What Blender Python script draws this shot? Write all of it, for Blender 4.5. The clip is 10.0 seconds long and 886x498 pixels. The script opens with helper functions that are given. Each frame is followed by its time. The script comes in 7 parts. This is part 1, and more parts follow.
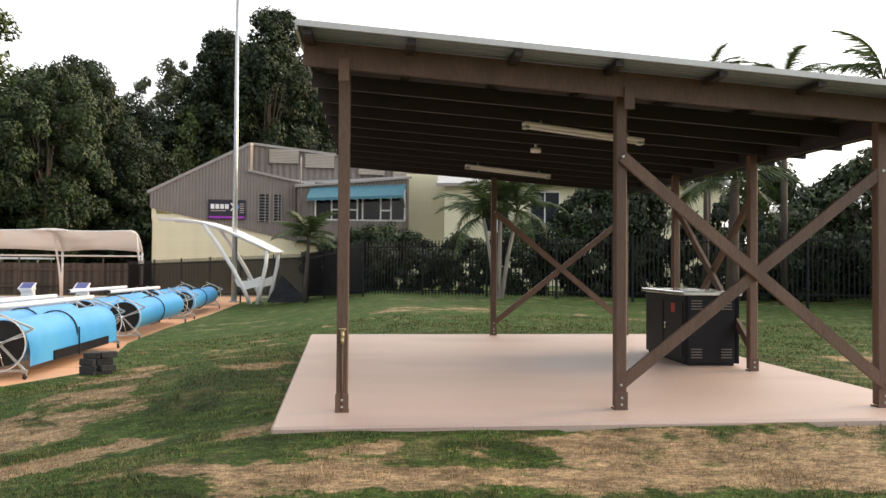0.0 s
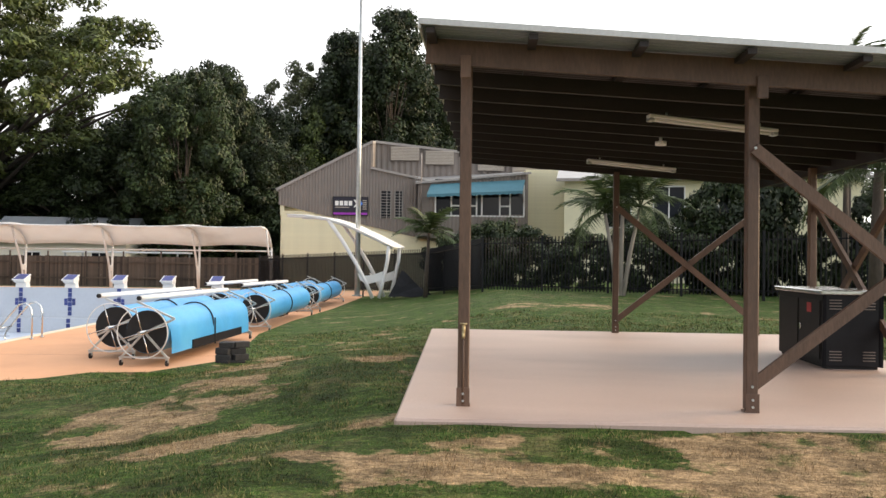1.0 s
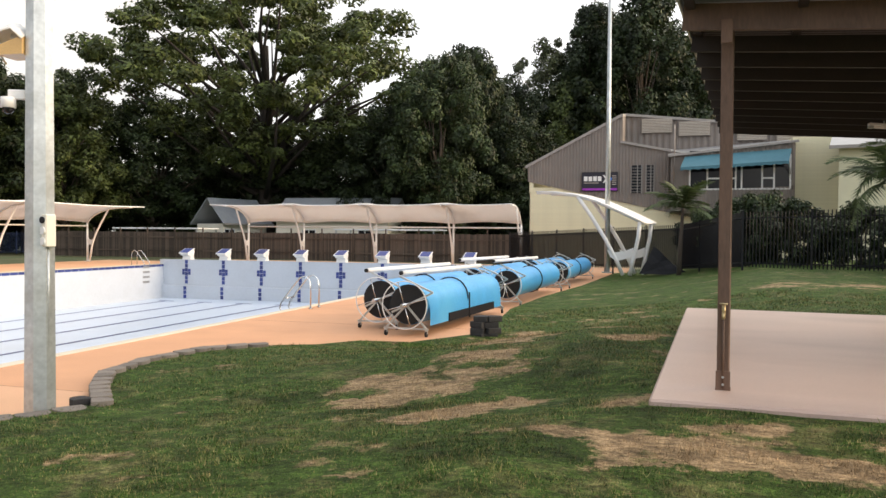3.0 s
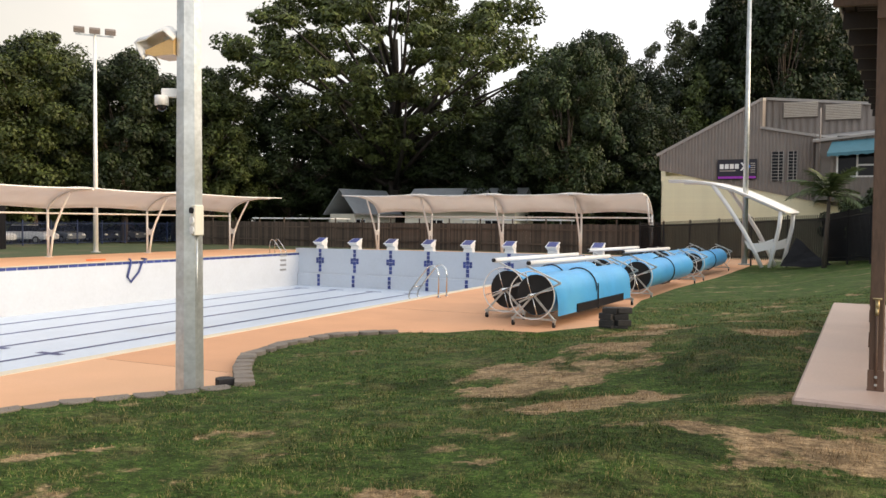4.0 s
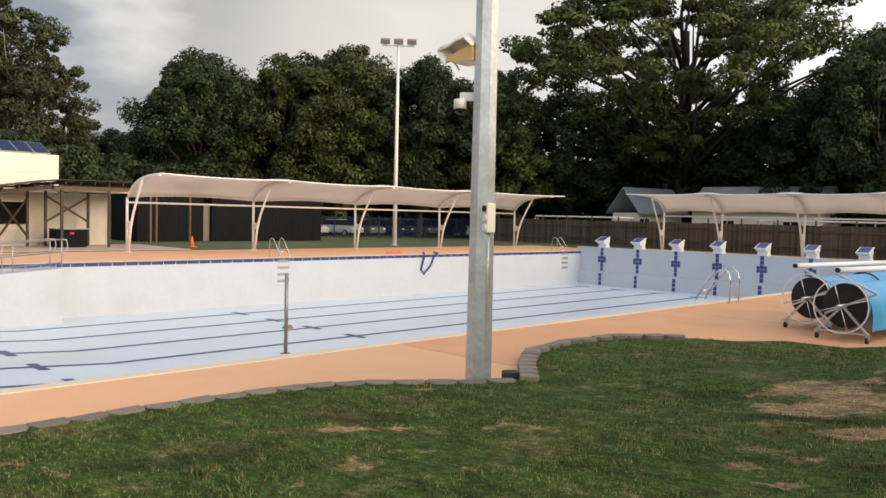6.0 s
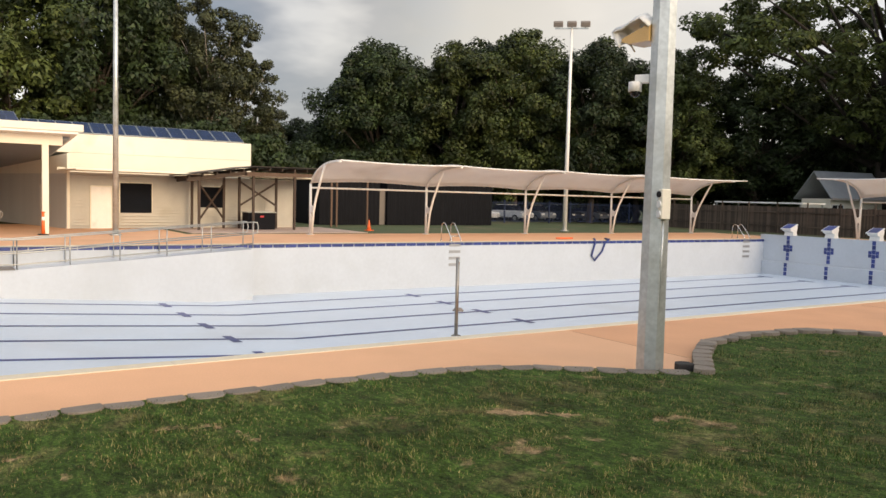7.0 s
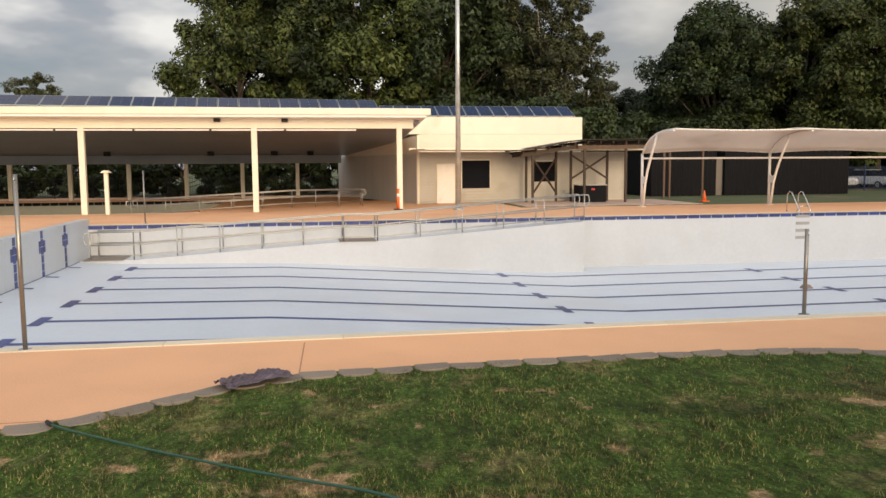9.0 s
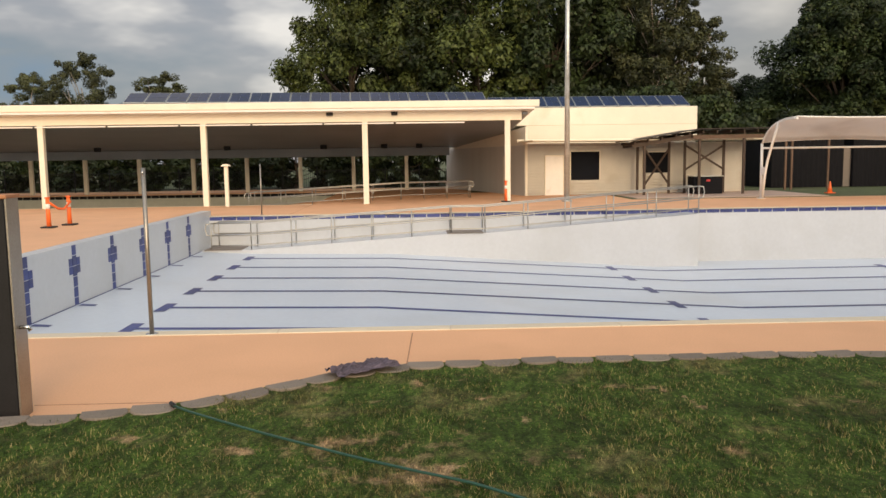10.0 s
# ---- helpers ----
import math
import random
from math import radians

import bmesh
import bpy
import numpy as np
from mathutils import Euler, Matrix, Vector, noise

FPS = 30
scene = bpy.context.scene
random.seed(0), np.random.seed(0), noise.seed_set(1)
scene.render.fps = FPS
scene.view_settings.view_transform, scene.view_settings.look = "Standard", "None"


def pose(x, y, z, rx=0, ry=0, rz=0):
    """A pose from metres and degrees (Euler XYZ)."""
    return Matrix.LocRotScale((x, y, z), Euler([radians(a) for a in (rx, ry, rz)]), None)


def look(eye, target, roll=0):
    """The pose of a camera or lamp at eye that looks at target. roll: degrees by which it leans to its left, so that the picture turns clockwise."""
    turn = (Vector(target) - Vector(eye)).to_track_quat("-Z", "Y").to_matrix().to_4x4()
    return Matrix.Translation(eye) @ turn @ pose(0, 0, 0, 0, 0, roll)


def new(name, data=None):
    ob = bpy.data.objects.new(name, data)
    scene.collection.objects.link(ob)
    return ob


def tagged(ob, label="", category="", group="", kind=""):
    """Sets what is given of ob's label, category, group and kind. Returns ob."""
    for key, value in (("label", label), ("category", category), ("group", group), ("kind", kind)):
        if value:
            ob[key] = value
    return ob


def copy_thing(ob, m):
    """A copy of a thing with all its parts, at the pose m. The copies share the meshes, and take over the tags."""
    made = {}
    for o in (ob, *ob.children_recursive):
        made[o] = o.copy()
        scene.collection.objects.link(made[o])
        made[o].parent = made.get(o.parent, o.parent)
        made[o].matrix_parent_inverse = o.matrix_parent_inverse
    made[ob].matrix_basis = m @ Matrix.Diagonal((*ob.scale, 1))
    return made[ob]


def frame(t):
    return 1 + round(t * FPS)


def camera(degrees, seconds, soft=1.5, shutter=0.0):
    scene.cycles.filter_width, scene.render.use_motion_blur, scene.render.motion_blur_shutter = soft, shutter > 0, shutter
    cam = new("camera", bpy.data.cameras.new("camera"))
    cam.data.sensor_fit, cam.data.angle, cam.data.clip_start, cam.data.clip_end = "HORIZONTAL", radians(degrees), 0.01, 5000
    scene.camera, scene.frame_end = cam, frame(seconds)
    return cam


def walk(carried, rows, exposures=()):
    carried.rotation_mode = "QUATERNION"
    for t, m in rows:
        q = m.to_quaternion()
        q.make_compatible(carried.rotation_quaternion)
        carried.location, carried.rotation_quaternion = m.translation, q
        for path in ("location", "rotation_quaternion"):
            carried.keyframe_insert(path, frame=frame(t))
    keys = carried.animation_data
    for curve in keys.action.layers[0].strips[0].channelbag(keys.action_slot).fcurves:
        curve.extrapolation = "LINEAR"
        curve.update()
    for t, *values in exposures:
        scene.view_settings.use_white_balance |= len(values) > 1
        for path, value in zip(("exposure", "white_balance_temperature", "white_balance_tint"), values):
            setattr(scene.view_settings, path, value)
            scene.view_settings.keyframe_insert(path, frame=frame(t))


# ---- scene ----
cam = camera(57.9, 10.0)
# seconds, eye, target, roll
PATH = [
    (0, (0.005, -0.121, 1.969), (0.352, 1.848, 2.009), 0.4),
    (0.5, (-0.007, -0.122, 1.966), (0.198, 1.867, 2.002), 0.5),
    (1, (-0.016, -0.128, 1.964), (0.037, 1.872, 1.991), 0.7),
    (1.5, (-0.028, -0.137, 1.963), (-0.117, 1.861, 1.981), 1.0),
    (2, (-0.032, -0.148, 1.967), (-0.274, 1.838, 1.965), 0.9),
    (3.5, (-0.054, -0.159, 1.973), (-0.759, 1.712, 1.915), 0.4),
    (4, (-0.068, -0.164, 1.969), (-0.916, 1.646, 1.903), 0.5),
    (4.5, (-0.103, -0.158, 1.97), (-1.079, 1.587, 1.906), 0.5),
    (5, (-0.134, -0.153, 1.972), (-1.243, 1.51, 1.907), 0.9),
    (5.5, (-0.146, -0.172, 1.975), (-1.412, 1.375, 1.905), 1.1),
    (7, (-0.116, -0.216, 1.984), (-1.791, 0.869, 1.855), 1.5),
    (7.5, (-0.113, -0.23, 1.983), (-1.905, 0.645, 1.823), 1.0),
    (8, (-0.111, -0.238, 1.978), (-1.989, 0.425, 1.795), 0.4),
    (8.5, (-0.115, -0.241, 1.974), (-2.047, 0.238, 1.778), 0.1),
    (9, (-0.121, -0.226, 1.97), (-2.083, 0.104, 1.765), -0.4),
    (9.5, (-0.142, -0.221, 1.968), (-2.121, -0.017, 1.756), -0.7),
    (10, (-0.159, -0.227, 1.966), (-2.146, -0.163, 1.744), -0.8),
]
walk(cam, [(t, look(*row)) for t, *row in PATH], exposures=[(0.0, 1.02, 6400, 10), (3.5, 0.80, 6450, 10), (5.0, 0.44, 6450, 10), (7.5, 0.32, 6400, 10), (8.5, 0.22, 6450, 10), (10.0, 0.08, 6650, 10)])

# ---- light: a cloudy evening, low warm sun behind thin cloud ----
SUN_AZ, SUN_EL = radians(8), radians(17)   # azimuth from +x towards +y


def make_world():
    world = bpy.data.worlds.new("evening_sky")
    scene.world = world
    world.use_nodes = True
    n, l = world.node_tree.nodes, world.node_tree.links
    n.clear()
    out = n.new("ShaderNodeOutputWorld")
    bg = n.new("ShaderNodeBackground")
    sky = n.new("ShaderNodeTexSky")
    sky.sky_type = "NISHITA"
    sky.sun_disc = False
    sky.sun_elevation = SUN_EL
    sky.sun_rotation = math.pi / 2 - SUN_AZ
    sky.dust_density = 2.0
    geo = n.new("ShaderNodeTexCoord")
    mapping = n.new("ShaderNodeMapping")
    mapping.inputs["Scale"].default_value = (1.0, 1.0, 2.6)
    l.new(geo.outputs["Generated"], mapping.inputs["Vector"])
    big = n.new("ShaderNodeTexNoise")
    big.inputs["Scale"].default_value = 2.6
    big.inputs["Detail"].default_value = 5.0
    big.inputs["Roughness"].default_value = 0.5
    l.new(mapping.outputs["Vector"], big.inputs["Vector"])
    # cloud brightness: bright towards +y, grey-blue towards -x
    sep = n.new("ShaderNodeSeparateXYZ")
    l.new(geo.outputs["Generated"], sep.inputs[0])
    ramp = n.new("ShaderNodeValToRGB")
    while len(ramp.color_ramp.elements) < 4:
        ramp.color_ramp.elements.new(0.5)
    for e, (at, c) in zip(ramp.color_ramp.elements, ((0.37, (1.5, 2.25, 3.3, 1)), (0.45, (2.1, 2.4, 2.8, 1)), (0.52, (3.3, 3.3, 3.5, 1)), (0.61, (7.8, 7.4, 6.9, 1)))):
        e.position, e.color = at, c
    l.new(big.outputs["Fac"], ramp.inputs["Fac"])
    # haze towards +y: first a dull yellow, then white
    glow = n.new("ShaderNodeValToRGB")
    while len(glow.color_ramp.elements) < 4:
        glow.color_ramp.elements.new(0.5)
    for e, (at, c) in zip(glow.color_ramp.elements, ((0.32, (1.5, 1.5, 1.55, 1)), (0.55, (7.2, 6.3, 5.0, 1)), (0.80, (6.6, 6.2, 5.7, 1)), (0.93, (9.0, 8.8, 8.6, 1)))):
        e.position, e.color = at, c
    l.new(sep.outputs["Y"], glow.inputs["Fac"])
    share = n.new("ShaderNodeMapRange")
    share.inputs["From Min"].default_value, share.inputs["From Max"].default_value = 0.12, 0.66
    share.inputs["To Max"].default_value = 0.88
    l.new(sep.outputs["Y"], share.inputs["Value"])
    mix = n.new("ShaderNodeMix")
    mix.data_type = "RGBA"
    l.new(share.outputs["Result"], mix.inputs["Factor"])
    l.new(ramp.outputs["Color"], mix.inputs["A"])
    l.new(glow.outputs["Color"], mix.inputs["B"])
    over = n.new("ShaderNodeMix")
    over.data_type = "RGBA"
    over.inputs["Factor"].default_value = 0.86
    l.new(sky.outputs["Color"], over.inputs["A"])
    l.new(mix.outputs["Result"], over.inputs["B"])
    # the cloud is thinner overhead and towards the low sun
    dot = n.new("ShaderNodeVectorMath")
    dot.operation = "DOT_PRODUCT"
    dot.inputs[1].default_value = (1.3, 0.1, 1.2)
    l.new(geo.outputs["Generated"], dot.inputs[0])
    lift = n.new("ShaderNodeMath")
    lift.operation = "MAXIMUM"
    lift.inputs[1].default_value = 0.0
    l.new(dot.outputs["Value"], lift.inputs[0])
    gain = n.new("ShaderNodeMath")
    gain.inputs[1].default_value = 1.0
    l.new(lift.outputs[0], gain.inputs[0])
    scaled = n.new("ShaderNodeVectorMath")
    scaled.operation = "SCALE"
    l.new(over.outputs["Result"], scaled.inputs[0])
    l.new(gain.outputs[0], scaled.inputs["Scale"])
    l.new(scaled.outputs["Vector"], bg.inputs["Color"])
    bg.inputs["Strength"].default_value = 0.11
    l.new(bg.outputs["Background"], out.inputs["Surface"])


make_world()
sun_data = bpy.data.lights.new("sun", "SUN")
sun_data.energy, sun_data.angle, sun_data.color = 1.95, radians(26), (1.0, 0.72, 0.42)
sun = new("sun", sun_data)
sun.matrix_world = look((60 * math.cos(SUN_AZ), 60 * math.sin(SUN_AZ), 60 * math.tan(SUN_EL)), (0, 0, 0))


# ---- materials ----
def mat(name, color, rough=0.6, metal=0.0, vary=0.12, scale=6.0, fine=60.0, bump=0.1, spread=0.0, dirt=None, dirt_at=(0.55, 0.75), stretch=(1, 1, 1), spec=0.5):
    """A surface with variation at two scales, fine relief, and stains of the colour dirt; spread: piece by piece."""
    m = bpy.data.materials.new(name)
    m.use_nodes = True
    n, l = m.node_tree.nodes, m.node_tree.links
    b = n["Principled BSDF"]
    b.inputs["Roughness"].default_value, b.inputs["Metallic"].default_value = rough, metal
    b.inputs["Specular IOR Level"].default_value = spec
    tc = n.new("ShaderNodeTexCoord")
    mp = n.new("ShaderNodeMapping")
    mp.inputs["Scale"].default_value = stretch
    l.new(tc.outputs["Object"], mp.inputs["Vector"])
    a, c = n.new("ShaderNodeTexNoise"), n.new("ShaderNodeTexNoise")
    for node, s, d in ((a, scale, 5.0), (c, fine, 3.0)):
        node.inputs["Scale"].default_value, node.inputs["Detail"].default_value = s, d
        l.new(mp.outputs["Vector"], node.inputs["Vector"])
    add = n.new("ShaderNodeMath")
    add.operation = "MULTIPLY_ADD"
    add.inputs[1].default_value = 0.5
    half = n.new("ShaderNodeMath")
    half.operation = "MULTIPLY"
    half.inputs[1].default_value = 0.5
    l.new(c.outputs["Fac"], half.inputs[0])
    l.new(a.outputs["Fac"], add.inputs[0])
    l.new(half.outputs[0], add.inputs[2])
    value = add.outputs[0]
    if spread:
        info = n.new("ShaderNodeObjectInfo")
        mul = n.new("ShaderNodeMath")
        mul.operation = "MULTIPLY_ADD"
        mul.inputs[1].default_value, mul.inputs[2].default_value = spread, -spread / 2
        l.new(info.outputs["Random"], mul.inputs[0])
        s = n.new("ShaderNodeMath")
        l.new(value, s.inputs[0])
        l.new(mul.outputs[0], s.inputs[1])
        value = s.outputs[0]
    ramp = n.new("ShaderNodeValToRGB")
    lo, hi = [tuple(min(1, x * k) for x in color[:3]) + (1,) for k in (1 - vary, 1 + vary)]
    ramp.color_ramp.elements[0].position, ramp.color_ramp.elements[1].position = 0.3, 0.7
    ramp.color_ramp.elements[0].color, ramp.color_ramp.elements[1].color = lo, hi
    l.new(value, ramp.inputs["Fac"])
    col = ramp.outputs["Color"]
    if dirt:
        d = n.new("ShaderNodeTexNoise")
        d.inputs["Scale"].default_value, d.inputs["Detail"].default_value = scale * 0.45, 8.0
        l.new(mp.outputs["Vector"], d.inputs["Vector"])
        mr = n.new("ShaderNodeMapRange")
        mr.inputs["From Min"].default_value, mr.inputs["From Max"].default_value = dirt_at
        l.new(d.outputs["Fac"], mr.inputs["Value"])
        mx = n.new("ShaderNodeMix")
        mx.data_type = "RGBA"
        l.new(mr.outputs["Result"], mx.inputs["Factor"])
        l.new(col, mx.inputs["A"])
        mx.inputs["B"].default_value = (*dirt, 1)
        col = mx.outputs["Result"]
    l.new(col, b.inputs["Base Color"])
    if bump:
        bp = n.new("ShaderNodeBump")
        bp.inputs["Strength"].default_value, bp.inputs["Distance"].default_value = bump, 0.02
        l.new(c.outputs["Fac"], bp.inputs["Height"])
        l.new(bp.outputs["Normal"], b.inputs["Normal"])
    return m


def leaf_mat(name, color, tint=0.35):
    m = bpy.data.materials.new(name)
    m.use_nodes = True
    n, l = m.node_tree.nodes, m.node_tree.links
    b = n["Principled BSDF"]
    b.inputs["Roughness"].default_value = 0.55
    b.inputs["Specular IOR Level"].default_value = 0.3
    geo = n.new("ShaderNodeNewGeometry")
    info = n.new("ShaderNodeObjectInfo")
    ramp = n.new("ShaderNodeValToRGB")
    ramp.color_ramp.elements[0].color = tuple(x * (1 - tint) for x in color) + (1,)
    ramp.color_ramp.elements[1].color = (color[0] * (1 + tint * 1.3), color[1] * (1 + tint), color[2] * (1 + tint * 0.4), 1)
    l.new(geo.outputs["Random Per Island"], ramp.inputs["Fac"])
    hue = n.new("ShaderNodeHueSaturation")
    mr = n.new("ShaderNodeMapRange")
    mr.inputs["To Min"].default_value, mr.inputs["To Max"].default_value = 0.75, 1.3
    l.new(info.outputs["Random"], mr.inputs["Value"])
    # clump-sized noise in the leaf colour stands in for sunlit and shaded foliage
    tc = n.new("ShaderNodeTexCoord")
    spray = n.new("ShaderNodeTexNoise")
    spray.inputs["Scale"].default_value, spray.inputs["Detail"].default_value = 0.75, 3.0
    l.new(tc.outputs["Object"], spray.inputs["Vector"])
    # value factor: low for shaded clumps, high for lit ones
    young = n.new("ShaderNodeMapRange")
    young.inputs["From Min"].default_value, young.inputs["From Max"].default_value = 0.36, 0.66
    young.inputs["To Min"].default_value, young.inputs["To Max"].default_value = 0.55, 1.75
    l.new(spray.outputs["Fac"], young.inputs["Value"])
    both = n.new("ShaderNodeMath")
    both.operation = "MULTIPLY"
    l.new(mr.outputs["Result"], both.inputs[0])
    l.new(young.outputs["Result"], both.inputs[1])
    l.new(both.outputs[0], hue.inputs["Value"])
    l.new(ramp.outputs["Color"], hue.inputs["Color"])
    l.new(hue.outputs["Color"], b.inputs["Base Color"])
    tr = n.new("ShaderNodeBsdfTranslucent")
    l.new(hue.outputs["Color"], tr.inputs["Color"])
    mx = n.new("ShaderNodeMixShader")
    mx.inputs[0].default_value = 0.16
    l.new(b.outputs[0], mx.inputs[1])
    l.new(tr.outputs[0], mx.inputs[2])
    l.new(mx.outputs[0], n["Material Output"].inputs["Surface"])
    return m


def lawn_mat(name, blades=False):
    """Green turf with dry straw patches, by place in the plan."""
    m = bpy.data.materials.new(name)
    m.use_nodes = True
    n, l = m.node_tree.nodes, m.node_tree.links
    b = n["Principled BSDF"]
    b.inputs["Roughness"].default_value = 0.8
    b.inputs["Specular IOR Level"].default_value = 0.15
    geo = n.new("ShaderNodeNewGeometry")
    noises = []
    for s, d, r in ((0.55, 6.0, 0.6), (2.6, 6.0, 0.65), (45.0, 4.0, 0.7)):
        x = n.new("ShaderNodeTexNoise")
        x.inputs["Scale"].default_value, x.inputs["Detail"].default_value, x.inputs["Roughness"].default_value = s, d, r
        l.new(geo.outputs["Position"], x.inputs["Vector"])
        noises.append(x.outputs["Fac"])
        if s == 2.6:
            noises_colour = x.outputs["Color"]

    def math_(op, a, c):
        q = n.new("ShaderNodeMath")
        q.operation = op
        for i, v in enumerate((a, c)):
            if isinstance(v, (int, float)):
                q.inputs[i].default_value = v
            else:
                l.new(v, q.inputs[i])
        return q.outputs[0]

    dry = math_("ADD", math_("MULTIPLY", noises[0], 0.45), math_("MULTIPLY", noises[1], 0.55))
    # rolls of turf that took differently
    turn = n.new("ShaderNodeMapping")
    turn.inputs["Rotation"].default_value = (0, 0, radians(24))
    turn.inputs["Scale"].default_value = (0.62, 1.7, 0.0)
    l.new(geo.outputs["Position"], turn.inputs["Vector"])
    wob = n.new("ShaderNodeVectorMath")
    wob.operation = "MULTIPLY_ADD"
    wob.inputs[1].default_value = (0.8, 0.8, 0.0)
    l.new(noises_colour, wob.inputs[0])
    l.new(turn.outputs["Vector"], wob.inputs[2])
    cell = n.new("ShaderNodeTexVoronoi")
    cell.distance = "CHEBYCHEV"
    cell.inputs["Scale"].default_value = 1.0
    cell.inputs["Randomness"].default_value = 0.75
    l.new(wob.outputs["Vector"], cell.inputs["Vector"])
    part_ = n.new("ShaderNodeSeparateColor")
    l.new(cell.outputs["Color"], part_.inputs[0])
    dry = math_("ADD", dry, math_("MULTIPLY", math_("SUBTRACT", part_.outputs[0], 0.5), 0.15))
    # rolls of turf that dried out or grew lush, with ragged edges
    sep = n.new("ShaderNodeSeparateXYZ")
    l.new(geo.outputs["Position"], sep.inputs[0])
    ragged = n.new("ShaderNodeTexNoise")
    ragged.inputs["Scale"].default_value, ragged.inputs["Detail"].default_value, ragged.inputs["Roughness"].default_value = 1.9, 7.0, 0.68
    l.new(geo.outputs["Position"], ragged.inputs["Vector"])
    rag = n.new("ShaderNodeSeparateColor")
    l.new(ragged.outputs["Color"], rag.inputs[0])
    px = math_("ADD", sep.outputs["X"], math_("MULTIPLY", math_("SUBTRACT", rag.outputs[0], 0.5), 0.9))
    py = math_("ADD", sep.outputs["Y"], math_("MULTIPLY", math_("SUBTRACT", rag.outputs[1], 0.5), 0.9))
    lush = None
    for cx, cy, hl, hw, turned, amount in ROLLS:
        ca, sa = math.cos(radians(turned)), math.sin(radians(turned))
        dx, dy = math_("SUBTRACT", px, cx), math_("SUBTRACT", py, cy)
        u = math_("ABSOLUTE", math_("ADD", math_("MULTIPLY", dx, ca / hl), math_("MULTIPLY", dy, sa / hl)), 0)
        v = math_("ABSOLUTE", math_("ADD", math_("MULTIPLY", dx, -sa / hw), math_("MULTIPLY", dy, ca / hw)), 0)
        fall = n.new("ShaderNodeMapRange")
        fall.inputs["From Min"].default_value, fall.inputs["From Max"].default_value = 0.80, 1.12
        fall.inputs["To Min"].default_value, fall.inputs["To Max"].default_value = abs(amount), 0.0
        l.new(math_("MAXIMUM", u, v), fall.inputs["Value"])
        if amount > 0:
            dry = math_("ADD", dry, fall.outputs["Result"])
        else:
            dry = math_("SUBTRACT", dry, fall.outputs["Result"])
            lush = fall.outputs["Result"] if lush is None else math_("MAXIMUM", lush, fall.outputs["Result"])
    mask = n.new("ShaderNodeMapRange")
    mask.inputs["From Min"].default_value, mask.inputs["From Max"].default_value = 0.600, 0.665
    l.new(dry, mask.inputs["Value"])
    green, straw = n.new("ShaderNodeValToRGB"), n.new("ShaderNodeValToRGB")
    source = noises[2]
    if blades:
        source = geo.outputs["Random Per Island"]
    for ramp, lo, hi in ((green, (0.014, 0.036, 0.006, 1), (0.098, 0.158, 0.028, 1)), (straw, (0.19, 0.126, 0.066, 1), (0.52, 0.375, 0.215, 1))):
        ramp.color_ramp.elements[0].position, ramp.color_ramp.elements[1].position = (0.0, 1.0) if blades else (0.3, 0.72)
        ramp.color_ramp.elements[0].color, ramp.color_ramp.elements[1].color = lo, hi
        l.new(source, ramp.inputs["Fac"])
    mid = n.new("ShaderNodeMix")
    mid.data_type = "RGBA"
    factor = mask.outputs["Result"]
    if blades:
        few = n.new("ShaderNodeMath")
        few.operation = "GREATER_THAN"
        few.inputs[1].default_value = 0.60
        l.new(geo.outputs["Random Per Island"], few.inputs[0])
        factor = math_("MAXIMUM", factor, math_("MULTIPLY", math_("MULTIPLY", few.outputs[0], 0.85), noises[1]))
    # small worn tufts all over
    tufts = n.new("ShaderNodeTexNoise")
    tufts.inputs["Scale"].default_value, tufts.inputs["Detail"].default_value, tufts.inputs["Roughness"].default_value = 1.5, 7.0, 0.72
    tufts.inputs["Distortion"].default_value = 0.4
    l.new(geo.outputs["Position"], tufts.inputs["Vector"])
    worn = n.new("ShaderNodeMapRange")
    worn.inputs["From Min"].default_value, worn.inputs["From Max"].default_value = 0.52, 0.69
    worn.inputs["To Max"].default_value = 0.42
    l.new(tufts.outputs["Fac"], worn.inputs["Value"])
    factor = math_("MAXIMUM", factor, worn.outputs["Result"])
    l.new(factor, mid.inputs["Factor"])
    l.new(green.outputs["Color"], mid.inputs["A"])
    l.new(straw.outputs["Color"], mid.inputs["B"])
    # clumps: dense dark turf and thin pale turf
    clump = n.new("ShaderNodeTexNoise")
    clump.inputs["Scale"].default_value, clump.inputs["Detail"].default_value, clump.inputs["Roughness"].default_value = 4.2, 5.0, 0.65
    squash = n.new("ShaderNodeMapping")
    squash.inputs["Rotation"].default_value = (0, 0, radians(24))
    squash.inputs["Scale"].default_value = (0.7, 1.5, 1.0)
    l.new(geo.outputs["Position"], squash.inputs["Vector"])
    l.new(squash.outputs["Vector"], clump.inputs["Vector"])
    dense = n.new("ShaderNodeMapRange")
    dense.inputs["From Min"].default_value, dense.inputs["From Max"].default_value = 0.34, 0.66
    dense.inputs["To Min"].default_value, dense.inputs["To Max"].default_value = 0.60, 1.40
    l.new(clump.outputs["Fac"], dense.inputs["Value"])
    small = n.new("ShaderNodeTexNoise")
    small.inputs["Scale"].default_value, small.inputs["Detail"].default_value, small.inputs["Roughness"].default_value = 15.0, 4.0, 0.7
    l.new(squash.outputs["Vector"], small.inputs["Vector"])
    thin = n.new("ShaderNodeMapRange")
    thin.inputs["From Min"].default_value, thin.inputs["From Max"].default_value = 0.36, 0.64
    thin.inputs["To Min"].default_value, thin.inputs["To Max"].default_value = 0.55, 1.40
    l.new(small.outputs["Fac"], thin.inputs["Value"])
    shade = n.new("ShaderNodeVectorMath")
    shade.operation = "SCALE"
    l.new(mid.outputs["Result"], shade.inputs[0])
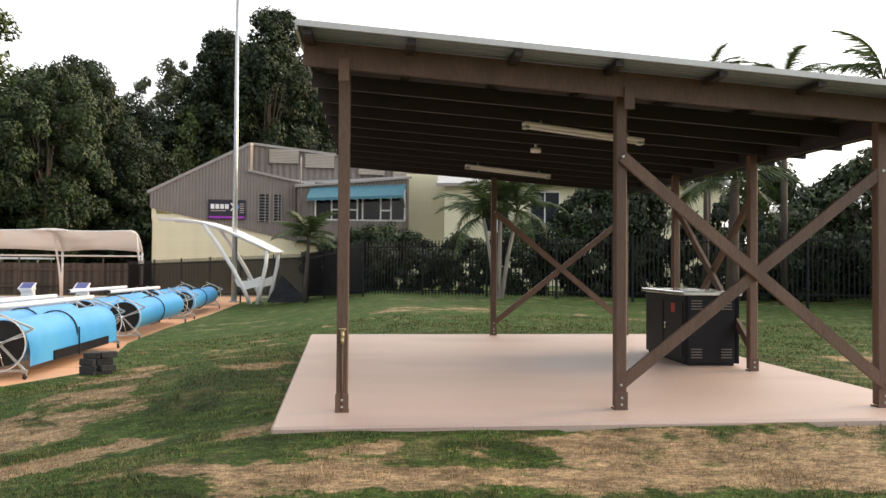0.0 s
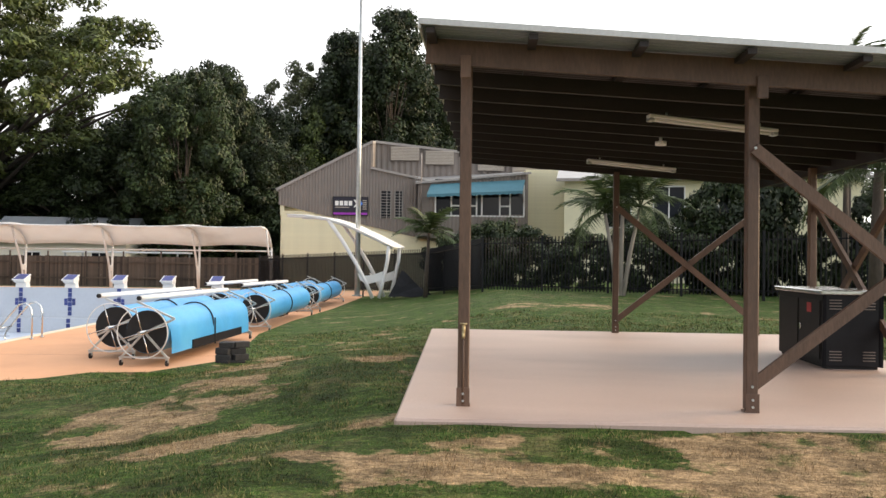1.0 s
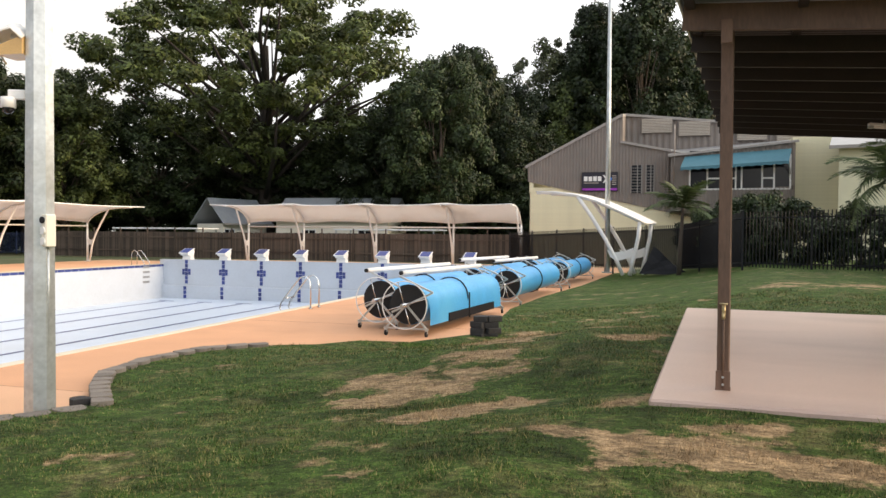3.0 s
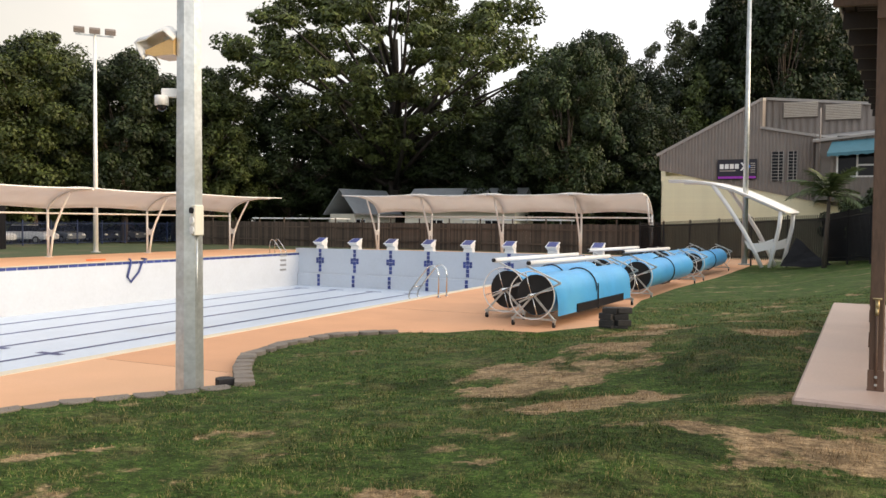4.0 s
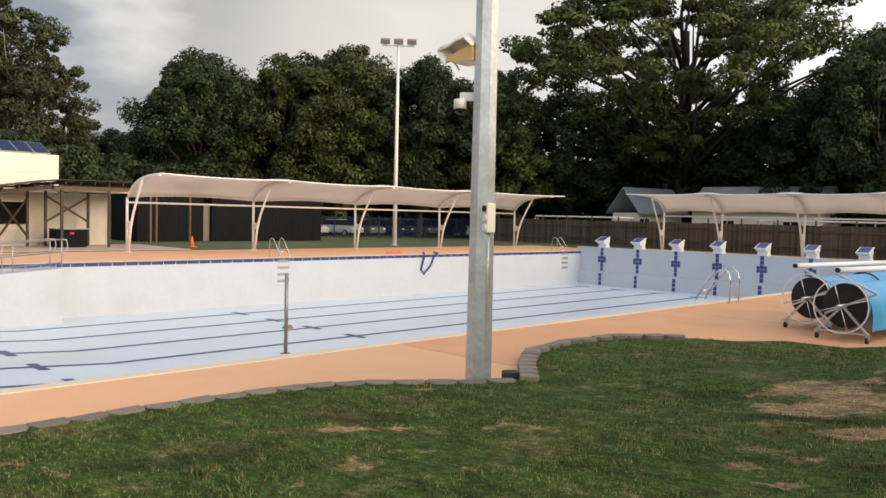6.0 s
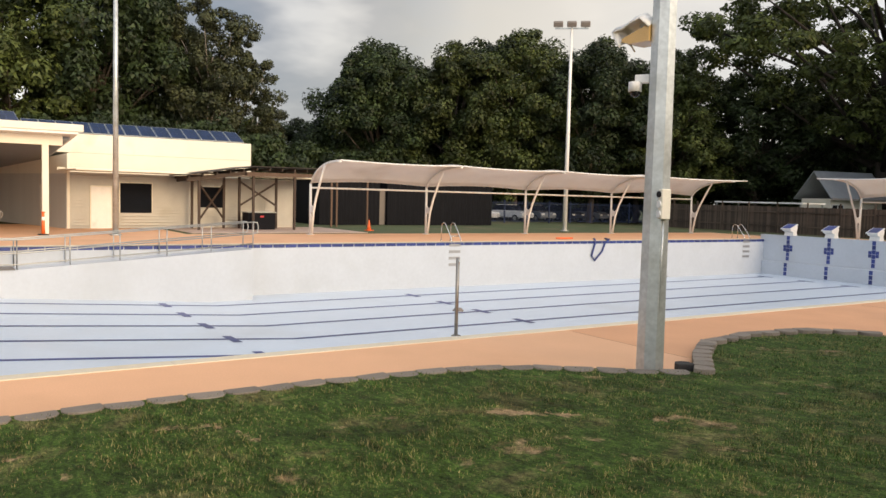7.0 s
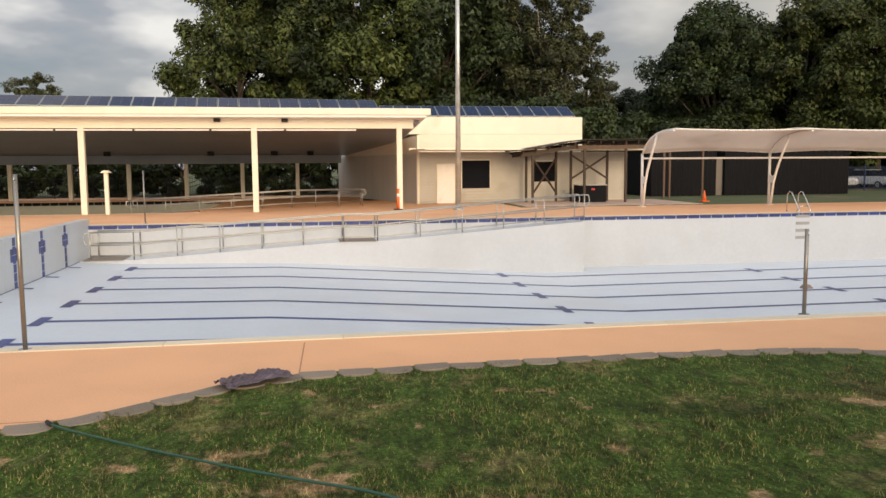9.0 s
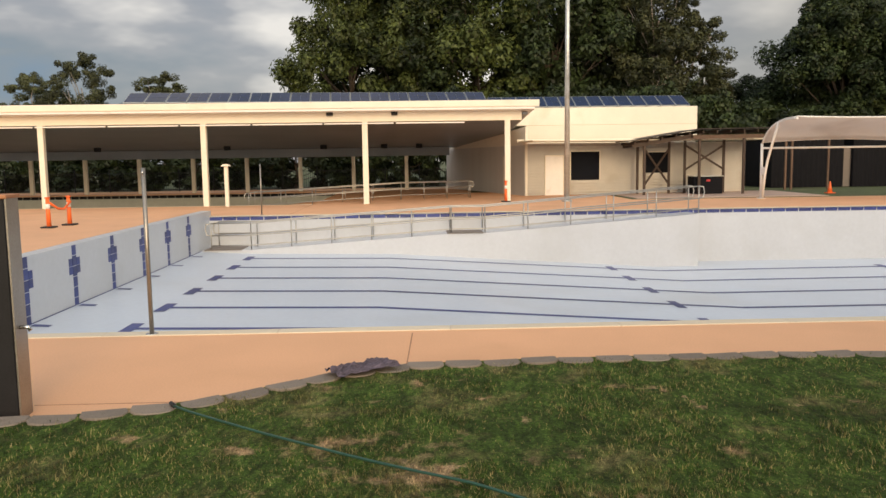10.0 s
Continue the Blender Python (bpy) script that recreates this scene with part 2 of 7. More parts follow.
    l.new(math_("MULTIPLY", math_("MULTIPLY", dense.outputs["Result"], thin.outputs["Result"]), math_("SUBTRACT", 1.0, math_("MULTIPLY", lush, 2.2))), shade.inputs["Scale"])
    l.new(shade.outputs["Vector"], b.inputs["Base Color"])
    if not blades:
        bp = n.new("ShaderNodeBump")
        bp.inputs["Strength"].default_value, bp.inputs["Distance"].default_value = 0.9, 0.05
        l.new(noises[2], bp.inputs["Height"])
        l.new(bp.outputs["Normal"], b.inputs["Normal"])
    return m


# rolls of turf: centre x, y, half length, half width, degrees, dried (+) or lush (-)
ROLLS = [(-2.45, 8.2, 1.15, 0.78, 32, 0.21), (-2.3, 10.5, 1.6, 0.55, 88, 0.17), (-2.5, 13.6, 1.5, 0.45, 85, 0.13), (-1.0, 17.9, 1.0, 0.5, 60, 0.09),
         (-1.75, 6.45, 0.85, 0.32, 55, 0.20), (0.05, 5.15, 0.95, 0.52, 15, 0.19), (2.4, 5.2, 1.4, 0.75, 0, 0.15), (5.6, 5.2, 1.9, 0.85, 0, 0.14),
         (-0.2, 6.8, 0.70, 0.14, 66, 0.17), (-0.57, 10.34, 0.42, 0.28, 20, 0.15), (3.6, 21.0, 1.6, 0.8, 0, 0.13), (8.6, 10.5, 1.2, 0.8, 0, 0.10),
         (-5.30, 4.05, 0.38, 0.12, 34, 0.10), (-4.30, 4.95, 0.36, 0.16, 18, 0.10), (-3.55, 4.60, 0.28, 0.14, 20, 0.10), (-2.10, 3.88, 0.32, 0.15, 20, 0.09),
         (-6.32, 0.43, 0.15, 0.07, 80, 0.13), (-6.40, 1.50, 0.22, 0.07, 80, 0.13), (-4.90, 1.57, 0.36, 0.18, 75, 0.08), (-4.87, -0.25, 0.45, 0.25, 80, 0.02), (-5.13, -1.44, 0.26, 0.14, 75, 0.06),
         (-1.15, 4.85, 0.65, 0.28, 5, -0.17), (-2.75, 6.85, 0.55, 0.20, 20, -0.16), (-3.90, 7.60, 0.45, 0.20, 20, -0.15), (-5.65, 4.38, 0.45, 0.16, 34, -0.16),
         (-0.95, 8.8, 1.2, 0.42, 78, -0.14), (0.35, 6.1, 0.9, 0.10, 5, -0.12), (1.45, 5.6, 0.22, 0.35, 20, -0.14), (-5.6, 2.6, 0.6, 0.22, 70, -0.13)]

M_LAWN = lawn_mat("turf")
M_BLADE = lawn_mat("grass_blade", True)
M_EARTH = mat("field_grass", (0.07, 0.09, 0.035), 0.9, vary=0.35, scale=0.6, fine=9, bump=0.5, dirt=(0.16, 0.12, 0.07), dirt_at=(0.55, 0.7))
M_DECK = mat("terracotta_concrete", (0.71, 0.40, 0.225), 0.75, vary=0.10, scale=0.7, fine=55, bump=0.12, dirt=(0.60, 0.33, 0.18), dirt_at=(0.56, 0.8))
M_DECKN = mat("deep_terracotta_concrete", (0.63, 0.325, 0.17), 0.75, vary=0.12, scale=0.8, fine=55, bump=0.12, dirt=(0.54, 0.27, 0.14), dirt_at=(0.54, 0.8))
M_SLAB = mat("pale_pink_concrete", (0.52, 0.385, 0.315), 0.5, vary=0.12, scale=0.8, fine=70, bump=0.14, dirt=(0.37, 0.26, 0.21), dirt_at=(0.52, 0.76), stretch=(0.5, 1.2, 1))
M_COPING = mat("cream_coping", (0.66, 0.58, 0.44), 0.6, vary=0.10, scale=3, fine=50, bump=0.08, spread=0.2, dirt=(0.5, 0.42, 0.3), dirt_at=(0.6, 0.8))
M_POOL = mat("pool_tile_white", (0.50, 0.535, 0.58), 0.35, vary=0.05, scale=0.8, fine=8, bump=0.03, dirt=(0.43, 0.455, 0.475), dirt_at=(0.56, 0.85))
M_POOLBLUE = mat("pool_floor_pale_blue", (0.545, 0.62, 0.715), 0.35, vary=0.05, scale=0.5, fine=8, bump=0.03, dirt=(0.50, 0.545, 0.59), dirt_at=(0.55, 0.85))
M_TILE = mat("dark_blue_tile", (0.028, 0.046, 0.19), 0.4, vary=0.25, scale=5, fine=20, bump=0.03, spread=0.5)
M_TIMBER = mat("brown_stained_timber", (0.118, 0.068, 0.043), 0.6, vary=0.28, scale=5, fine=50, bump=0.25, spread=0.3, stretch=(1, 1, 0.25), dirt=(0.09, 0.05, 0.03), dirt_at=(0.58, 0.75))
M_ZINC = mat("zinc_roof_sheet", (0.34, 0.345, 0.35), 0.45, 0.6, vary=0.12, scale=3, fine=40, bump=0.05)
M_GALV = mat("galvanised_steel", (0.52, 0.54, 0.53), 0.34, 0.62, vary=0.22, scale=4, fine=18, bump=0.05, dirt=(0.36, 0.36, 0.32), dirt_at=(0.5, 0.75))
M_STEEL = mat("stainless_steel", (0.62, 0.62, 0.60), 0.22, 1.0, vary=0.06, scale=8, bump=0.02)
M_RAIL = mat("brushed_rail_steel", (0.45, 0.44, 0.41), 0.42, 0.9, vary=0.12, scale=6, bump=0.02)
M_WHITE = mat("white_paint", (0.78, 0.77, 0.74), 0.45, vary=0.05, scale=3, fine=40, bump=0.04, dirt=(0.62, 0.60, 0.55), dirt_at=(0.6, 0.85))
M_CREAM = mat("cream_wall_paint", (0.78, 0.73, 0.61), 0.6, vary=0.06, scale=1.2, fine=30, bump=0.05, dirt=(0.64, 0.56, 0.42), dirt_at=(0.6, 0.85))
M_FABRIC = mat("grey_white_shade_cloth", (0.84, 0.825, 0.80), 0.8, vary=0.05, scale=1.0, fine=60, bump=0.06, dirt=(0.64, 0.61, 0.57), dirt_at=(0.56, 0.85))

def make_translucent(m, amount):
    n, l = m.node_tree.nodes, m.node_tree.links
    b = n["Principled BSDF"]
    tr = n.new("ShaderNodeBsdfTranslucent")
    l.new(b.inputs["Base Color"].links[0].from_socket, tr.inputs["Color"])
    mx = n.new("ShaderNodeMixShader")
    mx.inputs[0].default_value = amount
    l.new(b.outputs[0], mx.inputs[1])
    l.new(tr.outputs[0], mx.inputs[2])
    l.new(mx.outputs[0], n["Material Output"].inputs["Surface"])


make_translucent(M_FABRIC, 0.5)
M_GREYWALL = mat("grey_brown_wall_sheet", (0.195, 0.165, 0.142), 0.6, vary=0.10, scale=1.5, fine=30, bump=0.06, dirt=(0.16, 0.145, 0.13), dirt_at=(0.55, 0.8))
M_YBRICK = mat("cream_painted_brick", (0.72, 0.67, 0.46), 0.7, vary=0.08, scale=2, fine=30, bump=0.1, spread=0.12)
M_BLACK = mat("black_powdercoat", (0.011, 0.011, 0.013), 0.55, vary=0.3, scale=6, bump=0.05, spec=0.25)
M_DARK = mat("charcoal_sheet", (0.010, 0.010, 0.012), 0.85, vary=0.2, scale=2, bump=0.05, spec=0.15)
M_RUBBER = mat("black_rubber", (0.015, 0.015, 0.015), 0.75, vary=0.3, scale=10)
M_BLUE = mat("blue_bubble_cover", (0.055, 0.31, 0.62), 0.45, vary=0.16, scale=2.5, fine=45, bump=0.25, dirt=(0.085, 0.37, 0.64), dirt_at=(0.5, 0.75))
M_FENCEWOOD = mat("weathered_fence_paling", (0.080, 0.058, 0.042), 0.85, vary=0.4, scale=3, fine=30, bump=0.3, spread=0.5, stretch=(1, 1, 0.2))
M_GLASS = mat("dark_window_glass", (0.010, 0.011, 0.014), 0.08, vary=0.2, scale=1, bump=0.0, spec=0.25)
M_SOLAR = mat("solar_cell_blue", (0.012, 0.018, 0.055), 0.12, 0.0, vary=0.25, scale=4, bump=0.0, spread=0.3)
M_ORANGE = mat("orange_plastic", (0.85, 0.16, 0.035), 0.45, vary=0.08, scale=5, bump=0.03)
M_AWNING = mat("teal_awning", (0.06, 0.165, 0.205), 0.7, vary=0.15, scale=3, fine=40, bump=0.1)
M_CONC = mat("grey_kerb_block", (0.205, 0.172, 0.140), 0.85, vary=0.2, scale=5, fine=60, bump=0.5, spread=0.35)
M_BARK = mat("bark", (0.085, 0.065, 0.05), 0.9, vary=0.4, scale=2, fine=14, bump=0.6, stretch=(1, 1, 0.3))
M_PALEBARK = mat("pale_gum_bark", (0.33, 0.29, 0.25), 0.8, vary=0.3, scale=1.5, fine=10, bump=0.3, stretch=(1, 1, 0.3))
M_BARKJ = mat("joint_filler", (0.34, 0.18, 0.105), 0.9, vary=0.2, scale=10)
M_LEAF = leaf_mat("leaf_green", (0.047, 0.064, 0.018))
M_LEAFD = leaf_mat("leaf_dark", (0.022, 0.035, 0.0125))
M_LEAFG = leaf_mat("leaf_gum", (0.062, 0.074, 0.036))
M_PALM = leaf_mat("palm_leaf", (0.060, 0.085, 0.034), 0.3)


# ---- mesh helpers ----
def box(bm, x0, x1, y0, y1, z0, z1, m=None, bevel=0.0):
    vs = [bm.verts.new((x, y, z)) for x in (x0, x1) for y in (y0, y1) for z in (z0, z1)]
    faces = [(0, 1, 3, 2), (4, 6, 7, 5), (0, 4, 5, 1), (2, 3, 7, 6), (0, 2, 6, 4), (1, 5, 7, 3)]
    fs = [bm.faces.new([vs[i] for i in f]) for f in faces]
    if bevel:
        edges = list({e for f in fs for e in f.edges})
        out = bmesh.ops.bevel(bm, geom=edges, offset=bevel, segments=1, affect="EDGES")
        vs = list({v for f in out["faces"] for v in f.verts} | {v for v in vs if v.is_valid})
    if m is not None:
        bmesh.ops.transform(bm, matrix=m, verts=[v for v in vs if v.is_valid])
    return bm


def bar(bm, p, q, w, d=None, up=(0, 0, 1)):
    """A rectangular bar from p to q, w wide and d deep."""
    p, q = Vector(p), Vector(q)
    d = d or w
    t = (q - p).normalized()
    up = Vector(up)
    if abs(t.dot(up)) > 0.98:
        up = Vector((0, 1, 0)) if abs(t.y) < 0.9 else Vector((1, 0, 0))
    s = t.cross(up).normalized()
    n = s.cross(t)
    ring = [(-1, -1), (1, -1), (1, 1), (-1, 1)]
    a = [bm.verts.new(p + s * (i * w / 2) + n * (j * d / 2)) for i, j in ring]
    b = [bm.verts.new(q + s * (i * w / 2) + n * (j * d / 2)) for i, j in ring]
    for i in range(4):
        bm.faces.new((a[i], a[(i + 1) % 4], b[(i + 1) % 4], b[i]))
    bm.faces.new(a[::-1])
    bm.faces.new(b)
    return bm


def tube(bm, pts, r, seg=8, closed=False, r1=None):
    """A round tube along points; r1: the radius at its end."""
    pts = [Vector(p) for p in pts]
    rings = []
    k = len(pts)
    ref = None
    for i, p in enumerate(pts):
        if closed:
            t = (pts[(i + 1) % k] - pts[i - 1]).normalized()
        else:
            t = (pts[min(i + 1, k - 1)] - pts[max(i - 1, 0)]).normalized()
        if ref is None:
            ref = Vector((0, 0, 1)) if abs(t.z) < 0.9 else Vector((1, 0, 0))
        s = t.cross(ref)
        if s.length < 1e-4:
            s = t.cross(Vector((0.3, 1, 0.2)))
        s.normalize()
        n = s.cross(t)
        ref = n
        rad = r if r1 is None else r + (r1 - r) * i / (k - 1)
        rings.append([bm.verts.new(p + rad * (math.cos(2 * math.pi * j / seg) * s + math.sin(2 * math.pi * j / seg) * n)) for j in range(seg)])
    for i in range(k if closed else k - 1):
        a, b = rings[i], rings[(i + 1) % k]
        for j in range(seg):
            f = bm.faces.new((a[j], a[(j + 1) % seg], b[(j + 1) % seg], b[j]))
            f.smooth = True
    if not closed:
        bm.faces.new(rings[0][::-1])
        bm.faces.new(rings[-1])
    return bm


def prism(bm, outline, axis, a, b):
    """An outline (2D) drawn out along an axis from a to b."""
    def put(u, v, w):
        return {"x": (w, u, v), "y": (u, w, v), "z": (u, v, w)}[axis]
    lo = [bm.verts.new(put(u, v, a)) for u, v in outline]
    hi = [bm.verts.new(put(u, v, b)) for u, v in outline]
    k = len(outline)
    for i in range(k):
        bm.faces.new((lo[i], lo[(i + 1) % k], hi[(i + 1) % k], hi[i]))
    bm.faces.new(lo[::-1])
    bm.faces.new(hi)
    bmesh.ops.recalc_face_normals(bm, faces=bm.faces)
    return bm


def to_mesh(name, bm, material):
    me = bpy.data.meshes.new(name)
    bm.to_mesh(me)
    bm.free()
    if material:
        me.materials.append(material)
    return me


def part(name, bm, material, parent=None, label="", m=None):
    """Links a bmesh, or a ready mesh, as one object under a thing or part."""
    me = bm if isinstance(bm, bpy.types.Mesh) else to_mesh(name, bm, material)
    ob = new(name, me)
    if parent is not None:
        ob.parent = parent
    if m is not None:
        ob.matrix_basis = m
    return tagged(ob, label)


def thing(name, at, label, category, group="", kind=""):
    ob = new(name)
    ob.empty_display_size = 0.2
    ob.matrix_basis = at if isinstance(at, Matrix) else pose(*at)
    return tagged(ob, label, category, group, kind)


def B():
    return bmesh.new()


def fast_mesh(name, verts, quads, material, smooth=False):
    me = bpy.data.meshes.new(name)
    verts, quads = np.asarray(verts, "f"), np.asarray(quads, "i")
    k = quads.shape[1]
    me.vertices.add(len(verts))
    me.vertices.foreach_set("co", verts.ravel())
    me.loops.add(quads.size)
    me.loops.foreach_set("vertex_index", quads.ravel())
    me.polygons.add(len(quads))
    me.polygons.foreach_set("loop_start", np.arange(0, quads.size, k, dtype="i"))
    if smooth:
        me.polygons.foreach_set("use_smooth", np.ones(len(quads), dtype=bool))
    me.update(calc_edges=True)
    me.materials.append(material)
    return me


# ---- ground, lawn, deck, pool ----
POOL_X0, POOL_X1, POOL_Y0, POOL_Y1 = -29.83, -9.50, -7.86, 41.86
SP_X0, SP_X1, SP_Y0, SP_Y1 = -51.5, -37.1, -45.0, -5.0     # second basin
# edge of the lawn against the deck: y, x
EDGE = [(-14.0, -5.2), (-7.0, -5.9), (-2.9, -6.08), (-2.2, -6.30), (-1.7, -6.58), (-1.0, -7.13), (-0.3, -7.39), (0.9, -7.49), (2.0, -7.50), (3.0, -7.52), (4.2, -7.47),
        (5.0, -7.36), (5.6, -7.10), (6.2, -6.62), (6.6, -6.35), (7.0, -6.15), (7.15, -6.15), (7.9, -6.8), (8.75, -7.38), (10.0, -7.6), (11.3, -7.38), (12.0, -6.7),
        (12.4, -5.9), (13.1, -5.4), (13.2, -4.5), (14.1, -4.0), (15.0, -3.55), (20.0, -4.05), (24.3, -3.9), (30.4, -3.35), (37.0, -3.05), (41.0, -2.9)]


def edge_x(y):
    return float(np.interp(y, [e[0] for e in EDGE], [e[1] for e in EDGE]))


def smooth01(t):
    t = min(1.0, max(0.0, t))
    return t * t * (3 - 2 * t)


def lawn_z(x, y):
    d = x - edge_x(y)
    low = 0.10 if y < 7.1 else 0.06
    target = 0.42 + 0.24 * smooth01((y - 1.5) / 5.0) + 0.22 * smooth01((y - 15) / 12)
    reach = 6.3
    z = low + (target - low) * smooth01(d / reach * 0.5 + 0.0) * 2 if d < reach else target
    z = min(z, target) if target > low else target
    z -= 0.17 * math.exp(-((x + 3.6) / 1.7) ** 2 - ((y - 12.9) / 1.4) ** 2) * smooth01(d / 1.2)
    bumps = 0.05 * noise.noise(Vector((x * 0.35, y * 0.35, 0))) + 0.018 * noise.noise(Vector((x * 1.3, y * 1.3, 3)))
    return z + bumps * min(1, max(0, d) / 1.5)


def in_slab(x, y):
    dx, dy = x - 0.36, y - 6.86
    a, b = dx * 0.9962 - dy * 0.0872, dx * 0.0872 + dy * 0.9962
    return -0.48 - 0.0395 * (b + 0.655) < a < 5.35 and -0.5 < b < 7.6


def build_ground():
    far = 900
    xs = [-far, -300, -120, -70, SP_X0, SP_X1, POOL_X0 - 0.5, POOL_X1 + 0.5, 60, 120, 300, far]
    ys = [-far, -300, -120, -50, SP_Y0, POOL_Y0 - 0.5, SP_Y1, POOL_Y1 + 0.5, 70, 120, 300, far]
    bm = B()
    grid = [[bm.verts.new((x, y, -0.10)) for y in ys] for x in xs]
    for i in range(len(xs) - 1):
        for j in range(len(ys) - 1):
            if i == 6 and j in (5, 6) or i == 4 and j in (4, 5):      # the two basins
                continue
            bm.faces.new((grid[i][j], grid[i + 1][j], grid[i + 1][j + 1], grid[i][j + 1]))
    tagged(part("ground", bm, M_EARTH), "rough green field grass reaching to the horizon", "ground", kind="structure")
    # lawn: rows across the plan, from the deck edge eastwards
    ys = sorted({round(v, 3) for v in list(np.arange(-14, 20, 0.22)) + list(np.arange(20, 41.01, 0.7)) + [e[0] for e in EDGE]})
    fr = list(np.linspace(0, 12, 60)) + list(np.linspace(12.5, 30, 25)) + [36, 48, 70]
    verts, quads = [], []
    for y in ys:
        x0 = edge_x(y)
        for d in fr:
            z = lawn_z(x0 + d, y)
            if in_slab(x0 + d, y):
                z = min(z, 0.60)
            verts.append((x0 + d, y, z))
    w = len(fr)
    for i in range(len(ys) - 1):
        for j in range(w - 1):
            quads.append((i * w + j, i * w + j + 1, (i + 1) * w + j + 1, (i + 1) * w + j))
    tagged(part("lawn", fast_mesh("lawn", verts, quads, M_LAWN, True), None), "green turf lawn with dried brown strips", "lawn", kind="structure")
    # earth face under the lawn's edge
    bm = B()
    prev = None
    for y in ys:
        x0 = edge_x(y)
        pair = (bm.verts.new((x0 + 0.01, y, lawn_z(x0, y))), bm.verts.new((x0 + 0.01, y, -0.12)))
        if prev:
            bm.faces.new((prev[0], pair[0], pair[1], prev[1]))
        prev = pair
    tagged(part("lawn_edge", bm, M_EARTH), "cut earth edge of the lawn", "lawn edge", kind="structure")


build_ground()


def build_deck():
    """Concrete surround: strips round the pool, up to the lawn's edge."""
    top, low = 0.0, -0.14
    c = 0.215
    bm = B()
    ys = [POOL_Y0 - c] + [e[0] for e in EDGE if POOL_Y0 - c < e[0] < POOL_Y1 + c]
    ys = sorted(set(ys + [POOL_Y1 + c, 8.02]))
    newer = B()
    for y0, y1 in zip(ys, ys[1:]):
        bed = newer if y0 >= 8.0 else bm
        vs = [bed.verts.new(p) for p in ((POOL_X1 + c, y0, top), (edge_x(y0) + 0.05, y0, top), (edge_x(y1) + 0.05, y1, top), (POOL_X1 + c, y1, top))]
        bed.faces.new(vs)
    box(bm, SP_X1, POOL_X0 - c, -60, 46.0, low, top)
    box(bm, -58.0, SP_X1, SP_Y1, 3.0, low, top)
    box(bm, -47.5, SP_X1, 3.0, 9.8, low, top)
    box(bm, -58.0, SP_X0, -60, SP_Y1, low, top)
    box(bm, SP_X0, SP_X1, -60, SP_Y0, low, top)
    box(bm, POOL_X0 - c, 3, -60, POOL_Y0 - c, low, top - 0.003)
    box(bm, POOL_X0 - c, -2.5, POOL_Y1 + c, 50.5, low, top - 0.003)
    tagged(part("pool_deck", bm, M_DECK), "terracotta coloured concrete pool surround", "pool deck", kind="structure")
    tagged(part("pool_deck_newer", newer, M_DECKN), "deeper terracotta concrete of a later pour", "pool deck", kind="structure")
    tagged(part("grass_strip", box(B(), -60, SP_X1, 9.8, 50, low, -0.02), M_EARTH), "strip of worn grass behind the pool deck", "grass strip", kind="structure")
    tagged(part("paving", box(B(), -44.4, -38.1, 10.3, 19.6, low, 0.004), M_SLAB), "pale concrete paving under the pergola", "paving", kind="structure")
    deck = bpy.data.objects["pool_deck"]
    for x0, y0, x1, y1 in ((-9.15, -0.3, -7.72, -0.35), (-6.68, -3.4, -6.68, -1.98), (-9.15, 8.02, -6.98, 8.02), (-9.15, 22.0, -4.2, 22.0), (-9.15, 15.9, -3.8, 15.9), (-40, -5.0, -30.3, -5.0), (-9.15, -8.0, -6.0, -8.0)):
        part("expansion_joint", bar(B(), (x0, y0, -0.004), (x1, y1, -0.0045), 0.012, 0.012), M_BARKJ, deck)


build_deck()


def floor_z(y):
    return float(np.interp(y, (POOL_Y0, -6.05, -1.12, 8.25, POOL_Y1), (-1.15, -1.255, -1.35, -1.98, -2.05)))


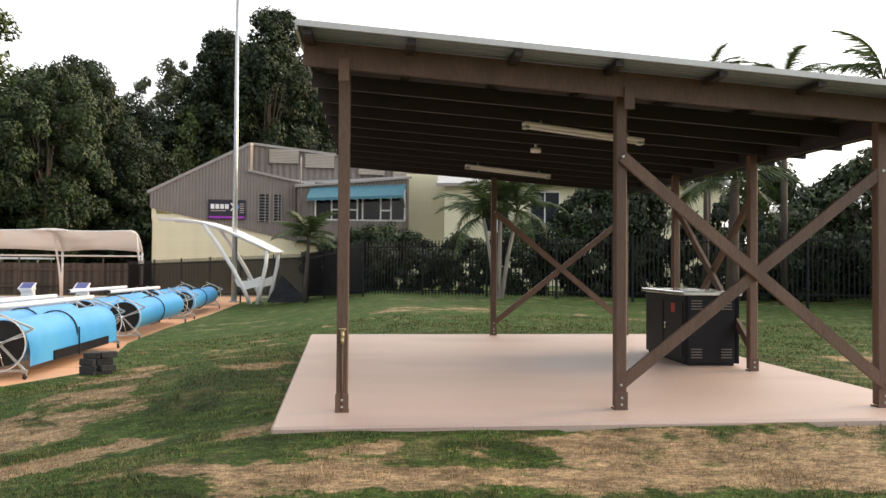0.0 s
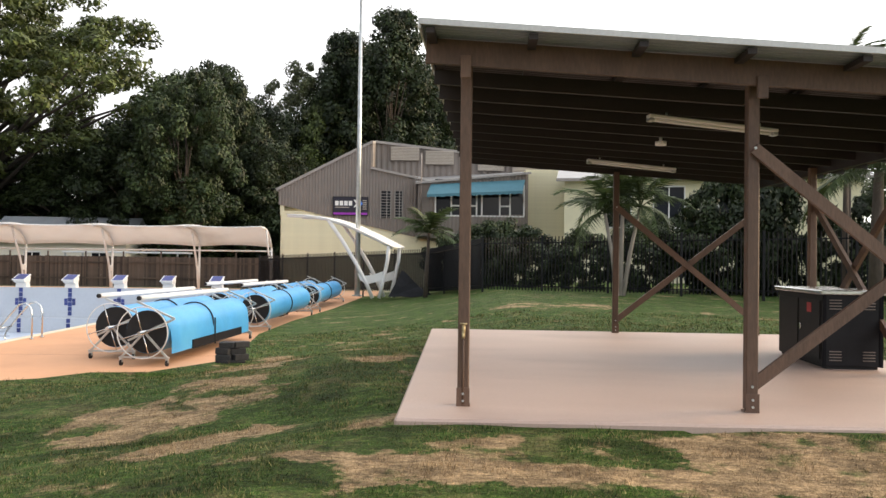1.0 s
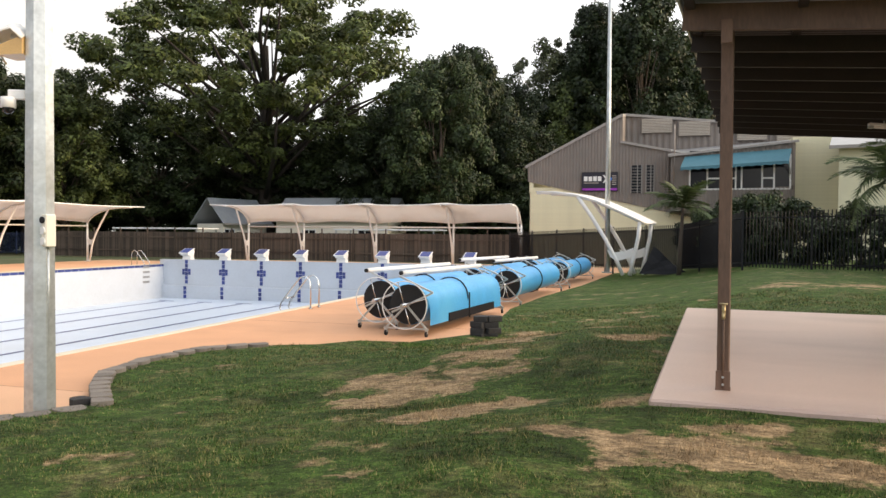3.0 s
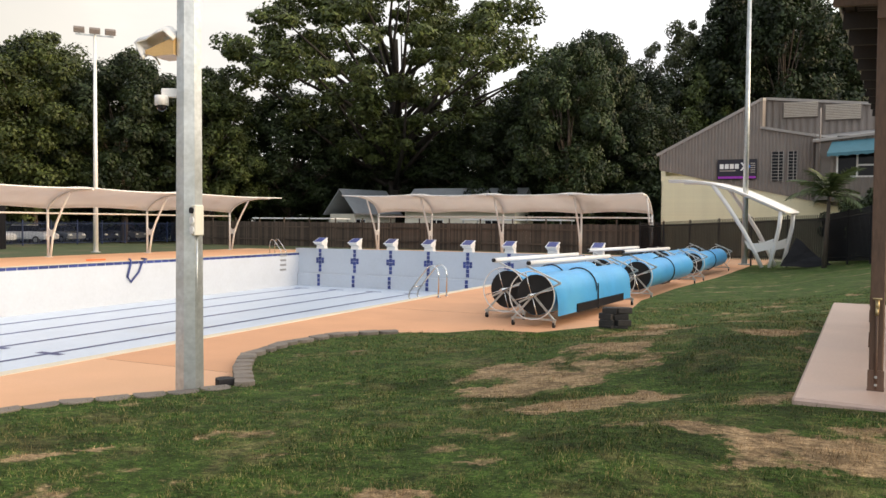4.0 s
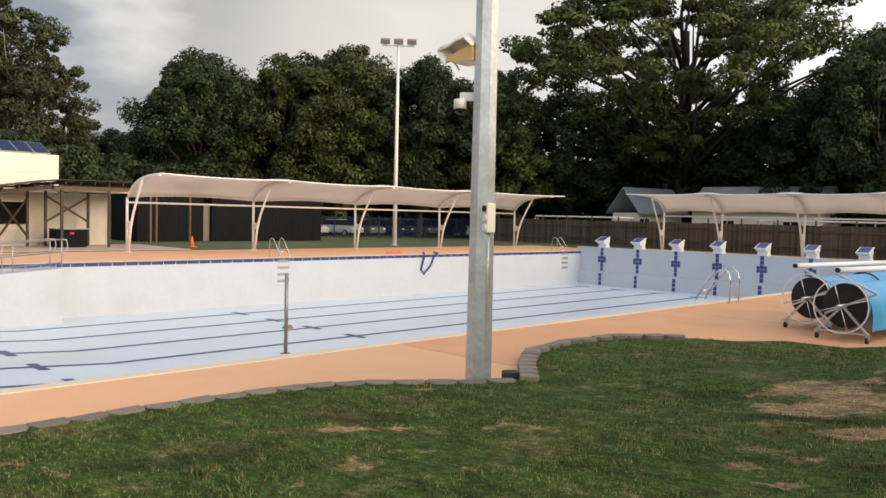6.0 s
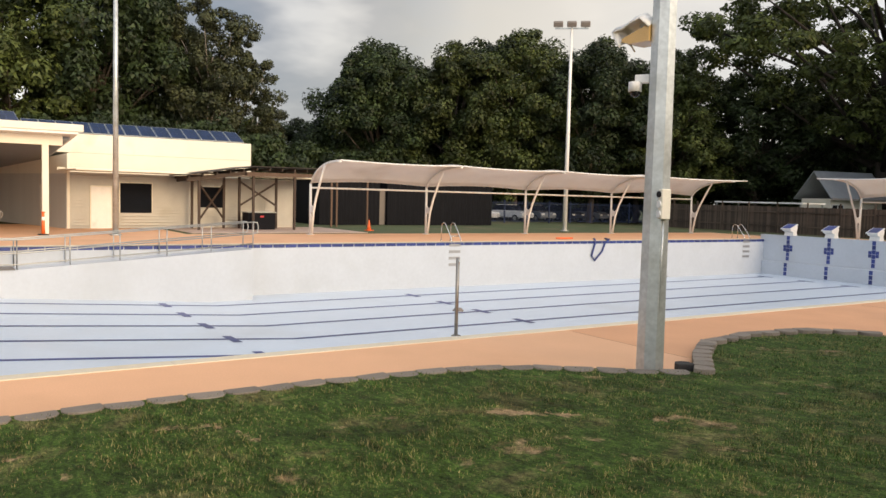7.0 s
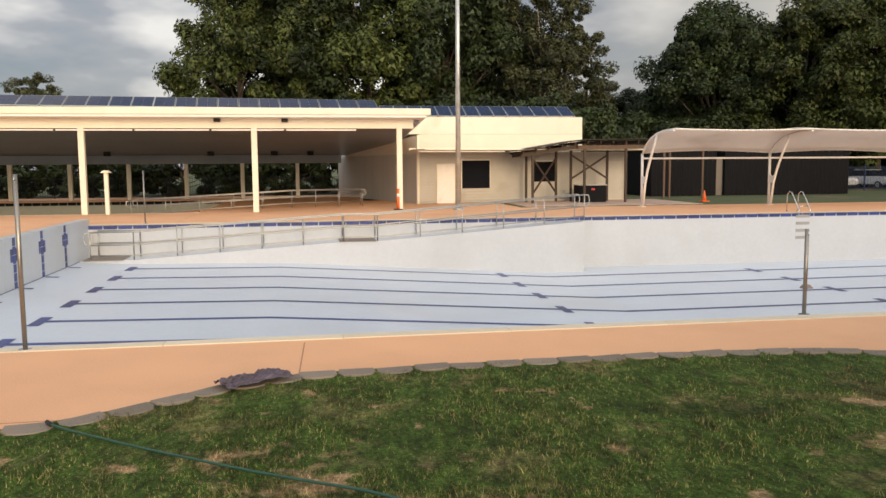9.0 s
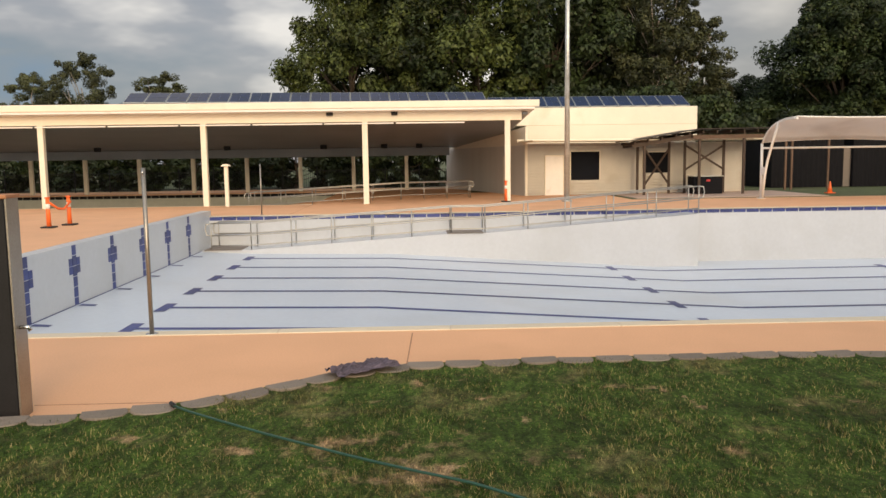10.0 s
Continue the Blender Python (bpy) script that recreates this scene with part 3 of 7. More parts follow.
def build_pool():
    pool = thing("swimming_pool", (0, 0, 0), "empty white tiled swimming pool with dark lane lines", "swimming pool", kind="structure")
    x0, x1, y0, y1 = POOL_X0, POOL_X1, POOL_Y0, POOL_Y1
    bm = B()
    stations = [y0, -6.05, -1.12, 8.25, y1]
    rows = [[bm.verts.new((x, y, floor_z(y))) for x in (x0, x1)] for y in stations]
    for a, b in zip(rows, rows[1:]):
        bm.faces.new((a[0], a[1], b[1], b[0]))
    part("pool_floor", bm, M_POOLBLUE, pool, "pale blue tiled pool floor")
    for name, (a0, a1, b0, b1), top in (("wall_far", (x0 - 0.25, x0, y0, y1), -0.006), ("wall_near", (x1, x1 + 0.25, y0, y1), -0.006),
                                        ("wall_shallow_end", (x0 - 0.25, x1 + 0.25, y0 - 0.35, y0), 0.2), ("wall_deep_end", (x0 - 0.25, x1 + 0.25, y1, y1 + 0.45), 0.28)):
        bm = B()
        box(bm, a0, a1, b0, b1, -2.4, top)
        part(name, bm, M_POOL, pool, "white tiled pool wall")
    # ledge low on the deep end wall
    bm = B()
    box(bm, x0, x1, y1 - 0.16, y1, -2.3, -1.27, bevel=0.02)
    part("ledge", bm, M_POOL, pool)
    # coping stones along both long sides
    me = to_mesh("coping", box(B(), 0, 0.22, 0.002, 1.998, -0.10, 0.012, bevel=0.004), M_COPING)
    for k in range(25):
        part("coping_stone", me, None, pool, m=pose(x1, y0 + 2 * k, 0.0))
        part("coping_stone", me, None, pool, m=pose(x0 - 0.22, y0 + 2 * k, 0.0))
    # waterline tiles on the far wall
    me = to_mesh("tile", box(B(), 0, 0.012, 0.02, 0.48, -0.15, -0.03), M_TILE)
    for k in range(100):
        y = y0 + 0.5 * k
        part("waterline_tile", me, None, pool, m=pose(x0, y, 0))
    lanes = [x0 + 1.6 + 2.51 * k for k in range(8)]
    shallow = [-27.1 + 2.25 * k for k in range(8)]
    # lane lines on the floor with cross bars at both ends, and a short mark at the shallow wall
    for xa, xb in zip(shallow, lanes):
        bm = B()

        def strip(half, a, b, lift):
            vs = []
            for side, y in ((-1, a), (1, a), (1, b), (-1, b)):
                x = xa + (xb - xa) * (y - y0) / (y1 - y0)
                vs.append(bm.verts.new((x + side * half, y, floor_z(y) + lift)))
            bm.faces.new(vs)

        for a, b in ((y0 + 1.83, -1.12), (-1.12, 8.25), (8.25, y1 - 2.0)):
            strip(0.1, a, b, 0.006)
        for y in (y0 + 1.83, 6.35, 16.1, y1 - 2.2):
            strip(0.5, y, y + 0.25, 0.009)
        strip(0.1, y0 + 0.07, y0 + 0.42, 0.006)
        part("lane_line", bm, M_TILE, pool, "dark blue tiled lane line")
    # lane targets on the end walls: single tiles
    tile = to_mesh("end_tile", box(B(), -0.098, 0.098, -0.010, 0.010, -0.108, 0.108), M_TILE)
    small = to_mesh("cross_tile", box(B(), -0.085, 0.085, -0.009, 0.009, -0.085, 0.085), M_TILE)
    for xa, xb in zip(shallow, lanes):
        for x, y, zs, c in ((xb, y1, [0.15 - 0.24 * k for k in range(6)], 2), (xb, y1 - 0.16, [-1.42 - 0.25 * k for k in range(3)], 0), (xa, y0, [0.085 - 0.235 * k for k in range(6)], 1)):
            for z in zs:
                part("target_tile", tile, None, pool, m=pose(x, y, z))
            if len(zs) > 3:
                for dx in (-0.2, 0.2):
                    for z in zs[c:c + 2]:
                        part("target_tile", small, None, pool, m=pose(x + dx, y, (zs[c] + zs[c + 1]) / 2 + (0.09 if z == zs[c] else -0.09)))
    # dark strip standing in for a ledge's shadow along the wall foot
    bm = B()
    box(bm, x0, x1, y0 - 0.001, y0 + 0.012, -1.19, -1.135)
    part("floor_line", bm, M_TILE, pool, "dark blue strip drawn as a ledge's shadow at the foot of the end wall")
    # recessed ladder steps in the far wall
    for y in (19.65, 40.2):
        for k in range(4):
            bm = B()
            box(bm, x0 - 0.002, x0 + 0.015, y - 0.3, y + 0.3, -0.20 - 0.29 * k, -0.08 - 0.29 * k)
            part("wall_step", bm, M_ZINC, pool, "grey recessed step in the pool wall")


build_pool()


# ---- timber picnic shelter on its slab ----
SH = pose(0.36, 6.86, 0.70, 0, 0, -5)   # near left post foot; local u across, v away


def roof_z(u, v):
    return 3.18 - 0.071 * (u + 0.33) + 0.0115 * (v + 0.6)


def build_slab():
    bm = B()
    prism(bm, [(-0.525, -0.655), (5.48, -0.52), (5.48, 7.72), (-0.855, 7.70)], "z", -0.25, 0.0)
    bmesh.ops.bevel(bm, geom=bm.edges[:], offset=0.02, segments=1, affect="EDGES")
    ob = part("shelter_slab", bm, M_SLAB, m=SH)
    tagged(ob, "pale pink concrete slab under the timber shelter", "slab", kind="structure")


build_slab()


def build_shelter():
    s = thing("picnic_shelter", SH, "dark brown timber picnic shelter with low skillion roof", "shelter")
    us, vs = (0.0, 2.45, 4.9), (0.0, 2.5, 5.0, 7.5)
    for u0 in us:
        for v in vs:
            if u0 == 2.45 and v in (2.5, 5.0):
                continue
            u = -0.034 * v if u0 == 0.0 else u0
            bm = B()
            box(bm, u - 0.05, u + 0.05, v - 0.05, v + 0.05, 0.02, roof_z(u, v) - 0.20, bevel=0.008)
            p = part("post", bm, M_TIMBER, s)
            bm = B()
            box(bm, u - 0.057, u + 0.057, v - 0.062, v - 0.051, 0.0, 0.16)
            box(bm, u - 0.06, u + 0.06, v - 0.06, v + 0.06, -0.002, 0.012)
            part("post_shoe", bm, M_TIMBER, p, "steel post shoe painted brown")
            for z in (0.05, 0.11):
                bm = B()
                tube(bm, [(u, v - 0.062, z), (u, v - 0.078, z)], 0.011, 6)
                part("bolt", bm, M_GALV, p)
    # cross braces: pairs of posts
    pairs = [((2.45, 0), (4.9, 0)), ((2.45, 7.5), (4.9, 7.5)), ((4.9, 2.5), (4.9, 5.0))]
    for (ua, va), (ub, vb) in pairs:
        along = Vector((ub - ua, vb - va, 0)).normalized()
        side = Vector((along.y, -along.x, 0))
        for i, (za, zb) in enumerate(((0.22, 2.16), (2.24, 0.22))):
            off = side * (0.062 if i else 0.02)
            p = Vector((ua, va, za)) + off
            q = Vector((ub, vb, zb)) + off
            bm = B()
            bar(bm, p, q, 0.045, 0.10)
            br = part("brace", bm, M_TIMBER, s)
            for e in (p, q):
                bm = B()
                tube(bm, [e + side * 0.02, e + side * 0.04], 0.012, 6)
                part("bolt", bm, M_GALV, br)
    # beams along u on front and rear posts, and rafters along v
    # rear and side beams, purlins and rafters carry the roof's shade in M_CEILD
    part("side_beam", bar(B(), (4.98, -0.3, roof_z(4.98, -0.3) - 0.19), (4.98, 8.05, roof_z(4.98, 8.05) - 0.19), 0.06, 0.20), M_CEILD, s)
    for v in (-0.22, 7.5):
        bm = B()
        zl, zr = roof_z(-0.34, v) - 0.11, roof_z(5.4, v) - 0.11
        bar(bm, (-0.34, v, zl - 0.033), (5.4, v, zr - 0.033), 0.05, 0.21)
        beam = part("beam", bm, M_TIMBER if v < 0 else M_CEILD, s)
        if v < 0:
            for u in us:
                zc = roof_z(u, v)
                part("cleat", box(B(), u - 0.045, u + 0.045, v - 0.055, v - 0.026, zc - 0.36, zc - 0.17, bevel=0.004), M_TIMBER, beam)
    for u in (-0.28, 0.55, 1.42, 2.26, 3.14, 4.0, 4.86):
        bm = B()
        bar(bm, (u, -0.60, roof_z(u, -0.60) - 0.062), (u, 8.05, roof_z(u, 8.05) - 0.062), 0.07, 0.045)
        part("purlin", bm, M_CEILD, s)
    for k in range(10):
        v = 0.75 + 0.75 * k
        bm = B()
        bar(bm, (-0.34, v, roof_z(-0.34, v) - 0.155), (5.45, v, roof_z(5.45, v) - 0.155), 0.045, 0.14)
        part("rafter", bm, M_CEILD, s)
    bm = B()
    bar(bm, (5.45, -0.5, roof_z(5.45, -0.5) - 0.08), (5.45, 8.05, roof_z(5.45, 8.05) - 0.08), 0.03, 0.17)
    part("barge_board", bm, M_TIMBER, s)
    # corrugated sheets, each 0.76 wide, lying across the shelter
    for k in range(11):
        bm = B()
        a = -0.62 + 0.79 * k
        prev = None
        steps = 30
        for i in range(steps + 1):
            v = a + 0.80 * i / steps
            h = 0.012 * math.cos(2 * math.pi * i / 3.0) + 0.018 + (0.003 if k % 2 else 0)
            vs4 = [bm.verts.new((u, v, roof_z(u, v) - 0.03 + h + e)) for u in (-0.36, 5.5) for e in (0, 0.004)]
            if prev:
                bm.faces.new((prev[1], prev[3], vs4[3], vs4[1]))
                bm.faces.new((prev[0], vs4[0], vs4[2], prev[2]))
                bm.faces.new((prev[0], prev[1], vs4[1], vs4[0]))
                bm.faces.new((prev[2], vs4[2], vs4[3], prev[3]))
            prev = vs4
        # sheets behind the eave are coloured dark for the shade beneath the roof
        part("roof_sheet", bm, M_CEILD if k else M_ZINCD, s, "corrugated roof sheet with its underside's shade in the dark colour" if k else "bare zinc corrugated sheet at the eave")
    for h, w in ((-0.008, 0.05),):
        bm = B()
        bar(bm, (-0.36, -0.64, roof_z(-0.36, -0.64) + h), (5.52, -0.64, roof_z(5.52, -0.64) + h), 0.018, w)
        part("roof_flashing", bm, M_FLASH, s, "pale metal edge flashing")
    bm = B()
    bar(bm, (-0.365, -0.62, roof_z(-0.36, -0.62) - 0.02), (-0.365, 8.15, roof_z(-0.36, 8.15) - 0.02), 0.02, 0.08)
    part("roof_flashing", bm, M_FLASH, s, "pale metal edge flashing")
    # tap on its pipe, fixed to the near left post
    part("tap_pipe", tube(B(), [(0.0, -0.066, 0.02), (0.0, -0.066, 0.62)], 0.010, 6), M_TIMBER, s)
    tap = B()
    tube(tap, [(0.0, -0.066, 0.60), (0.0, -0.066, 0.72)], 0.016, 8)
    tube(tap, [(0.0, -0.07, 0.64), (0.0, -0.14, 0.64), (0.0, -0.155, 0.595)], 0.013, 8)
    tube(tap, [(-0.032, -0.09, 0.715), (0.032, -0.09, 0.715)], 0.009, 6)
    part("tap", tap, M_BRASS, s, "aged brass garden tap")
    return s


M_FLASH = mat("pale_metal_flashing", (0.50, 0.50, 0.48), 0.45, 0.1, vary=0.12, scale=3, fine=40, bump=0.04)
M_ZINCD = mat("weathered_zinc_sheet", (0.25, 0.28, 0.32), 0.6, 0.2, vary=0.15, scale=3, fine=40, bump=0.05)
# brown darkened to hold the shade found under the roofs
M_CEILD = mat("roof_shaded_brown", (0.020, 0.014, 0.0125), 0.6, vary=0.25, scale=3)
M_TIN = mat("grey_tin_roof", (0.36, 0.38, 0.40), 0.4, 0.3, vary=0.1, scale=2)
M_BRASS = mat("aged_brass", (0.45, 0.36, 0.20), 0.4, 0.9, vary=0.2, scale=20)
build_shelter()


def build_batten_light(u, v, du=1.25):
    z = roof_z(u, v) - 0.295
    t = thing("batten_light", SH @ pose(u, v, z, 0, 4, 13), "white fluorescent batten light fixed under the roof", "light fitting", "lights under the shelter roof")
    bm = B()
    box(bm, 0, du, -0.05, 0.05, 0.012, 0.05, bevel=0.008)
    part("body", bm, M_WHITE, t)
    for x in (0.2, du - 0.2):
        part("hanger", tube(B(), [(x, 0, 0.05), (x, 0, 0.09)], 0.012, 6), M_GALV, t)
    bm = B()
    tube(bm, [(0.03, 0, -0.006), (du - 0.03, 0, -0.006)], 0.016, 8)
    part("diffuser", bm, M_WHITE, t)
    for x in (0.0, du - 0.06):
        bm = B()
        box(bm, x, x + 0.06, -0.045, 0.045, -0.024, 0.012, bevel=0.006)
        part("end_cap", bm, M_GALV, t)


build_batten_light(1.84, 1.43, 1.46)
build_batten_light(1.70, 5.55, 1.46)
sm = thing("smoke_detector", SH @ pose(2.34, 3.2, roof_z(2.34, 3.2) - 0.30), "small round white sensor under the shelter roof", "sensor")
part("body", tube(B(), [(0, 0, 0), (0, 0, 0.03), (0, 0, 0.05)], 0.07, 14), M_WHITE, sm)
part("stem", tube(B(), [(0, 0, 0.05), (0, 0, 0.12)], 0.02, 8), M_WHITE, sm)


def build_barbecue():
    t = thing("barbecue_cabinet", pose(4.86, 9.44, 0.702, 0, 0, -7), "black steel barbecue cabinet with a stainless top", "barbecue")
    w, d, h = 0.66, 1.70, 0.90
    bm = B()
    box(bm, 0, w, 0, d, 0.03, h, bevel=0.01)
    part("body", bm, M_BLACK, t)
    bm = B()
    box(bm, 0.03, w - 0.03, 0.03, d - 0.03, 0.0, 0.03)
    part("plinth", bm, M_RUBBER, t)
    bm = B()
    box(bm, -0.05, w + 0.05, -0.05, d + 0.05, h, h + 0.05, bevel=0.008)
    part("top", bm, M_STEEL, t, "stainless steel top plate")
    bm = B()
    box(bm, -0.012, -0.001, 0.12, 0.84, 0.10, 0.82, bevel=0.004)
    door = part("door", bm, M_BLACK, t)
    bm = B()
    box(bm, -0.03, -0.012, 0.75, 0.79, 0.42, 0.50, bevel=0.003)
    part("handle", bm, M_STEEL, door, "small steel latch")
    bm = B()
    box(bm, -0.012, -0.001, 0.90, 1.64, 0.10, 0.82, bevel=0.004)
    part("door", bm, M_BLACK, t)
    bm = B()
    box(bm, -0.016, -0.013, 0.40, 0.55, 0.66, 0.78)
    part("label_plate", bm, M_RED, t, "small red label plate")
    for cx in (0.13, 0.52):
        for z in (0.10, 0.72):
            for k in range(4):
                bm = B()
                box(bm, cx - 0.07, cx + 0.07, -0.008, 0.001, z + 0.035 * k, z + 0.035 * k + 0.012)
                part("vent_slot", bm, M_GREYWALL, t)
    for x in (0.0, w):
        bm = B()
        box(bm, x - 0.02, x + 0.02, -0.012, 0.0, 0.03, h)
        part("corner_trim", bm, M_DARK, t)


M_RED = mat("red_enamel", (0.45, 0.02, 0.03), 0.4)
build_barbecue()


# ---- shade canopies ----
def canopy_profile(depth, z0, z1, steps=10):
    """Membrane section: from the low rear edge steeply up, then flat to the front tip."""
    pts = []
    for i in range(steps + 1):
        s = i / steps
        pts.append((depth * (s ** 1.25), z0 + (z1 - z0) * (1 - (1 - s) ** 2.6)))
    return pts


def build_canopy(at, name, length_marks, depth, z0, z1, label, near=1, over=1.1, rail=True):
    """Row of V posts along local x, cantilever towards local -y."""
    t = thing(name, at, label, "shade canopy")
    prof = canopy_profile(depth, z0, z1)
    for i, x in enumerate(length_marks):
        bm = B()
        tube(bm, [(x, 0, 0), (x, 0.02, z0)], 0.062, 10)
        part("post", bm, M_WHITE, t)
        bm = B()
        tube(bm, [(x, -0.16, 0.02), (x, -0.36, 1.1), (x, -0.62, 1.75), (x, -1.05, 2.5), (x, -1.62, z1 - 0.12)], 0.058, 10)
        part("strut", bm, M_WHITE, t)
        bm = B()
        prism(bm, [(-0.33, 0.95), (-0.20, 1.14), (0.0, 1.0), (0.0, 1.62), (-0.12, 1.44), (-0.28, 1.38), (-0.42, 1.46), (-0.62, 1.80)], "x", x - 0.02, x + 0.02)
        part("web_plate", bm, M_WHITE, t)
        bm = B()
        tube(bm, [(x, -a, z - 0.04) for a, z in prof], 0.045, 8)
        part("rib", bm, M_WHITE, t)
        bm = B()
        box(bm, x - 0.14, x + 0.14, -0.2, 0.14, 0, 0.02)
        part("base_plate", bm, M_WHITE, t)
    for a, b in zip(length_marks, length_marks[1:]):
        n = 12
        verts, quads = [], []
        for i in range(n + 1):
            s = i / n
            sag = 0.16 * math.sin(math.pi * s)
            for j, (d, z) in enumerate(prof):
                k = j / (len(prof) - 1)
                reach = over * k * k * ((1 - s) if a == length_marks[0] else 0.0) * near + over * k * k * (s if b == length_marks[-1] else 0.0) * (1 - near)
                verts.append((a + (b - a) * s + (-reach if near else reach), -d + sag * (1.2 if j == len(prof) - 1 else 0.0), z + sag * (0.75 - 1.1 * k - 0.35 * math.sin(math.pi * k)) + 0.03))
        m = len(prof)
        for i in range(n):
            for j in range(m - 1):
                quads.append((i * m + j, i * m + j + 1, (i + 1) * m + j + 1, (i + 1) * m + j))
        fab = part("fabric_panel", fast_mesh("fabric", verts, quads, M_FABRIC, True), None, t, "pale grey shade cloth panel")
        md = fab.modifiers.new("thick", "SOLIDIFY")
        md.thickness = 0.012
        bm = B()
        tube(bm, [verts[i * m + m - 1] for i in range(n + 1)], 0.036, 6)
        part("hem", bm, M_WHITE, fab, "white roped hem")
        bm = B()
        tube(bm, [verts[i * m] for i in range(n + 1)], 0.02, 6)
        part("hem", bm, M_WHITE, fab, "white roped hem")
    if rail:
        bm = B()
        tube(bm, [(length_marks[0] - 0.05, 0, z0 - 0.22), (length_marks[-1] + 0.05, 0, z0 - 0.22)], 0.045, 8)
        part("rail", bm, M_WHITE, t)
    # raised caps of cloth over the ribs
    for x in length_marks[1:-1]:
        bm = B()
        rows = [[bm.verts.new((x + 0.95 * c, -depth * f, z1 + 0.035 + 0.10 * (1 - c * c) * math.sin(math.pi * min(1.0, (f - 0.45) / 0.55)))) for c in (-1, -0.6, -0.2, 0.2, 0.6, 1)] for f in (0.45, 0.6, 0.75, 0.9, 1.0)]
        for r0, r1 in zip(rows, rows[1:]):
            for i in range(5):
                bm.faces.new((r0[i], r0[i + 1], r1[i + 1], r1[i])).smooth = True
        part("cap_flap", bm, M_FABRIC, t, "pale cloth cap over the rib")
    # end curtains: curved cloth ends
    for x, lean in ((length_marks[0], -over * near), (length_marks[-1], over * (1 - near))):
        bm = B()
        tube(bm, [(x + lean * (j / (len(prof) - 1)) ** 2, -d, z + 0.02) for j, (d, z) in enumerate(prof)], 0.03, 6)
        part("end_hem", bm, M_WHITE, t)
    return t


# beyond the deep end: rear posts towards +y, opening to the pool
build_canopy(pose(0, 47.2, 0.0), "shade_canopy", [-27.1, -23.1, -18.1, -13.05, -8.85], 2.9, 2.56, 3.64, "long white framed shade canopy behind the starting blocks")
# along the far side of the pool
build_canopy(pose(-36.3, 0, 0.0, 0, 0, 90), "shade_canopy", [15.5, 22.1, 28.8, 35.6, 43.0], 3.3, 2.50, 3.50, "long white framed shade canopy beside the pool", near=0, over=1.3)


# ---- buildings ----
def clad(bm, x0, x1, z0, z1, y, step, depth, slope=None):
    """A ribbed sheet wall facing -y: its top runs along slope(x)."""
    n = max(1, int(round((x1 - x0) / step)))
    prev = None
    for i in range(n * 4 + 1):
        x = x0 + (x1 - x0) * i / (n * 4)
        yy = y - (depth if i % 4 in (1, 2) else 0.0)
        top = slope(x) if slope else z1
        pair = (bm.verts.new((x, yy, z0)), bm.verts.new((x, yy, top)))
        if prev:
            bm.faces.new((prev[0], pair[0], pair[1], prev[1]))
        prev = pair
    return bm


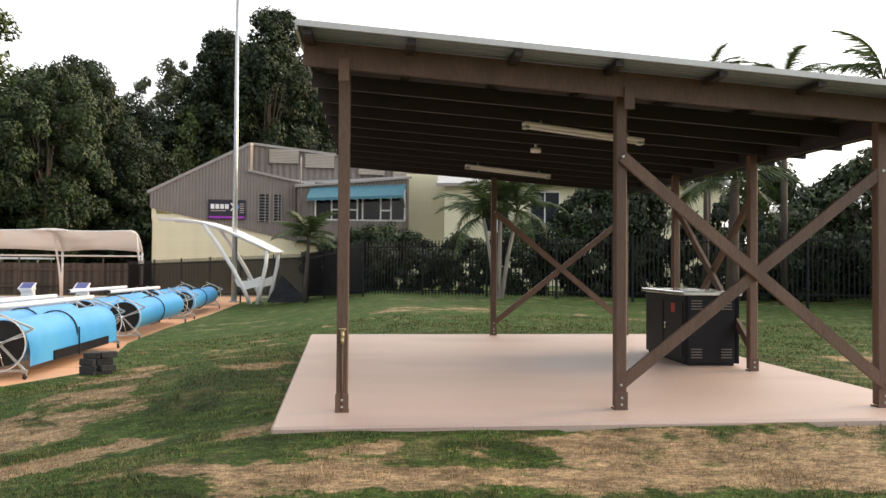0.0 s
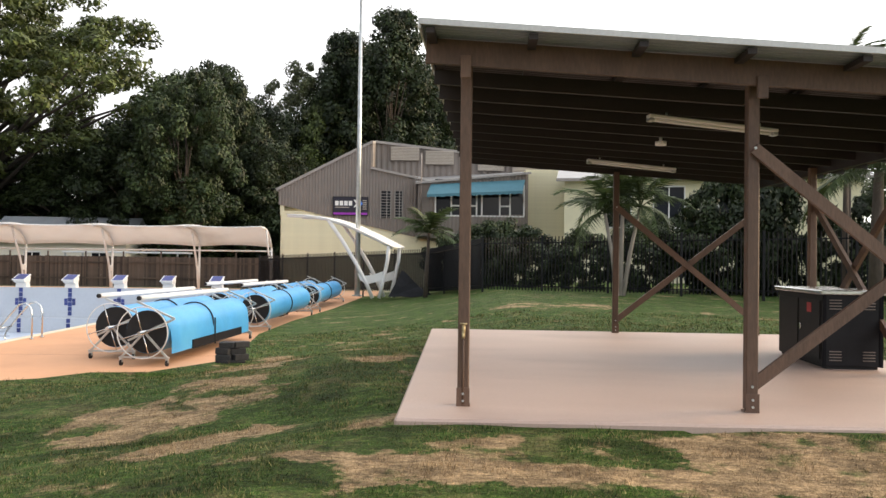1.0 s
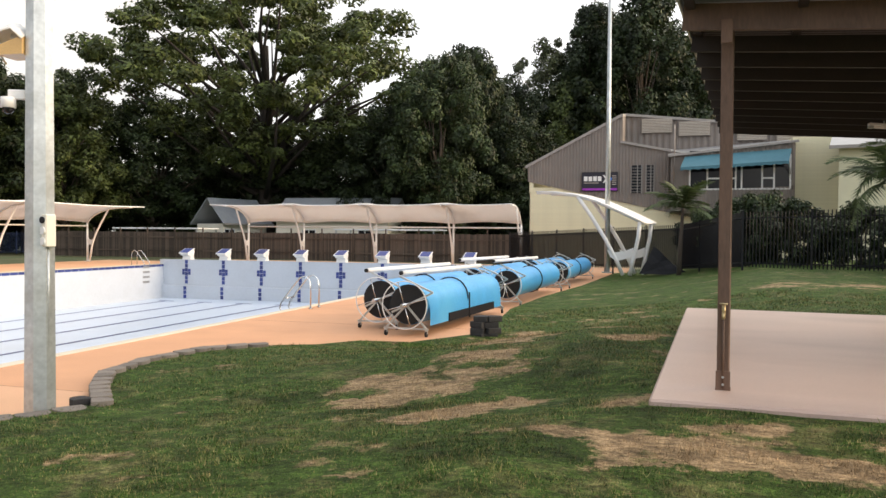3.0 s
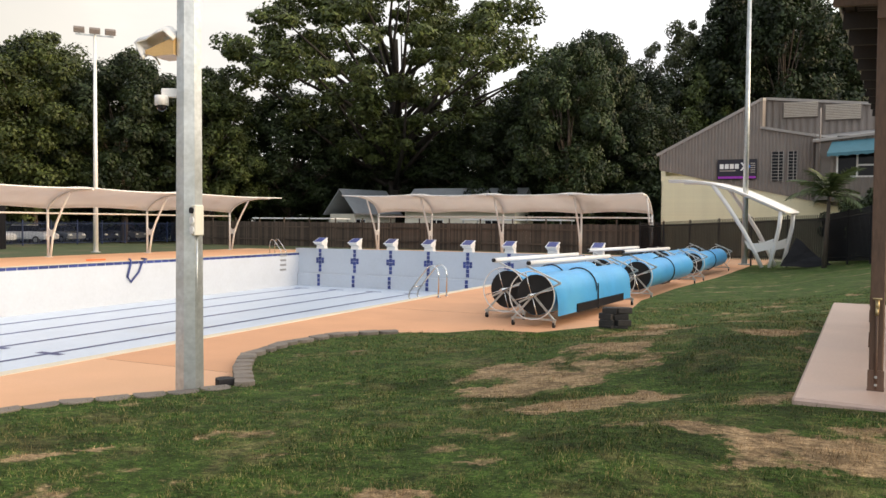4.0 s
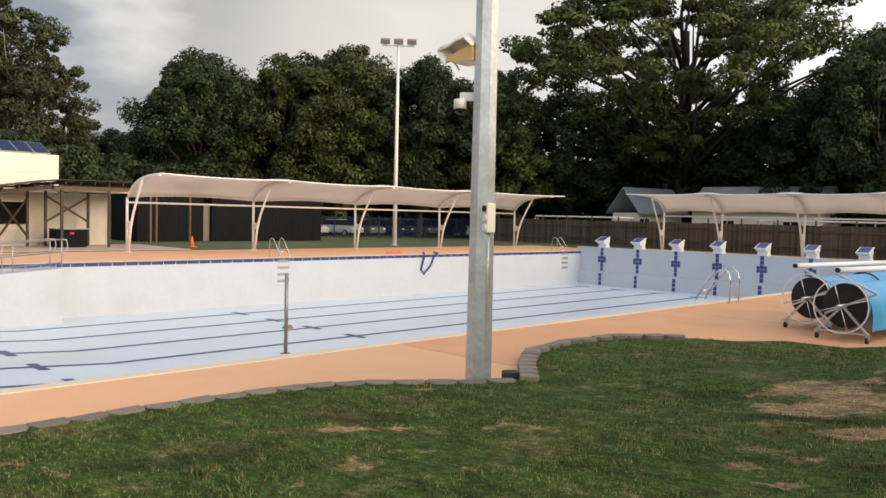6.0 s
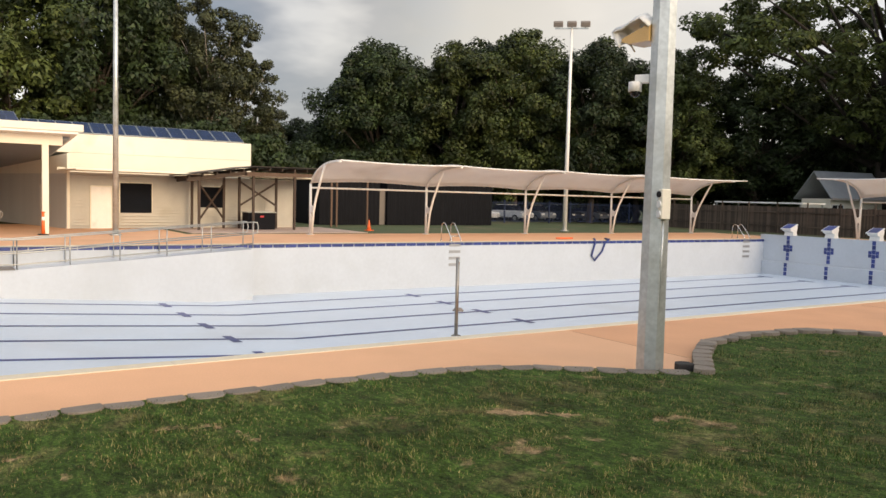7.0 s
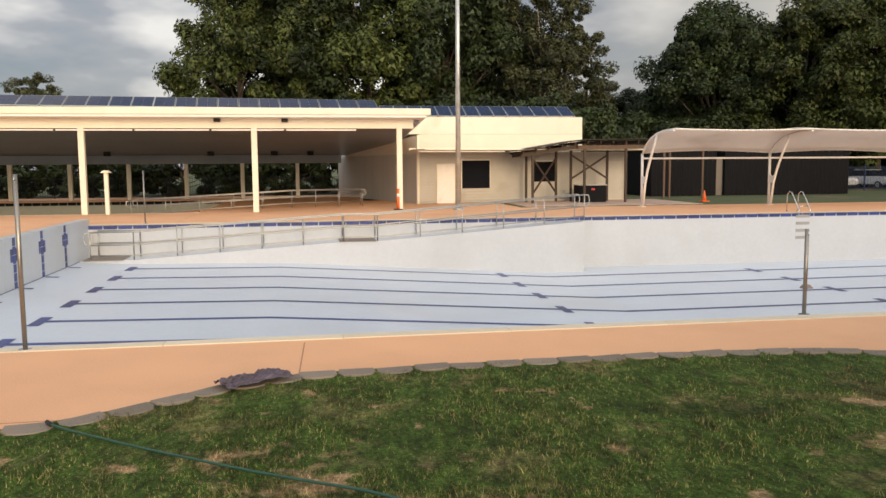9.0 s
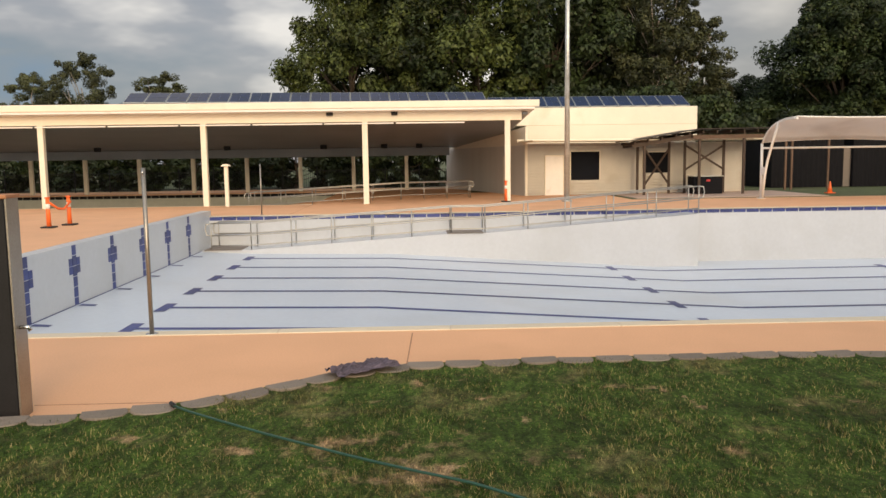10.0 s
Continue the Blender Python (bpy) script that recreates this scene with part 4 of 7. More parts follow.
def build_clubhouse():
    t = thing("clubhouse", pose(0, 0, 0, 0, 0, 0), "two storey grey ribbed sheet clubhouse with cream brick base", "building")
    Y = 49.9

    def gable(x):
        return 6.22 + (x + 8.95) * (9.20 - 6.22) / 5.75

    # brick base
    bm = B()
    box(bm, -8.85, 9.5, Y, Y + 0.3, -0.1, 4.6)
    box(bm, -8.85, -8.6, Y, Y + 14, -0.1, 6.0)
    part("wall", bm, M_YBRICK, t, "cream painted brick wall")
    # single courses on the visible base
    course = to_mesh("brick_course", box(B(), -8.8, 0.0, -0.008, 0.01, 0.006, 0.094), M_YBRICK)
    for k in range(40):
        part("brick_course", course, None, t, m=pose(0, Y, 0.9 + 0.1 * k))
    course = to_mesh("brick_course", box(B(), 6.46, 9.5, -0.008, 0.01, 0.006, 0.094), M_YBRICK)
    for k in range(52):
        part("brick_course", course, None, t, m=pose(0, Y, 2.4 + 0.1 * k))
    bm = B()
    box(bm, 6.46, 9.5, Y + 0.02, Y + 6, 3.0, 7.7)
    part("wall", bm, M_YBRICK, t, "cream painted brick wall")
    # gable wall: slanting lower edge against the brick
    bm = B()
    n, prev = 110, None
    for i in range(n * 2 + 1):
        x = -8.95 + (1.35 + 8.95) * i / (n * 2)
        yy = Y - 0.06 - (0.03 if i % 4 in (1, 2) else 0)
        top = gable(x) if x < -3.2 else 7.60 - (x + 3.2) * 0.205
        low = max(2.9, 5.28 - (x + 8.95) * 0.225)
        pair = (bm.verts.new((x, yy, low)), bm.verts.new((x, yy, top)))
        if prev:
            bm.faces.new((prev[0], pair[0], pair[1], prev[1]))
        prev = pair
    part("gable_wall", bm, M_GREYWALL, t, "grey brown ribbed sheet wall")
    bm = B()
    clad(bm, -3.2, 9.4, 7.0, 8.0, Y + 3.2, 0.4, 0.06, lambda x: 9.72 - 0.105 * (x + 3.2))
    part("clerestory_wall", bm, M_GREYWALL, t, "grey ribbed upper wall")
    bm = B()
    bar(bm, (-9.1, Y - 0.1, gable(-9.1) + 0.04), (-3.2, Y - 0.1, gable(-3.2) + 0.06), 0.14, 0.16)
    bar(bm, (-3.2, Y - 0.1, 9.26), (-3.2, Y + 3.2, 9.72), 0.12, 0.16)
    bar(bm, (-3.2, Y + 3.1, 9.74), (9.5, Y + 3.1, 8.41), 0.2, 0.16)
    part("fascia", bm, M_ROOFTRIM, t, "pale grey roof edge trim")
    # roof planes
    bm = B()
    for pts in (((-9.1, Y - 0.1, gable(-9.1)), (-3.2, Y - 0.1, gable(-3.2)), (-3.2, Y + 14, gable(-3.2)), (-9.1, Y + 14, gable(-9.1))),
                ((-3.2, Y + 3.2, 9.72), (9.5, Y + 3.2, 8.39), (9.5, Y + 14, 7.9), (-3.2, Y + 14, 9.2)),
                ((-3.2, Y - 0.1, 7.62), (1.4, Y - 0.1, 6.70), (1.4, Y + 3.2, 7.2), (-3.2, Y + 3.2, 7.95)),
                ((-0.45, Y - 1.3, 6.66), (6.6, Y - 1.3, 7.37), (6.6, Y + 3.2, 7.9), (-0.45, Y + 3.2, 7.4))):
        bm.faces.new([bm.verts.new(p) for p in pts])
    part("roof", bm, M_ZINC, t, "grey metal sheet roof")
    bm = B()
    bar(bm, (-3.25, Y - 0.16, 7.64), (-0.3, Y - 0.16, 7.04), 0.1, 0.14)
    bar(bm, (-0.45, Y - 1.35, 6.62), (6.6, Y - 1.35, 7.33), 0.1, 0.13)
    part("fascia", bm, M_ROOFTRIM, t, "pale grey roof edge trim")
    # side wall of the raised part
    bm = B()
    prism(bm, [(Y, 7.5), (Y + 3.3, 7.5), (Y + 3.3, 9.68), (Y, 9.2)], "x", -3.25, -3.15)
    part("side_wall", bm, M_GREYWALL, t)
    # louvre vents
    for x0, ww in ((-2.18, 1.96), (0.12, 1.96), (3.6, 1.8), (5.9, 1.8)):
        bm = B()
        box(bm, x0, x0 + ww, Y + 3.02, Y + 3.12, 8.27 - 0.105 * x0, 9.23 - 0.105 * x0)
        v = part("louvre_vent", bm, M_GREYWALL, t, "pale slatted louvre vent")
        for k in range(9):
            bm = B()
            box(bm, x0 + 0.05, x0 + ww - 0.05, Y + 2.96, Y + 3.03, 8.32 - 0.105 * x0 + 0.098 * k, 8.38 - 0.105 * x0 + 0.098 * k)
            part("slat", bm, M_LOUVRE, v)
    # window bay standing forward
    bm = B()
    clad(bm, 0.45, 6.45, 3.3, 7.45, Y - 1.2, 0.22, 0.03, lambda x: 4.62 + 0.03 * (x - 0.6))
    clad(bm, 0.45, 0.75, 4.6, 6.7, Y - 1.2, 0.22, 0.03)
    clad(bm, 6.25, 6.45, 4.6, 7.25, Y - 1.2, 0.22, 0.03)
    clad(bm, 0.75, 6.25, 6.3, 7.2, Y - 1.2, 0.22, 0.03, lambda x: 6.66 + 0.1 * x)
    box(bm, -0.35, 0.45, Y - 1.15, Y - 1.1, 3.3, 6.6)
    box(bm, -0.35, -0.3, Y - 1.15, Y, 3.3, 6.6)
    box(bm, 6.4, 6.45, Y - 1.15, Y, 3.3, 7.25)
    box(bm, -0.35, 6.45, Y - 1.15, Y, 3.3, 3.4)
    part("bay_wall", bm, M_GREYWALL, t, "grey ribbed sheet bay")
    bm = B()
    box(bm, 0.75, 6.25, Y - 1.12, Y - 1.07, 4.6, 6.9)
    part("pane", bm, M_GLASS, t, "dark window glass")
    frames = B()
    for x in (0.78, 1.75, 3.30, 3.62, 4.72, 5.35, 6.20):
        box(frames, x - 0.045, x + 0.045, Y - 1.24, Y - 1.125, 4.66, 6.6)
    for z, x0, x1 in ((4.66, 0.78, 6.2), (5.28, 1.75, 3.30), (5.28, 4.72, 5.35)):
        box(frames, x0, x1, Y - 1.23, Y - 1.126, z - 0.045, z + 0.045)
    part("window_frame", frames, M_WHITE, t, "white window frames")
    bm = B()
    prev = None
    for i in range(25):
        x = 0.25 + 5.75 * i / 24
        a = bm.verts.new((x + 0.25, Y - 1.26, 6.56 + 0.06 * x))
        b = bm.verts.new((x, Y - 2.25, 5.86 + 0.05 * x))
        c = bm.verts.new((x, Y - 2.26, 5.66 + 0.05 * x + 0.05 * (i % 2)))
        if prev:
            bm.faces.new((prev[0], a, b, prev[1]))
            bm.faces.new((prev[1], b, c, prev[2]))
        prev = (a, b, c)
    part("awning", bm, M_AWNING, t, "teal blue fabric awning")
    bm = B()
    tube(bm, [(6.2, Y - 1.25, 5.5), (6.0, Y - 2.25, 6.12)], 0.03, 6)
    part("awning_arm", bm, M_WHITE, t)
    # two tall windows with bars
    for x0, x1 in ((-2.6, -1.98), (-1.72, -1.26)):
        bm = B()
        box(bm, x0, x1, Y - 0.14, Y - 0.05, 4.52, 6.2)
        w = part("window", bm, M_GLASS, t, "narrow barred window")
        for k in range(9):
            z = 4.58 + 0.18 * k
            part("bar", box(B(), x0, x1, Y - 0.17, Y - 0.14, z, z + 0.025), M_ROOFTRIM, w)
        for x in (x0, (x0 * 0.4 + x1 * 0.6), x1):
            part("bar", box(B(), x - 0.02, x + 0.02, Y - 0.18, Y - 0.171, 4.48, 6.24), M_ROOFTRIM, w)
    # service conduits
    bm = B()
    tube(bm, [(-0.1, Y + 3.0, 9.0), (-0.1, Y - 0.02, 8.3), (-0.1, Y - 1.28, 6.9), (-0.1, Y - 1.28, 4.4)], 0.045, 6)
    part("downpipe", bm, M_GREYWALL, t)
    return t


M_LOUVRE = mat("cream_louvre", (0.46, 0.405, 0.335), 0.6, vary=0.1, scale=3)
M_ROOFTRIM = mat("pale_roof_trim", (0.30, 0.275, 0.25), 0.5, vary=0.08, scale=2)
build_clubhouse()


def build_sign():
    t = thing("wall_sign", pose(-5.54, 49.72, 4.66) @ Matrix.Diagonal((0.905, 1, 0.755, 1)), "black sign board with white bars, blue chevrons and purple stripe", "sign")
    bm = B()
    box(bm, 0, 2.35, 0, 0.06, 0, 1.5)
    part("board", bm, M_SIGN, t)
    bm = B()
    for a, b, c, d in ((-0.03, 2.38, -0.03, 0.0), (-0.03, 2.38, 1.5, 1.53)):
        box(bm, a, b, -0.02, 0.05, c, d)
    for a in (-0.03, 2.35):
        box(bm, a, a + 0.03, -0.02, 0.05, 0, 1.5)
    part("frame", bm, M_BLACK, t)
    for k in range(4):
        part("logo_bar", box(B(), 0.12 + 0.31 * k, 0.36 + 0.31 * k, -0.008, 0, 0.80, 1.18, bevel=0.003), M_WHITE, t)
    for k, m in enumerate((M_WHITE, M_AWNING, M_CHEV)):
        bm = B()
        x = 1.38 + 0.16 * k
        prism(bm, [(x, 0.66), (x + 0.12, 0.66), (x + 0.30, 0.97), (x + 0.12, 1.28), (x, 1.28), (x + 0.18, 0.97)], "y", -0.012 - 0.004 * k, -0.002)
        part("chevron", bm, m, t)
    bm = B()
    box(bm, 0.02, 2.33, -0.008, 0.0, 0.05, 0.22)
    part("stripe", bm, M_PURPLE, t, "purple stripe")
    for k in range(5):
        part("text_bar", box(B(), 2.0, 2.28, -0.006, 0, 0.5 + 0.17 * k, 0.56 + 0.17 * k), M_LOUVRE, t)
    part("text_bar", box(B(), 0.12, 1.1, -0.006, 0, 0.62, 0.68), M_LOUVRE, t)


M_SIGN = mat("sign_black", (0.012, 0.010, 0.022), 0.35)
M_CHEV = mat("chevron_blue", (0.03, 0.22, 0.75), 0.4)
M_PURPLE = mat("sign_purple", (0.32, 0.03, 0.42), 0.4)
build_sign()


def build_pavilion():
    """Open sided steel pavilion over a second pool, with solar panels on its roof."""
    t = thing("pool_pavilion", (0, 0, 0), "cream steel pavilion with flat roof and open sides", "pavilion")
    X0, X1 = -36.8, -54.0
    slope = 0.02
    bm = B()
    prism(bm, [(X0 + 0.75, 4.16), (X0 + 0.75, 4.28), (X1 - 0.3, 3.0), (X1 - 0.3, 2.88)], "y", -46, 5.1)
    part("roof", bm, M_WHITE, t, "flat white metal roof")
    bm = B()
    box(bm, X0 + 0.62, X0 + 0.80, -46, 5.3, 4.26, 4.56, bevel=0.02)
    part("gutter", bm, M_CREAM, t)
    bm = B()
    box(bm, X0 - 0.12, X0 + 0.12, -46, 4.6, 3.70, 4.16, bevel=0.01)
    part("fascia_beam", bm, M_CREAM, t)
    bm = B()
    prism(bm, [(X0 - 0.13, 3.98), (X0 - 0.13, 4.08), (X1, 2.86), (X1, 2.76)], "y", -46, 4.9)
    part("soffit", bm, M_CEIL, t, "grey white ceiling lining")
    front = [(X0, y, 0.125, 3.95) for y in (3.95, -2.5, -9.72, -16.9, -24.1, -31.3, -38.5)]
    rear = [(X1 + 0.4, -0.85 - 3.5 * k, 0.12, 2.82) for k in range(12)]
    for x, y, w, top in front + rear:
        bm = B()
        box(bm, x - w, x + w, y - w, y + w, 0, top, bevel=0.012)
        part("column", bm, M_CREAM, t)
    for k in range(9):
        y = 2.0 - 3.2 * k
        bm = B()
        box(bm, X0 + 0.1, X0 + 0.16, y - 3.1, y, 3.60, 3.66)
        part("blind_roller", bm, M_WHITE, t)
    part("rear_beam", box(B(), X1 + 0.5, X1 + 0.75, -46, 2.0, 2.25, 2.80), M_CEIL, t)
    for y in (0.0, -2.2, -6, -12, -20):
        f = B()
        box(f, X1 + 2.9, X1 + 3.05, y - 0.2, y + 0.2, 2.72, 3.06, bevel=0.02)
        part("floodlight", f, M_BLACK, t)
    bm = B()
    prism(bm, [(-41.2, 4.0), (-41.2, 4.9), (-46.5, 5.3), (-46.5, 3.3)], "y", -16, 4.6)
    part("upper_roof", bm, M_WHITE, t)
    for y in (-4.05, -1.15):
        part("floodlight", box(B(), X0 + 0.125, X0 + 0.30, y - 0.14, y + 0.14, 3.98, 4.20, m=None, bevel=0.02), M_BLACK, t, "small black floodlight")
    return t


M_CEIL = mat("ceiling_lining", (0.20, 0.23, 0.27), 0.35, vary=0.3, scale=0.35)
build_pavilion()


def build_solar(y0, count, x, dx, z, w, tilt, group, turn=0.0):
    panel = None
    for k in range(count):
        m = pose(x + dx * k, y0 + w * k, z, 0, tilt, turn)
        if panel is None:
            panel = thing("solar_panel", m, "dark blue solar panel in a silver frame on the roof", "solar panel", group)
            part("frame", box(B(), -1.65, 0, 0.01, w - 0.015, -0.02, 0.02), M_GALV, panel)
            for x0 in (-0.4, -1.4):
                part("support_leg", box(B(), x0, x0 + 0.05, 0.1, w - 0.1, -0.35, -0.02), M_GALV, panel)
            for i in range(2):
                for j in range(2):
                    part("cell", box(B(), -1.61 + 0.80 * i, -0.83 + 0.80 * i, 0.035 + (w - 0.07) / 2 * j, 0.03 + (w - 0.07) / 2 * (j + 1), 0.02, 0.026), M_SOLAR, panel)
        else:
            copy_thing(panel, m)


build_solar(-14.9, 18, -41.5, -0.10, 5.02, 1.03, 21, "solar panels on the pavilion", 5.0)
build_solar(3.9, 14, -44.85, 0.0, 4.78, 0.80, 23, "solar panels on the kiosk")


# board paint greyed below the parapet's cream: the lower walls' shade is in it
M_BOARD = mat("shade_greyed_boards", (0.60, 0.575, 0.52), 0.6, vary=0.08, scale=1.5, fine=30, bump=0.05, dirt=(0.48, 0.44, 0.37), dirt_at=(0.58, 0.85))


def build_kiosk():
    t = thing("kiosk_building", (0, 0, 0), "cream weatherboard kiosk and change rooms with flat roof", "building")
    bm = B()
    box(bm, -54, -44.6, 5.9, 15.35, -0.05, 4.6)
    box(bm, -54, -44.6, 15.35, 17.6, -0.05, 2.75)
    part("wall_body", bm, M_CREAM, t)
    bm = B()
    box(bm, -54, -44.55, 3.2, 15.4, 3.75, 4.72, bevel=0.02)
    box(bm, -54, -44.56, 5.95, 15.4, 2.9, 3.75)
    part("parapet", bm, M_CREAM, t, "cream sheet parapet")
    # slanting front wall as weatherboards
    front = [(-42.5, 5.6), (-44.4, 18.1)]
    a, b = Vector((*front[0], 0)), Vector((*front[1], 0))
    L = (b - a).length
    ang = math.degrees(math.atan2(b.y - a.y, b.x - a.x))
    base = pose(a.x, a.y, 0, 0, 0, ang)
    holes = [(1.05, 2.0, 0.0, 2.05), (2.45, 4.05, 0.78, 2.28), (6.6, 8.0, 1.1, 2.2)]
    n = 18
    for k in range(n):
        z = k * 0.152
        spans, x = [], 0.0
        for h0, h1, z0, z1 in holes:
            if z + 0.1 > z0 and z < z1 - 0.05:
                spans.append((x, h0))
                x = h1
        spans.append((x, L))
        for s0, s1 in spans:
            bm = B()
            vs = [bm.verts.new(p) for p in ((s0, 0.045, z), (s1, 0.045, z), (s1, 0.0, z + 0.158), (s0, 0.0, z + 0.158), (s0, -0.1, z), (s1, -0.1, z))]
            bm.faces.new((vs[0], vs[1], vs[2], vs[3]))
            bm.faces.new((vs[4], vs[5], vs[1], vs[0]))
            part("weatherboard", bm, M_BOARD, t, m=base)
    for (h0, h1, z0, z1), mtl, nm in zip(holes, (M_WHITE, M_GLASS, M_GLASS), ("door", "window", "window")):
        bm = B()
        box(bm, h0, h1, -0.06, -0.02, z0, z1)
        o = part(nm, bm, mtl, t, "white flush door" if nm == "door" else "dark window opening", m=base)
        bm = B()
        for x in (h0 - 0.05, h1):
            box(bm, x, x + 0.05, -0.05, 0.045, z0, z1 + 0.05)
        box(bm, h0, h1, -0.05, 0.045, z1, z1 + 0.05)
        part("frame", bm, M_CREAM, o)
        if nm == "door":
            bm = B()
            tube(bm, [(h1 - 0.1, 0.0, 1.0), (h1 - 0.1, 0.05, 1.0), (h1 - 0.2, 0.05, 1.0)], 0.015, 6)
            part("handle", bm, M_STEEL, o, "steel lever handle")
    bm = B()
    box(bm, -0.4, L + 0.1, -2.5, 0.22, 2.80, 2.86)
    part("awning_roof", bm, M_CREAM, t, "low skillion roof edge", m=base)
    bm = B()
    box(bm, -0.45, L - 4.5, 0.20, 0.32, 2.80, 2.96, bevel=0.02)
    part("gutter", bm, M_CREAM, t, m=base)
    bm = B()
    box(bm, 10.6, 12.3, 0.0, 0.06, 0, 2.2)
    part("roller_door", bm, M_BOARD, t, "cream roller door", m=base)
    # boards of the wall that runs back under the pavilion
    side = pose(-42.45, 5.55, 0, 0, 0, math.degrees(math.atan2(-3.65, -13.5)))
    bm = B()
    prism(bm, [(0, 0), (13.9, 0), (13.9, 2.70), (0, 3.62)], "y", 0.0, -0.12)
    part("side_wall", bm, M_CREAM, t, m=side)
    me = to_mesh("board", prism(B(), [(0.0, 0.0), (0.045, 0.0), (0.004, 0.138)], "x", 0.02, 13.9), M_BOARD)
    for k in range(19):
        part("weatherboard", me, None, t, m=side @ pose(0, 0, 0.14 * k))
    bm = B()
    box(bm, 2.1, 3.1, 0.03, 0.06, 0, 2.1)
    part("door", bm, M_CREAM, t, "closed cream door", m=side)
    return t


build_kiosk()


# ---- pool cover reels ----
def ring_points(c, r, n=28):
    return [(c[0] + r * math.cos(2 * math.pi * i / n), c[1], c[2] + r * math.sin(2 * math.pi * i / n)) for i in range(n)]


def build_reel(at, length, drum_r, cover, mirror=False, label="blue bubble pool cover rolled on a steel reel with castors"):
    """Reel with its axle along local y, origin on the ground under the near end."""
    t = thing("pool_cover_reel", at, label, "pool cover reel", "pool cover reels")
    zc = 0.60
    bm = B()
    n, rng = 30, random.Random(int(length * 100))
    rows = []
    steps = 14
    for j in range(steps + 1):
        y = length * j / steps
        row = []
        for i in range(n):
            a = 2 * math.pi * i / n
            r = drum_r * (1 + 0.012 * math.sin(3 * a + j) + 0.012 * rng.random())
            row.append(bm.verts.new((r * math.cos(a), y, zc + r * math.sin(a))))
        rows.append(row)
    for a, b in zip(rows, rows[1:]):
        for i in range(n):
            f = bm.faces.new((a[i], b[i], b[(i + 1) % n], a[(i + 1) % n]))
            f.smooth = True
    drum = part("rolled_cover", bm, M_BLUE, t, "blue bubble cover roll")
    for y, s in ((0.0, -1), (length, 1)):
        bm = B()
        for r0, r1, dy in ((drum_r * 0.99, drum_r * 0.86, 0.0), (drum_r * 0.84, drum_r * 0.70, 0.01), (drum_r * 0.68, drum_r * 0.5, 0.0), (drum_r * 0.48, 0.07, 0.01)):
            a = [bm.verts.new((x, y + s * 0.02 + s * dy, z)) for x, _, z in ring_points((0, 0, zc), r0, 24)]
            b = [bm.verts.new((x, y + s * 0.02 + s * dy, z)) for x, _, z in ring_points((0, 0, zc), r1, 24)]
            for i in range(24):
                bm.faces.new((a[i], a[(i + 1) % 24], b[(i + 1) % 24], b[i]))
        a = [bm.verts.new((x, y + s * 0.008, z)) for x, _, z in ring_points((0, 0, zc), drum_r * 0.99, 24)]
        bm.faces.new(a if s < 0 else a[::-1])
        part("roll_end", bm, M_RUBBER, drum, "dark spiral end of the roll")
    if cover:
        # loose flap hanging on the lawn side, with its dark weighted hem
        bm = B()
        a0 = [bm.verts.new((drum_r * 1.03 * math.cos(a), y, zc + drum_r * 1.03 * math.sin(a))) for y in (0.05, length - 0.05) for a in (0.9, 0.5, 0.1)]
        b0 = [bm.verts.new((drum_r * 1.05 + 0.02, y, z)) for y in (0.05, length - 0.05) for z in (0.45, 0.20)]
        bm.faces.new((a0[0], a0[1], a0[4], a0[3]))
        bm.faces.new((a0[1], a0[2], a0[5], a0[4]))
        bm.faces.new((a0[2], b0[0], b0[2], a0[5]))
        bm.faces.new((b0[0], b0[1], b0[3], b0[2]))
        for f in bm.faces:
            f.smooth = True
        part("cover_flap", bm, M_BLUE, t, "loose flap of the blue cover")
        bm = B()
        box(bm, drum_r * 1.05 + 0.022, drum_r * 1.05 + 0.045, length * 0.22, length * 0.86, 0.19, 0.36)
        part("flap_hem", bm, M_DARK, t, "dark weighted hem")
        part("strap", bar(B(), (drum_r * 1.05 + 0.05, length * 0.48, 0.16), (drum_r * 1.05 + 0.04, length * 0.48, zc + 0.1), 0.03, 0.012), M_RUBBER, t, "black tie strap")
    for f in (0.48,):
        bm = B()
        tube(bm, ring_points((0, length * f, zc), drum_r * 1.04 + 0.01, 26), 0.016, 6, closed=True)
        part("strap", bm, M_RUBBER, t, "black tie strap")
    bm = B()
    tube(bm, [(0, -0.35, zc), (0, length + 0.3, zc)], 0.035, 8)
    part("axle", bm, M_STEEL, t)
    for y in (-0.22, length + 0.22):
        bm = B()
        tube(bm, ring_points((0, y, zc), 0.46), 0.011, 6, closed=True)
        wheel = part("hand_wheel", bm, M_WHITE, t, "white tubular hand wheel")
        for k in range(4):
            a = math.pi / 2 * k + 0.3
            bm = B()
            tube(bm, [(0, y, zc), (0.46 * math.cos(a), y, zc + 0.46 * math.sin(a))], 0.010, 6)
            part("spoke", bm, M_STEEL, wheel)
        yy = y + (0.09 if y < 0 else -0.09)
        for p, q in (((0, yy, zc), (-0.42, yy, 0.15)), ((0, yy, zc), (0.42, yy, 0.15)), ((-0.46, yy, 0.15), (0.46, yy, 0.15)), ((-0.30, yy, zc - 0.15), (0.55, yy, zc + 0.25)), ((0.55, yy, zc + 0.25), (-0.15, yy, zc + 0.55))):
            bm = B()
            bar(bm, p, q, 0.035, 0.035, up=(0, 1, 0))
            part("stand_tube", bm, M_GALV, t)
